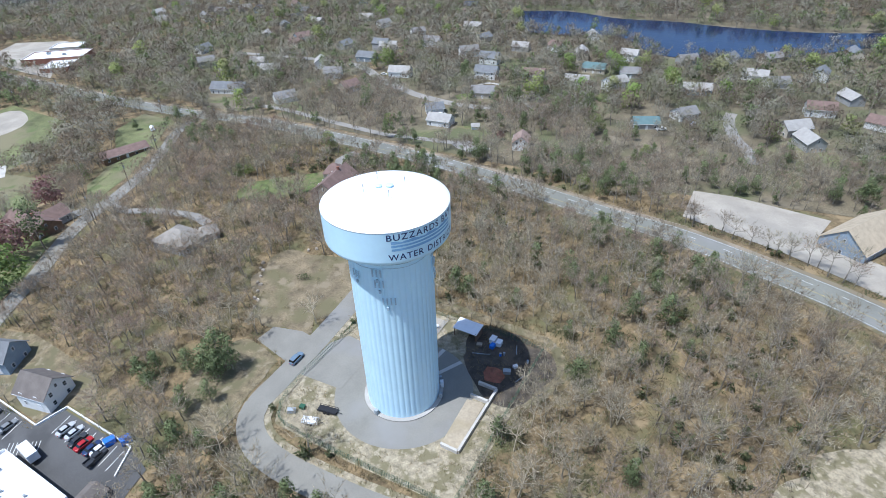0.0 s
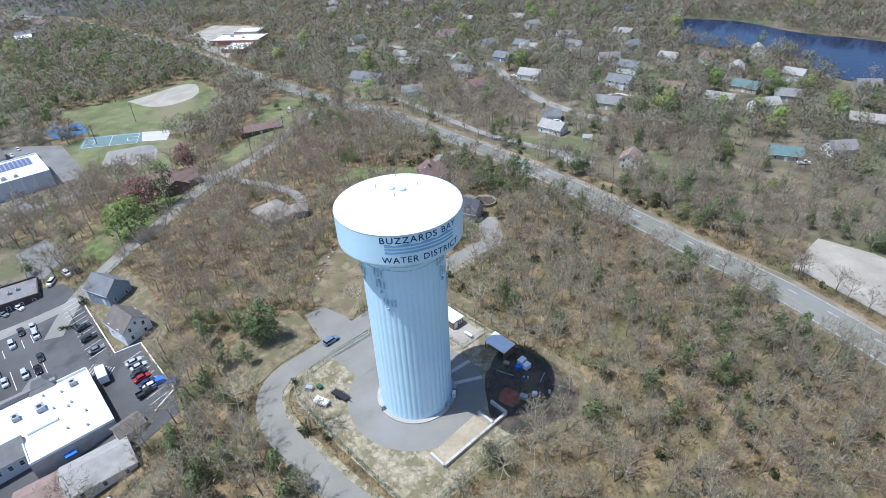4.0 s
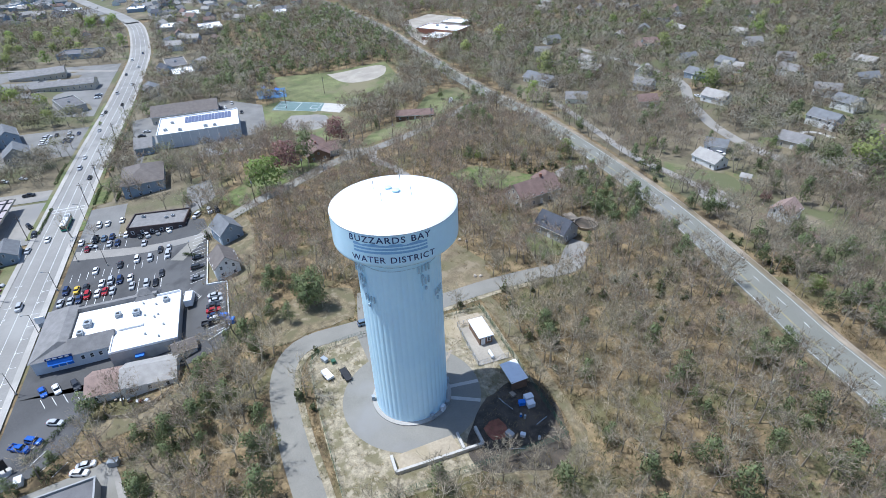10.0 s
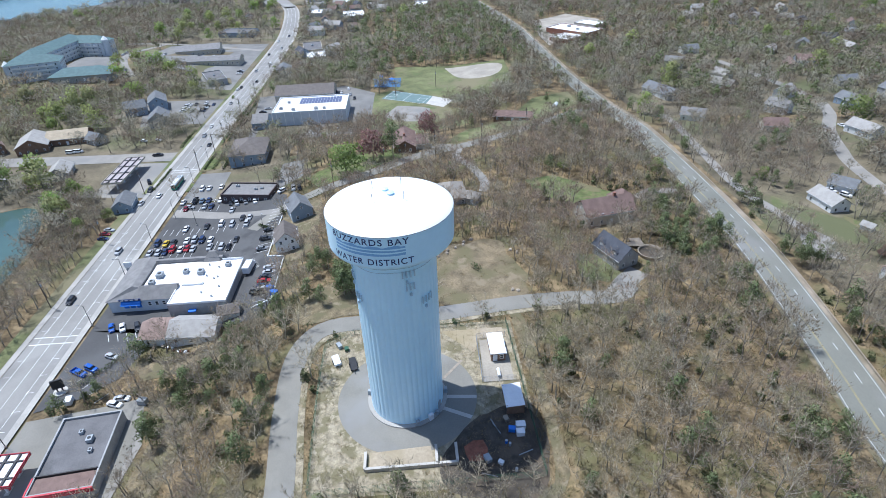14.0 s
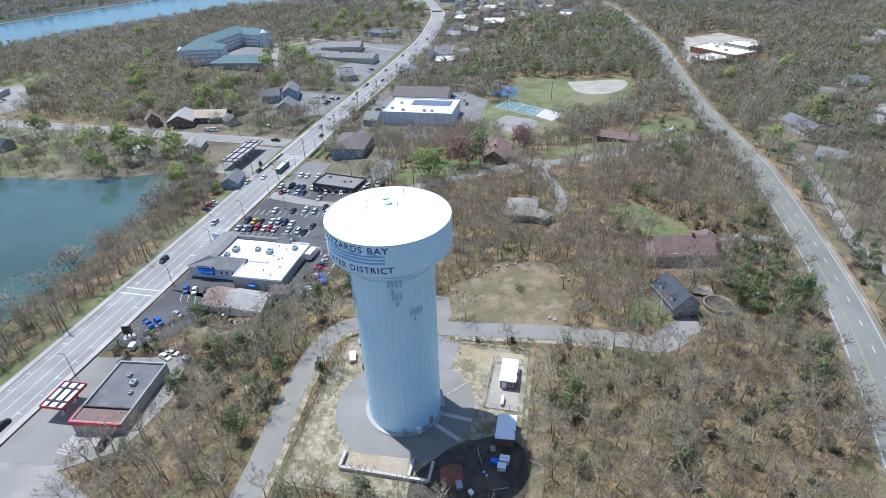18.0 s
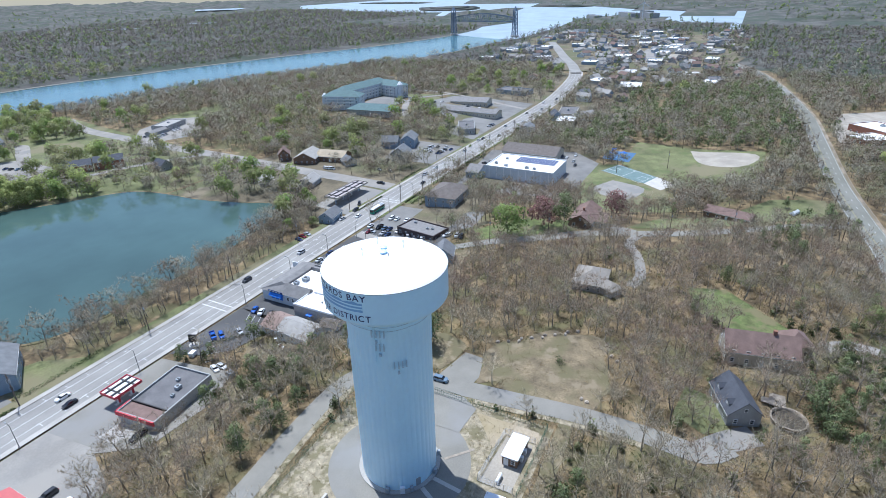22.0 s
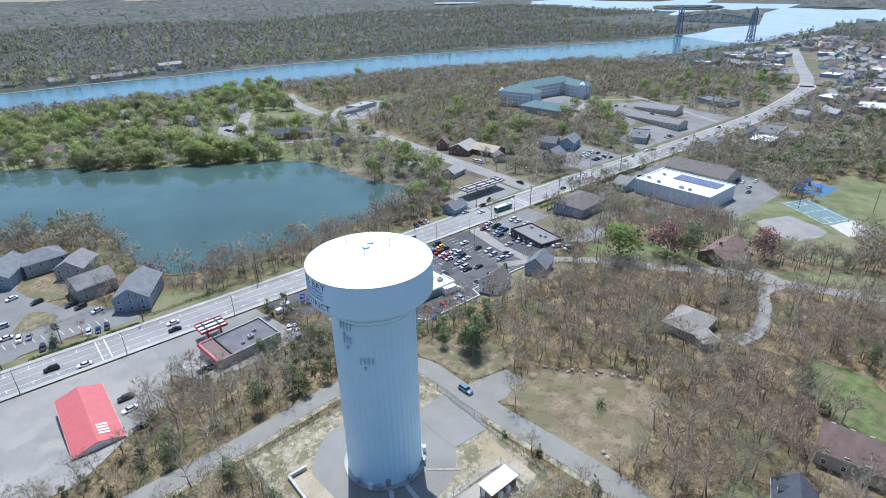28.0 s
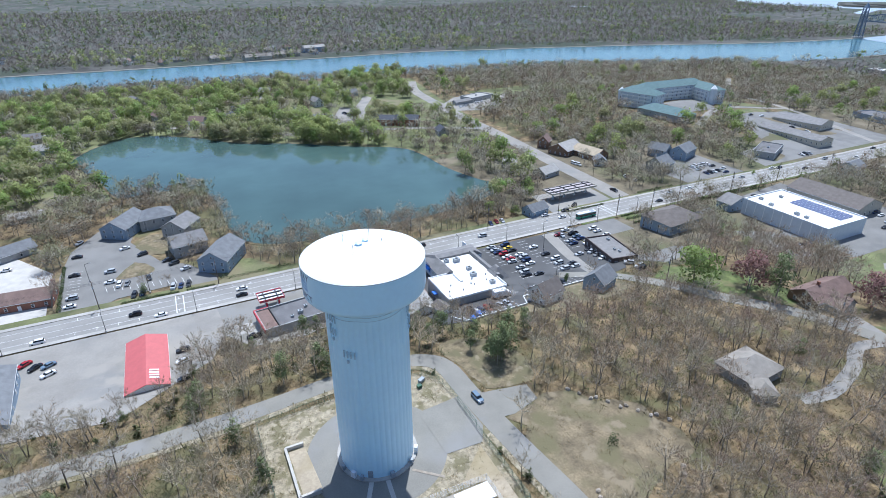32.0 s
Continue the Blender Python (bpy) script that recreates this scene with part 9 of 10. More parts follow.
def single_tree(kind, var, x, y, s, turn, label, leaf_mat, group):
    key = (kind, var)
    if key not in TREE_MESH:
        (wv, wf), (lv, lf, *ln) = {"bare": BARE_NEAR, "pine": PINE_NEAR, "leafy": LEAFY_NEAR, "budding": LEAFY_NEAR}[kind][var]
        a, b = fast_mesh("trunk", wv, wf), fast_mesh("crown", lv, lf)
        if ln:
            soften(b, ln[0])
        a.materials.append(BARK)
        b.materials.append(leaf_mat)
        TREE_MESH[key] = (a, b)
    ob = thing("tree", label, "tree", pose(x, y, at(x, y), 0, 0, turn) @ Matrix.Diagonal((s, s, s, 1)), group)
    part("trunk", TREE_MESH[key][0], None, ob)
    part("crown", TREE_MESH[key][1], None, ob)


TREE_MESH = {}
# trees that stand out
for x, y, s in ((-47.0, -17.0, 1.45), (-44.6, -15.6, 1.25), (-48.6, -20.0, 1.3), (-45.5, -19.5, 1.2), (-31, -37, 0.9), (-28, -46, 0.9), (-61, -26, 0.9), (-53.5, -22, 0.9), (-41, -26, 0.8), (-58, -31, 1.0), (-63.5, -29.6, 1.0), (-37.5, -39, 1.1), (-45, -30.6, 1.0), (42, 40, 1.1), (44, 53, 1.1), (53, 54, 1.25), (56, 78, 1.2), (60, 84, 1.2), (38, 22, 1.0), (20.5, 91, 0.9), (24, 98, 0.9), (12, 43, 0.9), (50, 36, 0.9), (47, 68, 1.0), (33, 62, 0.8), (-158, -4, 2.0), (-132, 22, 0.9), (41, -34, 0.75), (0, 67, 0.8), (23, 87, 0.85), (21, 99, 0.9), (-3, 52, 0.8), (-42, 87, 0.95), (-52, 94, 1.0), (-47, 99, 1.0), (-58, 97, 1.05),
                (-65, 92, 0.95), (-44, 79, 0.6), (-240, 92, 0.8), (-348, -97, 1.25), (-38, -44, 0.8), (-33, -50, 0.85), (-25, -53, 0.8), (-150, -60, 0.9), (-70, 90, 0.9), (48, 97, 0.9), (60, 88, 1.0), (72, 82, 0.9), (66, 76, 0.8), (-63, 66, 0.5), (-63, 219, 1.2), (-76, 215, 1.1), (-102, 358, 1.2), (30, 322, 1.0), (-54, 132, 0.9), (-46, 139, 0.9), (-13, 127, 0.9), (14, 122, 0.9), (66, 194, 1.1), (-92, 110, 0.9), (52, 156, 1.0), (78, 210, 0.9), (-224, 109, 1.1), (-169, 95, 0.9), (-118, 91, 0.8), (-316, 146, 1.1), (-20, -140, 0.9), (-34, -142, 0.8), (-28, -144, 0.7)):
    CLEAR_DISCS.append((x, y, 2.6 * s))
    single_tree("pine", int(abs(x)) % 6, x, y, s, x * 7, "ragged dark green pine tree", NEEDLES, "pines")
for x, y, s in ((-139.5, -25, 2.0), (-197, -300, 1.0), (-230, -260, 1.4), (-152, -158, 1.0), (-146, -148, 0.9), (-143, -163, 1.0), (-265, -300, 1.2), (-56, 289, 1.5), (-27, 301, 1.6), (10, 286, 1.5), (-248, 445, 1.2), (-19, 325, 0.8), (70, 223, 1.1), (-44, 325, 0.8), (-183, 274, 0.7), (-275, -290, 1.7), (-246, -300, 1.0), (85, -262, 1.0), (-300, -118.5, 0.3)):
    CLEAR_DISCS.append((x, y, 3.5 * s))
    single_tree("leafy", int(abs(x)) % 4, x, y, s, x * 5, "broadleaf tree in bright young leaf", LEAVES, "leafing trees")
for x, y, s in ((-157, -14, 1.75), (-184, 15, 1.6), (-163, -186, 0.7), (-49.4, 166, 0.55), (88, -152, 0.4)):
    CLEAR_DISCS.append((x, y, 3.5 * s))
    single_tree("budding", int(abs(x)) % 4, x, y, s, x * 3, "broadleaf tree with dark red spring buds", RED_BUDS, "red trees")
for x, y in ((-165, 12), (-196, 0), (-147, -62), (-152, -70), (-158, -45), (-222, -25), (-205, -22), (37, -70), (33, -62), (40, -64), (44, -160), (-172, -200), (-210, -132), (-222, -139), (-236, -133), (-243, -139), (-262, -128), (-300, -128), (-312, -131), (-180, -90), (-204, -99), (-214, -96), (-238, -99), (-258, -98), (-276, -97), (-300, -98), (-145, -107), (-245, -125.5), (-226, -128), (-208, -165)):
    single_tree("bare", int(abs(x * 3)) % 10, x, y, 1.0, x * 11, "leafless tree with fine grey twigs", TWIGS, "bare trees")



def hedge(points, width, height, label):
    """A clipped or rounded row of shrubs along a line."""
    rng = np.random.default_rng(int(abs(points[0][0] * 7)))
    c = spread(points, width * 0.8)
    ob = thing("hedge", label, "hedge", pose(c[0][0], c[0][1], at(c[0][0], c[0][1], 0.1)), "hedges")
    q = np.column_stack([c - c[0], land(c[:, 0], c[:, 1]) - at(c[0][0], c[0][1]) + height * 0.45])
    r = width * rng.uniform(0.4, 0.62, len(c))
    v, f, nrm = crown(rng, q, r, int(70 * len(c)), 0.34, 0.26, 0.5, height / width)
    bush_mesh = fast_mesh("foliage", v, f)
    soften(bush_mesh, nrm)
    part("foliage", bush_mesh, None, ob).data.materials.append(HEDGE_LEAF)
    part("stems", fast_mesh("stems", *join([spike((p[0], p[1], p[2] - height * 0.6), p, 0.05) for p in q])), None, ob).data.materials.append(BARK)


HEDGE_LEAF = surface("hedge_leaf", (0.10, 0.135, 0.050), 0.8, 0.25, 0.5, 2.0, 0.0, per="island")
sheer(HEDGE_LEAF, 0.35)
for pts, w, h, lab in (([(-176, -103.2), (-186, -103.4), (-196, -103.2)], 1.2, 1.0, "rounded green shrubs in the street verge"), ([(-222, -103.3), (-238, -103.4)], 1.2, 1.1, "clipped shrubs in the street verge"), ([(-250, -103.4), (-266, -103.3), (-282, -102.8)], 1.3, 1.2, "clipped shrubs beside the hall car park"), ([(-209, -126), (-222, -126.5), (-236, -126)], 1.8, 1.3, "low green shrubs on the corner lawn"), ([(-176, -93.5), (-196, -93)], 1.4, 1.1, "foundation shrubs before the office"), ([(22, -126.5), (10, -127), (-4, -127.5)], 2.2, 1.1, "rough green shrubs on the grassy bank"), ([(84, -128), (85, -150), (86, -168)], 1.6, 1.2, "hedge at the edge of the condominium lot"), ([(-22.6, -95.1), (-28, -91), (-34, -87.1)], 1.8, 1.3, "low green hedge at the forecourt edge"), ([(62, -123.6), (52, -123.6), (42, -123.4)], 1.3, 0.9, "low clipped hedge along the street front"), ([(38, -123.3), (28, -123)], 1.3, 0.9, "low green hedge before the condominiums"),
                       ([(-176, -99), (-190, -98.5), (-200, -99)], 1.6, 1.2, "rounded shrubs before the office lawn"), ([(-203, -90), (-204, -72)], 2.2, 2.6, "dark evergreen shrubs beside the office"), ([(-216, -101), (-250, -101), (-285, -100)], 1.6, 1.0, "low shrubs along the hall car park"),
                       ([(-154, -121.5), (-178, -121.5)], 1.4, 0.9, "low shrubs between station and street"), ([(-178, -4), (-186, -2), (-194, 4)], 1.8, 1.6, "dark shrubs behind the brown house"), ([(-106, -60), (-100, -54)], 1.5, 1.2, "green shrubs at the car park edge"),
                       ([(-34, -55), (-30.5, -47)], 2.4, 2.4, "rough evergreen shrubs behind the shop"), ([(-117, -44), (-121, -36)], 3.4, 3.2, "round dark shrub beside the blue cottage"), ([(-56, 23.5), (-54, 25)], 2.6, 2.2, "bare brown bush standing in the clearing"), ([(25, -127), (22, -130)], 2.0, 1.4, "rusty shrubs on the condominium lawn")):
    hedge(pts, w, h, lab)

# pines standing in groups among the suburban houses
grove = random.Random(5)
CLEAR_DISCS += [(-37, 151, 9.0), (-88, 163, 8.0), (-103, 250, 8.0), (5, 208, 7.0), (-160, 232, 7.0)]
for gx0, gy0, n_, r_ in ((-63, 210, 9, 9), (-113, 251, 5, 6), (-40, 213, 5, 6), (-48, 131, 5, 5), (-22, 219, 3, 4), (-86, 209, 4, 5), (-62, 117, 3, 4), (-84, 259, 3, 4), (-6, 139, 6, 9), (20, 132, 6, 9), (150, 150, 5, 8), (-235, 205, 5, 9), (-150, 190, 4, 7)):
    for _ in range(n_):
        px, py = gx0 + grove.uniform(-r_, r_), gy0 + grove.uniform(-r_, r_)
        if free(np.array([px]), np.array([py]))[0]:
            CLEAR_DISCS.append((px, py, 2.2))
            single_tree("pine", grove.randrange(6), px, py, grove.uniform(0.85, 1.3), grove.uniform(0, 360), "full green pine between suburban houses", NEEDLES, "pines")

# the near woods
nx, ny = scatter(-205, 150, -140, 200, 4.5)
ok = free(nx, ny)
nx, ny = nx[ok], ny[ok]
kind = wood_kind(nx, ny)
size = trng.uniform(0.55, 1.1, len(nx)) * (0.88 + 0.3 * patchy(nx, ny, 23, 3.0))
turn = trng.uniform(0, 6.28, len(nx))
ring = np.hypot(nx + 5, ny - 8)
chosen = np.zeros(len(nx), bool)
close = np.where((kind == 0) & (ring > 24))[0]
close = close[np.argsort(ring[close])][:175]
chosen[close] = True
for k in close:
    single_tree("bare", k % 10, nx[k], ny[k], size[k], math.degrees(turn[k]), "leafless oak with fine grey-brown twigs", TWIGS, "bare trees")
closep = np.where((kind == 1) & (ring > 24))[0]
closep = closep[np.argsort(ring[closep])][:50]
chosen[closep] = True
for k in closep:
    single_tree("pine", k % 6, nx[k], ny[k], size[k] * 1.05, math.degrees(turn[k]), "bushy pitch pine among bare trees", NEEDLES, "pines")
rusty = (nx < -38) & (ny > -45) & (ny < 70) & (trng.uniform(size=len(nx)) < 0.6) | (trng.uniform(size=len(nx)) < 0.16)
dusky = ~rusty & (trng.uniform(size=len(nx)) < 0.36)
for pick_, leaf_mat, lab in ((dusky, TWIGS_DARK, "leafless oak woods with dark brown twigs"), (~rusty & ~dusky, TWIGS, "leafless oak woods with fine grey-brown twigs"), (rusty, TWIGS_RUST, "leafless woods with rust-brown budding twigs")):
    s = np.where((kind == 0) & ~chosen & pick_)[0]
    mass("bare_woods", BARE_NEAR, trng.integers(0, len(BARE_NEAR), len(s)), nx[s], ny[s], land(nx[s], ny[s]), size[s], turn[s], BARK_MASS, leaf_mat, lab, "woods")
for want, variants, leaf_mat, nm, lab in ((1, PINE_NEAR, NEEDLES, "pine_woods", "scattered dark green pitch pines"), (2, LEAFY_NEAR, LEAVES, "leafing_woods", "scattered trees in young leaf")):
    s = np.where((kind == want) & ~chosen)[0]
    mass(nm, variants, trng.integers(0, len(variants), len(s)), nx[s], ny[s], land(nx[s], ny[s]), size[s], turn[s], BARK_MASS, leaf_mat, lab, "woods")
# low evergreen shrubs
ex, ey = scatter(-160, 150, -110, 135, 4.2)
ok = free(ex, ey, -0.5) & ((ex > -38) | (ey < -40) | (ey > 62)) & (patchy(ex, ey, 13, 2.6) + trng.normal(0, 0.2, len(ex)) > 0.8)
ex, ey = ex[ok], ey[ok]
SHRUB = [make_pine(620 + k, 2.6 + 0.5 * (k % 3), 1.7, 6, 90, 0.7) for k in range(5)]
mass("evergreen_shrubs", SHRUB, trng.integers(0, 5, len(ex)), ex, ey, land(ex, ey) - 0.3, trng.uniform(0.5, 1.3, len(ex)), trng.uniform(0, 6.28, len(ex)), BARK_MASS, GREEN_BRUSH, "dull green evergreen shrubs in the bare woods", "shrubs")
# undergrowth
ux, uy = scatter(-150, 150, -110, 130, 2.15)
ok = free(ux, uy, -0.8)
ux, uy = ux[ok], uy[ok]
bush = []
for k in range(6):
    r_ = np.random.default_rng(700 + k)
    p = r_.normal(0, 0.55, (20, 3)) * (1, 1, 0.15)
    d = r_.normal(0, 0.6, (20, 3)) + (0, 0, 0.9)
    d /= np.linalg.norm(d, axis=1)[:, None]
    bush.append((spike((0, 0, -0.1), (0, 0, 0.5), 0.03), slivers(p, d, 0.95, 0.11, r_)))
shrub = patchy(ux, uy, 11, 4.0) + trng.normal(0, 0.22, len(ux)) > 0.70
for sel, nm, mat_, lab in ((shrub, "green_shrubs", GREEN_BRUSH, "dull green low shrubs under the bare trees"), (~shrub, "undergrowth", BRUSH, "dry brown brush under the bare trees")):
    n_ = int(sel.sum())
    mass(nm, bush, trng.integers(0, 6, n_), ux[sel], uy[sel], land(ux[sel], uy[sel]), trng.uniform(0.5, 1.5, n_) * (1.25 if nm == "green_shrubs" else 1), trng.uniform(0, 6.28, n_), BARK_MASS, mat_, lab, "undergrowth")

gx_, gy_ = scatter(-31, 34, -28, 39, 1.15)
ok = (np.hypot(gx_, gy_) > 18.6) & (trng.uniform(size=len(gx_)) < 0.62) & ~((gx_ > -20) & (gx_ < -2) & (gy_ > 19) & (gy_ < 29)) & ~((gx_ < -14) & (np.abs(gy_) < 9.5)) & ~((gx_ > 13) & (gx_ < 21) & (np.abs(gy_) < 12))
line_ = spread(ACCESS, 2)
ok &= np.min(np.hypot(gx_[:, None] - line_[None, :, 0], gy_[:, None] - line_[None, :, 1]), 1) > 4.2
gx_, gy_ = gx_[ok], gy_[ok]
mass("dry_tufts", bush, trng.integers(0, 6, len(gx_)), gx_, gy_, land(gx_, gy_), trng.uniform(0.25, 0.85, len(gx_)), trng.uniform(0, 6.28, len(gx_)), BARK_MASS, BRUSH, "dry grass tufts round the tower yard", "grass")
cx_, cy_ = scatter(-74, -36, 2, 42, 1.3)
ok = inside(np.array([(-36, 6), (-48, 3), (-58, 6), (-72, 14), (-72, 30), (-60, 38), (-39.5, 40)]), cx_, cy_) & (trng.uniform(size=len(cx_)) < 0.45)
mass("dry_tufts", bush, trng.integers(0, 6, ok.sum()), cx_[ok], cy_[ok], land(cx_[ok], cy_[ok]), trng.uniform(0.2, 0.8, ok.sum()), trng.uniform(0, 6.28, ok.sum()), BARK_MASS, BRUSH, "dry grass tufts in the clearing", "grass")

# full trees in young leaf along the far pond shore, some still bare
LEAFY_SHORE = [make_leafy(590 + k, 12.5 + k % 3, 6.2, 4, 640, 0.92, 0, 15) for k in range(5)]
shore_line = np.array(spread(POND_EDGE[1:9], 3.4))[:, :2]
step_ = np.gradient(shore_line, axis=0)
out_ = np.stack([-step_[:, 1], step_[:, 0]], 1) / np.linalg.norm(step_, axis=1)[:, None]
sx, sy = (np.concatenate([(shore_line + out_ * trng.uniform(a, b, len(shore_line))[:, None])[:, j] for a, b in ((2.0, 6.0), (9.0, 17.0), (20.0, 32.0))]) for j in (0, 1))
ok = free(sx, sy) & (trng.uniform(size=len(sx)) < np.where(sx < -95, 0.26, 0.42))
sx, sy = sx[ok], sy[ok]
bare_ = trng.uniform(size=len(sx)) < 0.32
for sel, variants, leaf_mat, nm, lab in ((bare_, BARE_MID, TWIG_HAZE, "shore_bare_trees", "leafless grey-brown trees on the far pond shore"), (~bare_, LEAFY_SHORE, SHORE_LEAVES, "shore_leafing_trees", "full spring-green trees on the far pond shore")):
    n_ = int(sel.sum())
    mass(nm, variants, trng.integers(0, len(variants), n_), sx[sel], sy[sel], land(sx[sel], sy[sel]), trng.uniform(0.75, 1.3, n_) * np.where(sx[sel] < -95, 0.62, 1.0), trng.uniform(0, 6.28, n_), BARK_MASS, leaf_mat, lab, "woods")

# the woods further off
wx, wy = scatter(-720, 200, -650, 620, 6.9)
ok = free(wx, wy) & ~((wx > -205) & (wx < 200) & (wy > -140) & (wy < 200))
town = (wx < -430) & (wy > -215) & (wy < 0) & (trng.uniform(size=len(wx)) < 0.5)
ok &= ~town
wx, wy = wx[ok], wy[ok]
kind = wood_kind(wx, wy)
size, turn = trng.uniform(0.82, 1.28, len(wx)), trng.uniform(0, 6.28, len(wx))
size = size * np.where(kind == 0, 1.0, np.where(kind == 2, 1.16, 1.04))
kind[(kind == 2) & (trng.uniform(size=len(wx)) < 0.4)] = 4
wz = land(wx, wy) + hills(wx, wy)
hue = trng.uniform(size=len(wx)) + 0.35 * (patchy(wx, wy, 60, 0.7) - 0.5)
for lo, hi, leaf_mat, lab in ((-9, 0.5, TWIG_HAZE, "grey leafless woods further off"), (0.5, 0.82, TWIG_BROWN, "brown leafless woods further off"), (0.82, 9, TWIG_OLIVE, "leafless woods just coming into bud")):
    s = np.where((kind == 0) & (hue >= lo) & (hue < hi))[0]
    near_ = np.hypot(wx[s] + 60, wy[s]) < 330
    for sel, variants in ((s[near_], BARE_MID), (s[~near_], BARE_OFF)):
        mass("bare_woods", variants, trng.integers(0, len(variants), len(sel)), wx[sel], wy[sel], wz[sel], size[sel], turn[sel], BARK_MASS, leaf_mat, lab, "woods")
for want, variants, leaf_mat, nm, lab in ((1, PINE_MID, NEEDLES, "pine_woods", "dark pines among the further woods"), (2, LEAFY_MID, SHORE_LEAVES, "leafing_woods", "spring-green trees round the pond and houses"), (4, LEAFY_MID, LEAVES, "leafing_woods", "bright green trees round the pond and houses")):
    s = np.where(kind == want)[0]
    mass(nm, variants, trng.integers(0, len(variants), len(s)), wx[s], wy[s], wz[s], size[s], turn[s], BARK_MASS, leaf_mat, lab, "woods")

# the wooded bank beyond the canal
bx, by = scatter(-1400, 330, -1080, -600, 10.5)
bx2, by2 = scatter(-2100, 420, -1950, -1080, 19.0)
bx3, by3 = scatter(-1500, -720, -400, 640, 12.5)
spare = (by3 > 20) | ((by3 < -195) & (bx3 > -800)) | (trng.uniform(size=len(bx3)) < 0.6)
bx, by = np.concatenate([bx, bx2, bx3[spare]]), np.concatenate([by, by2, by3[spare]])
ok = free(bx, by, 1.0) & (trng.uniform(size=len(bx)) < 0.92)
bx, by = bx[ok], by[ok]
bk = np.where(trng.uniform(size=len(bx)) < np.where((bx > -520) & (by > -1010) & (by < -700) & (patchy(bx, by, 70, 1.5) > 0.5), 0.26, 0.02), 2, np.where(trng.uniform(size=len(bx)) < 0.2, 1, 0))
BANK_BARE = [make_haze(340 + k, 11.5, 5.2, 0, 30, 2.4, 0.75) for k in range(6)]
BANK_PINE = [make_pine(360 + k, 12.0, 4.4, 6, 34, 2.2) for k in range(4)]
BANK_LEAFY = [make_leafy(380 + k, 12.0, 5.8, 0, 70, 1.5, 0, 7) for k in range(4)]
for want, variants, leaf_mat, nm, lab in ((0, BANK_BARE, BANK_TWIGS, "bank_woods", "leafless woods along the far canal and town"), (1, BANK_PINE, NEEDLES, "bank_pines", "dark pines along the far canal bank"), (2, BANK_LEAFY, SHORE_LEAVES, "bank_leafing_woods", "light green trees along the far canal bank")):
    s = np.where(bk == want)[0]
    mass(nm, variants, trng.integers(0, len(variants), len(s)), bx[s], by[s], land(bx[s], by[s]) + hills(bx[s], by[s]), trng.uniform(0.8, 1.25, len(s)) * np.where(by[s] < -1080, 1.45, np.where(by[s] > -340, 1.15, 1.0)), trng.uniform(0, 6.28, len(s)), None, leaf_mat, lab, "woods")

# far woods to the horizon: a rough canopy with single crowns standing out of it
nr, na = 230, 450
rr_, aa_ = 690 * (6400 / 690) ** np.linspace(0, 1, nr), np.linspace(radians(84), radians(318), na)
R_, A_ = np.meshgrid(rr_, aa_, indexing="ij")
R_, A_ = R_.ravel() * (1 + trng.uniform(-0.0025, 0.0025, R_.size)), A_.ravel() + trng.uniform(-0.0028, 0.0028, A_.size)
qx, qy = R_ * np.cos(A_), R_ * np.sin(A_)
open_ = free(qx, qy, 2.0) & ~((qx > -715) & (qx < 330) & (qy > -645) & (qy < 615)) & ~((qx > -1380) & (qx < 330) & (qy > -930) & (qy < -600)) & ~((qx < -640) & (qx > -1250) & (qy > -330) & (qy < 40))
grid = open_.reshape(nr, na)
level, ramp_in = grid.copy(), np.zeros(grid.shape)
for _ in range(5):
    level[1:-1, 1:-1] &= level[:-2, 1:-1] & level[2:, 1:-1] & level[1:-1, :-2] & level[1:-1, 2:]
    ramp_in += level / 5
ramp_in = ramp_in.ravel()
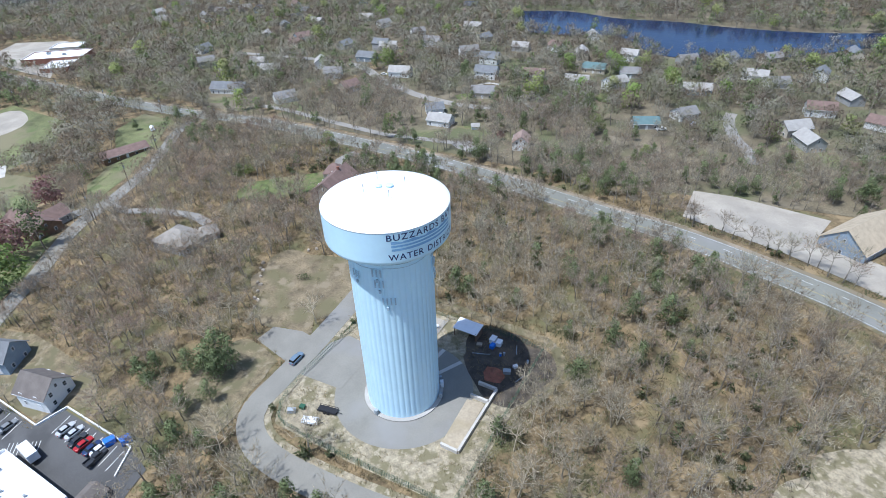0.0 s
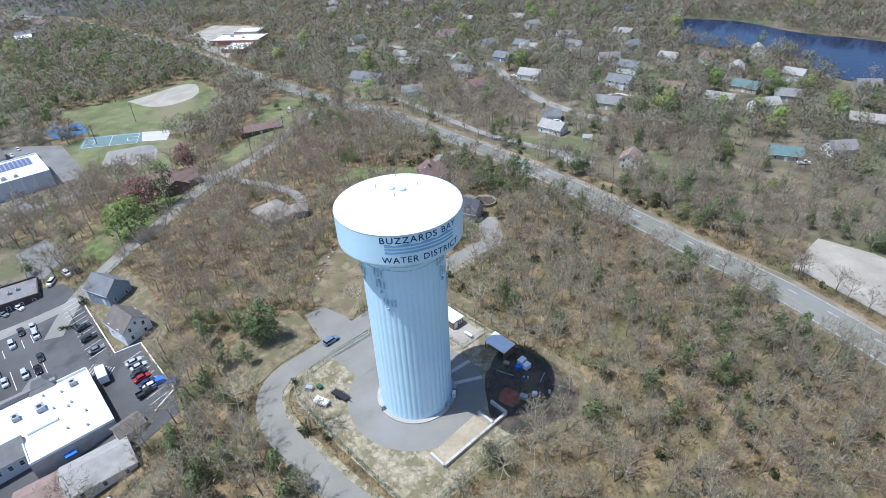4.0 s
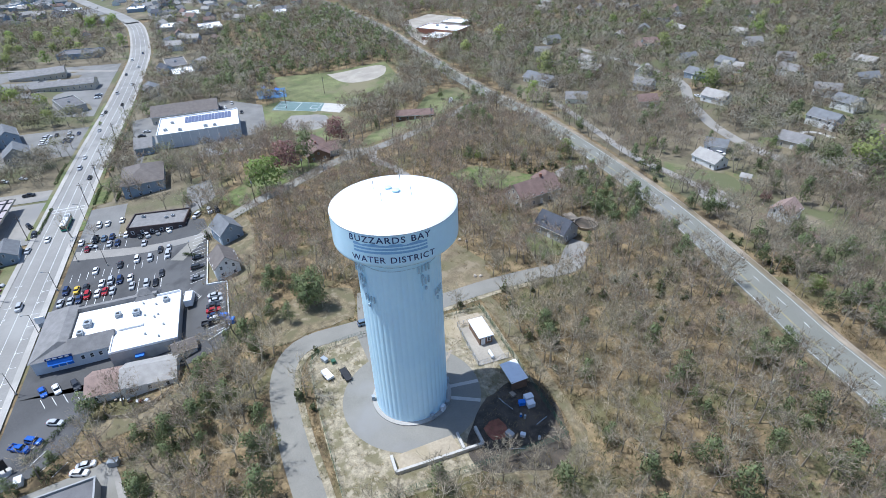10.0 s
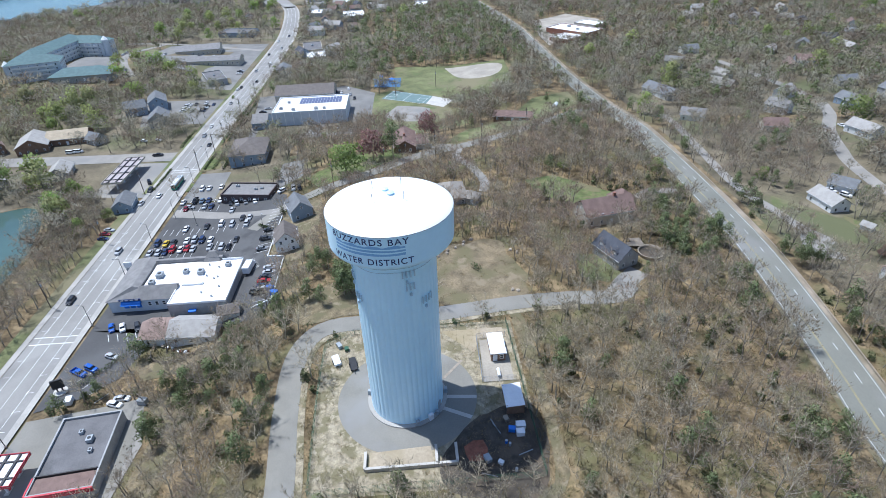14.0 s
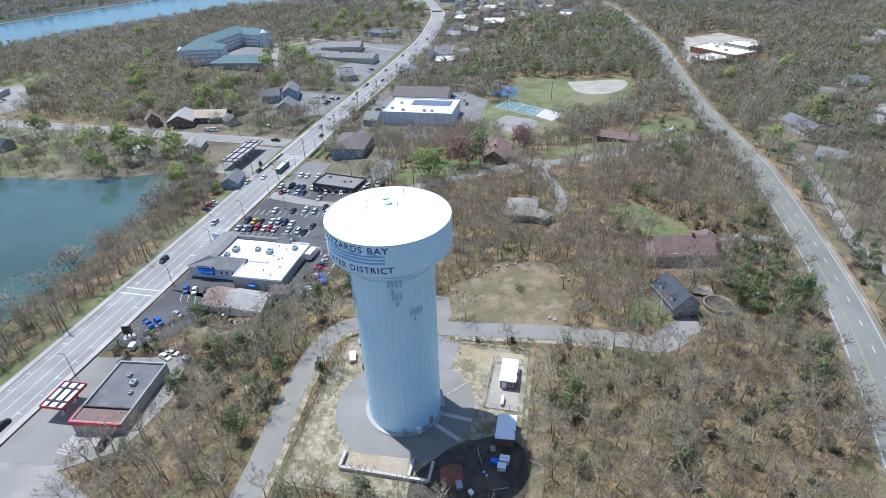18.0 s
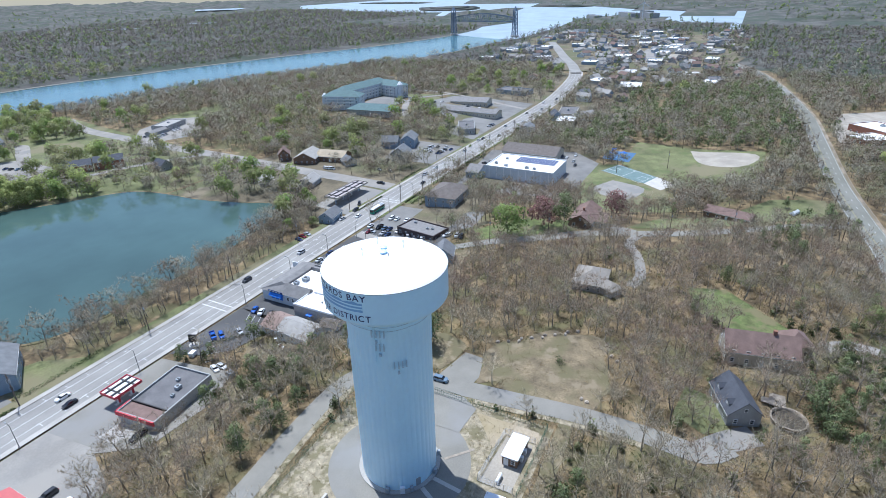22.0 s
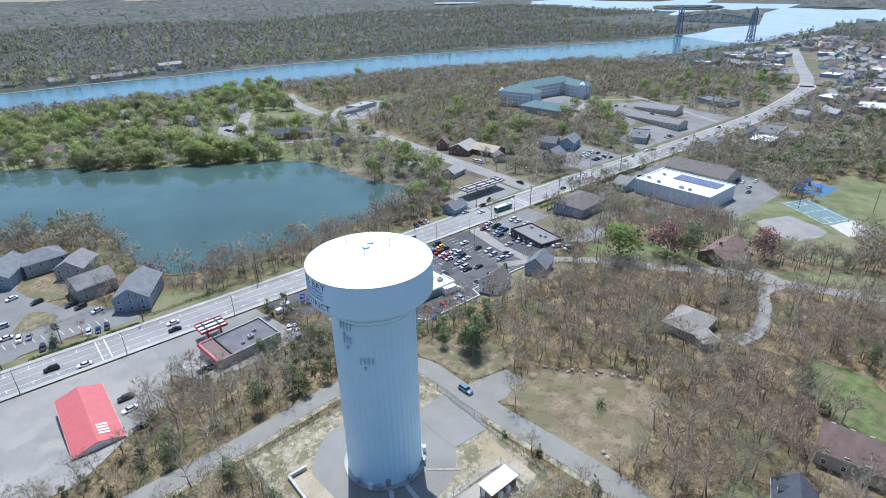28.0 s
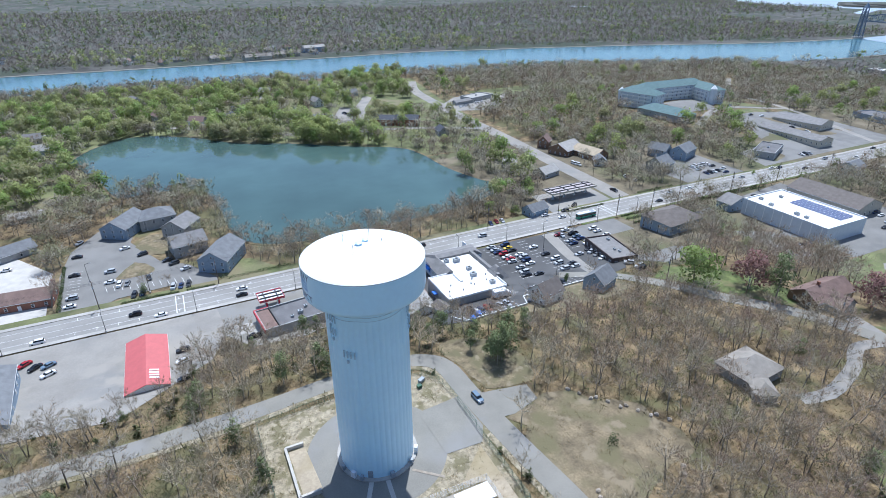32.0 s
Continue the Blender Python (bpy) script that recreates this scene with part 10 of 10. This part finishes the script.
tall = (4.5 + 3.0 * patchy(qx, qy, 45, 5.0) + trng.uniform(-1.3, 1.3, qx.size) * (1 + R_ / 900)) * ramp_in
qz = np.where(ramp_in > 0, land(qx, qy) + hills(qx, qy) * ramp_in ** 0.5 + tall, POND_Z - 0.5)
q = (np.arange(nr - 1)[:, None] * na + np.arange(na - 1)[None]).ravel()
keep = open_[q] & open_[q + 1] & open_[q + na] & open_[q + na + 1]
q = q[keep]
me = fast_mesh("far_canopy", np.column_stack([qx, qy, qz]), np.vstack([np.stack([q, q + na, q + 1], 1), np.stack([q + 1, q + na, q + na + 1], 1)]))
me.materials.append(FAR_CANOPY)
tagged(new("far_canopy", me), "dense grey-brown leafless canopy to the horizon", "woods", kind="stuff")
rad = np.sqrt(trng.uniform(0.5 ** 2, 4.3 ** 2, 26000)) * 1000
rad = 560 + (rad - 500) * trng.uniform(0.25, 1.0, len(rad))
ang = trng.uniform(radians(85), radians(315), len(rad))
fx, fy = rad * np.cos(ang), rad * np.sin(ang)
ok = free(fx, fy) & ~((fx > -720) & (fx < 330) & (fy > -650) & (fy < 620)) & ~((fx < -640) & (fx > -1500) & (fy > -400) & (fy < 140))
fx, fy, rad = fx[ok], fy[ok], rad[ok]
u = trng.uniform(size=len(fx))
pn = 0.10 + 0.14 * (patchy(fx, fy, 260, 2.0) > 0.6)
kind = np.where(u < pn, 1, np.where(u < pn + 0.02, 2, np.where(rad < 1000, 0, 3)))
size, turn = trng.uniform(0.8, 1.2, len(fx)) * (1 + rad / 5000), trng.uniform(0, 6.28, len(fx))
fz = land(fx, fy) + hills(fx, fy)
for want, variants, leaf_mat, nm, lab in ((0, BARE_FAR, TWIG_HAZE, "far_woods", "hazy leafless woods to the horizon"), (1, PINE_FAR, NEEDLES, "far_pines", "dark pines in the far woods"), (2, LEAFY_FAR, LEAVES, "far_leafing_woods", "pale green trees in the far woods")):
    s = np.where(kind == want)[0]
    mass(nm, variants, trng.integers(0, len(variants), len(s)), fx[s], fy[s], fz[s], size[s], turn[s], None, leaf_mat, lab, "woods")
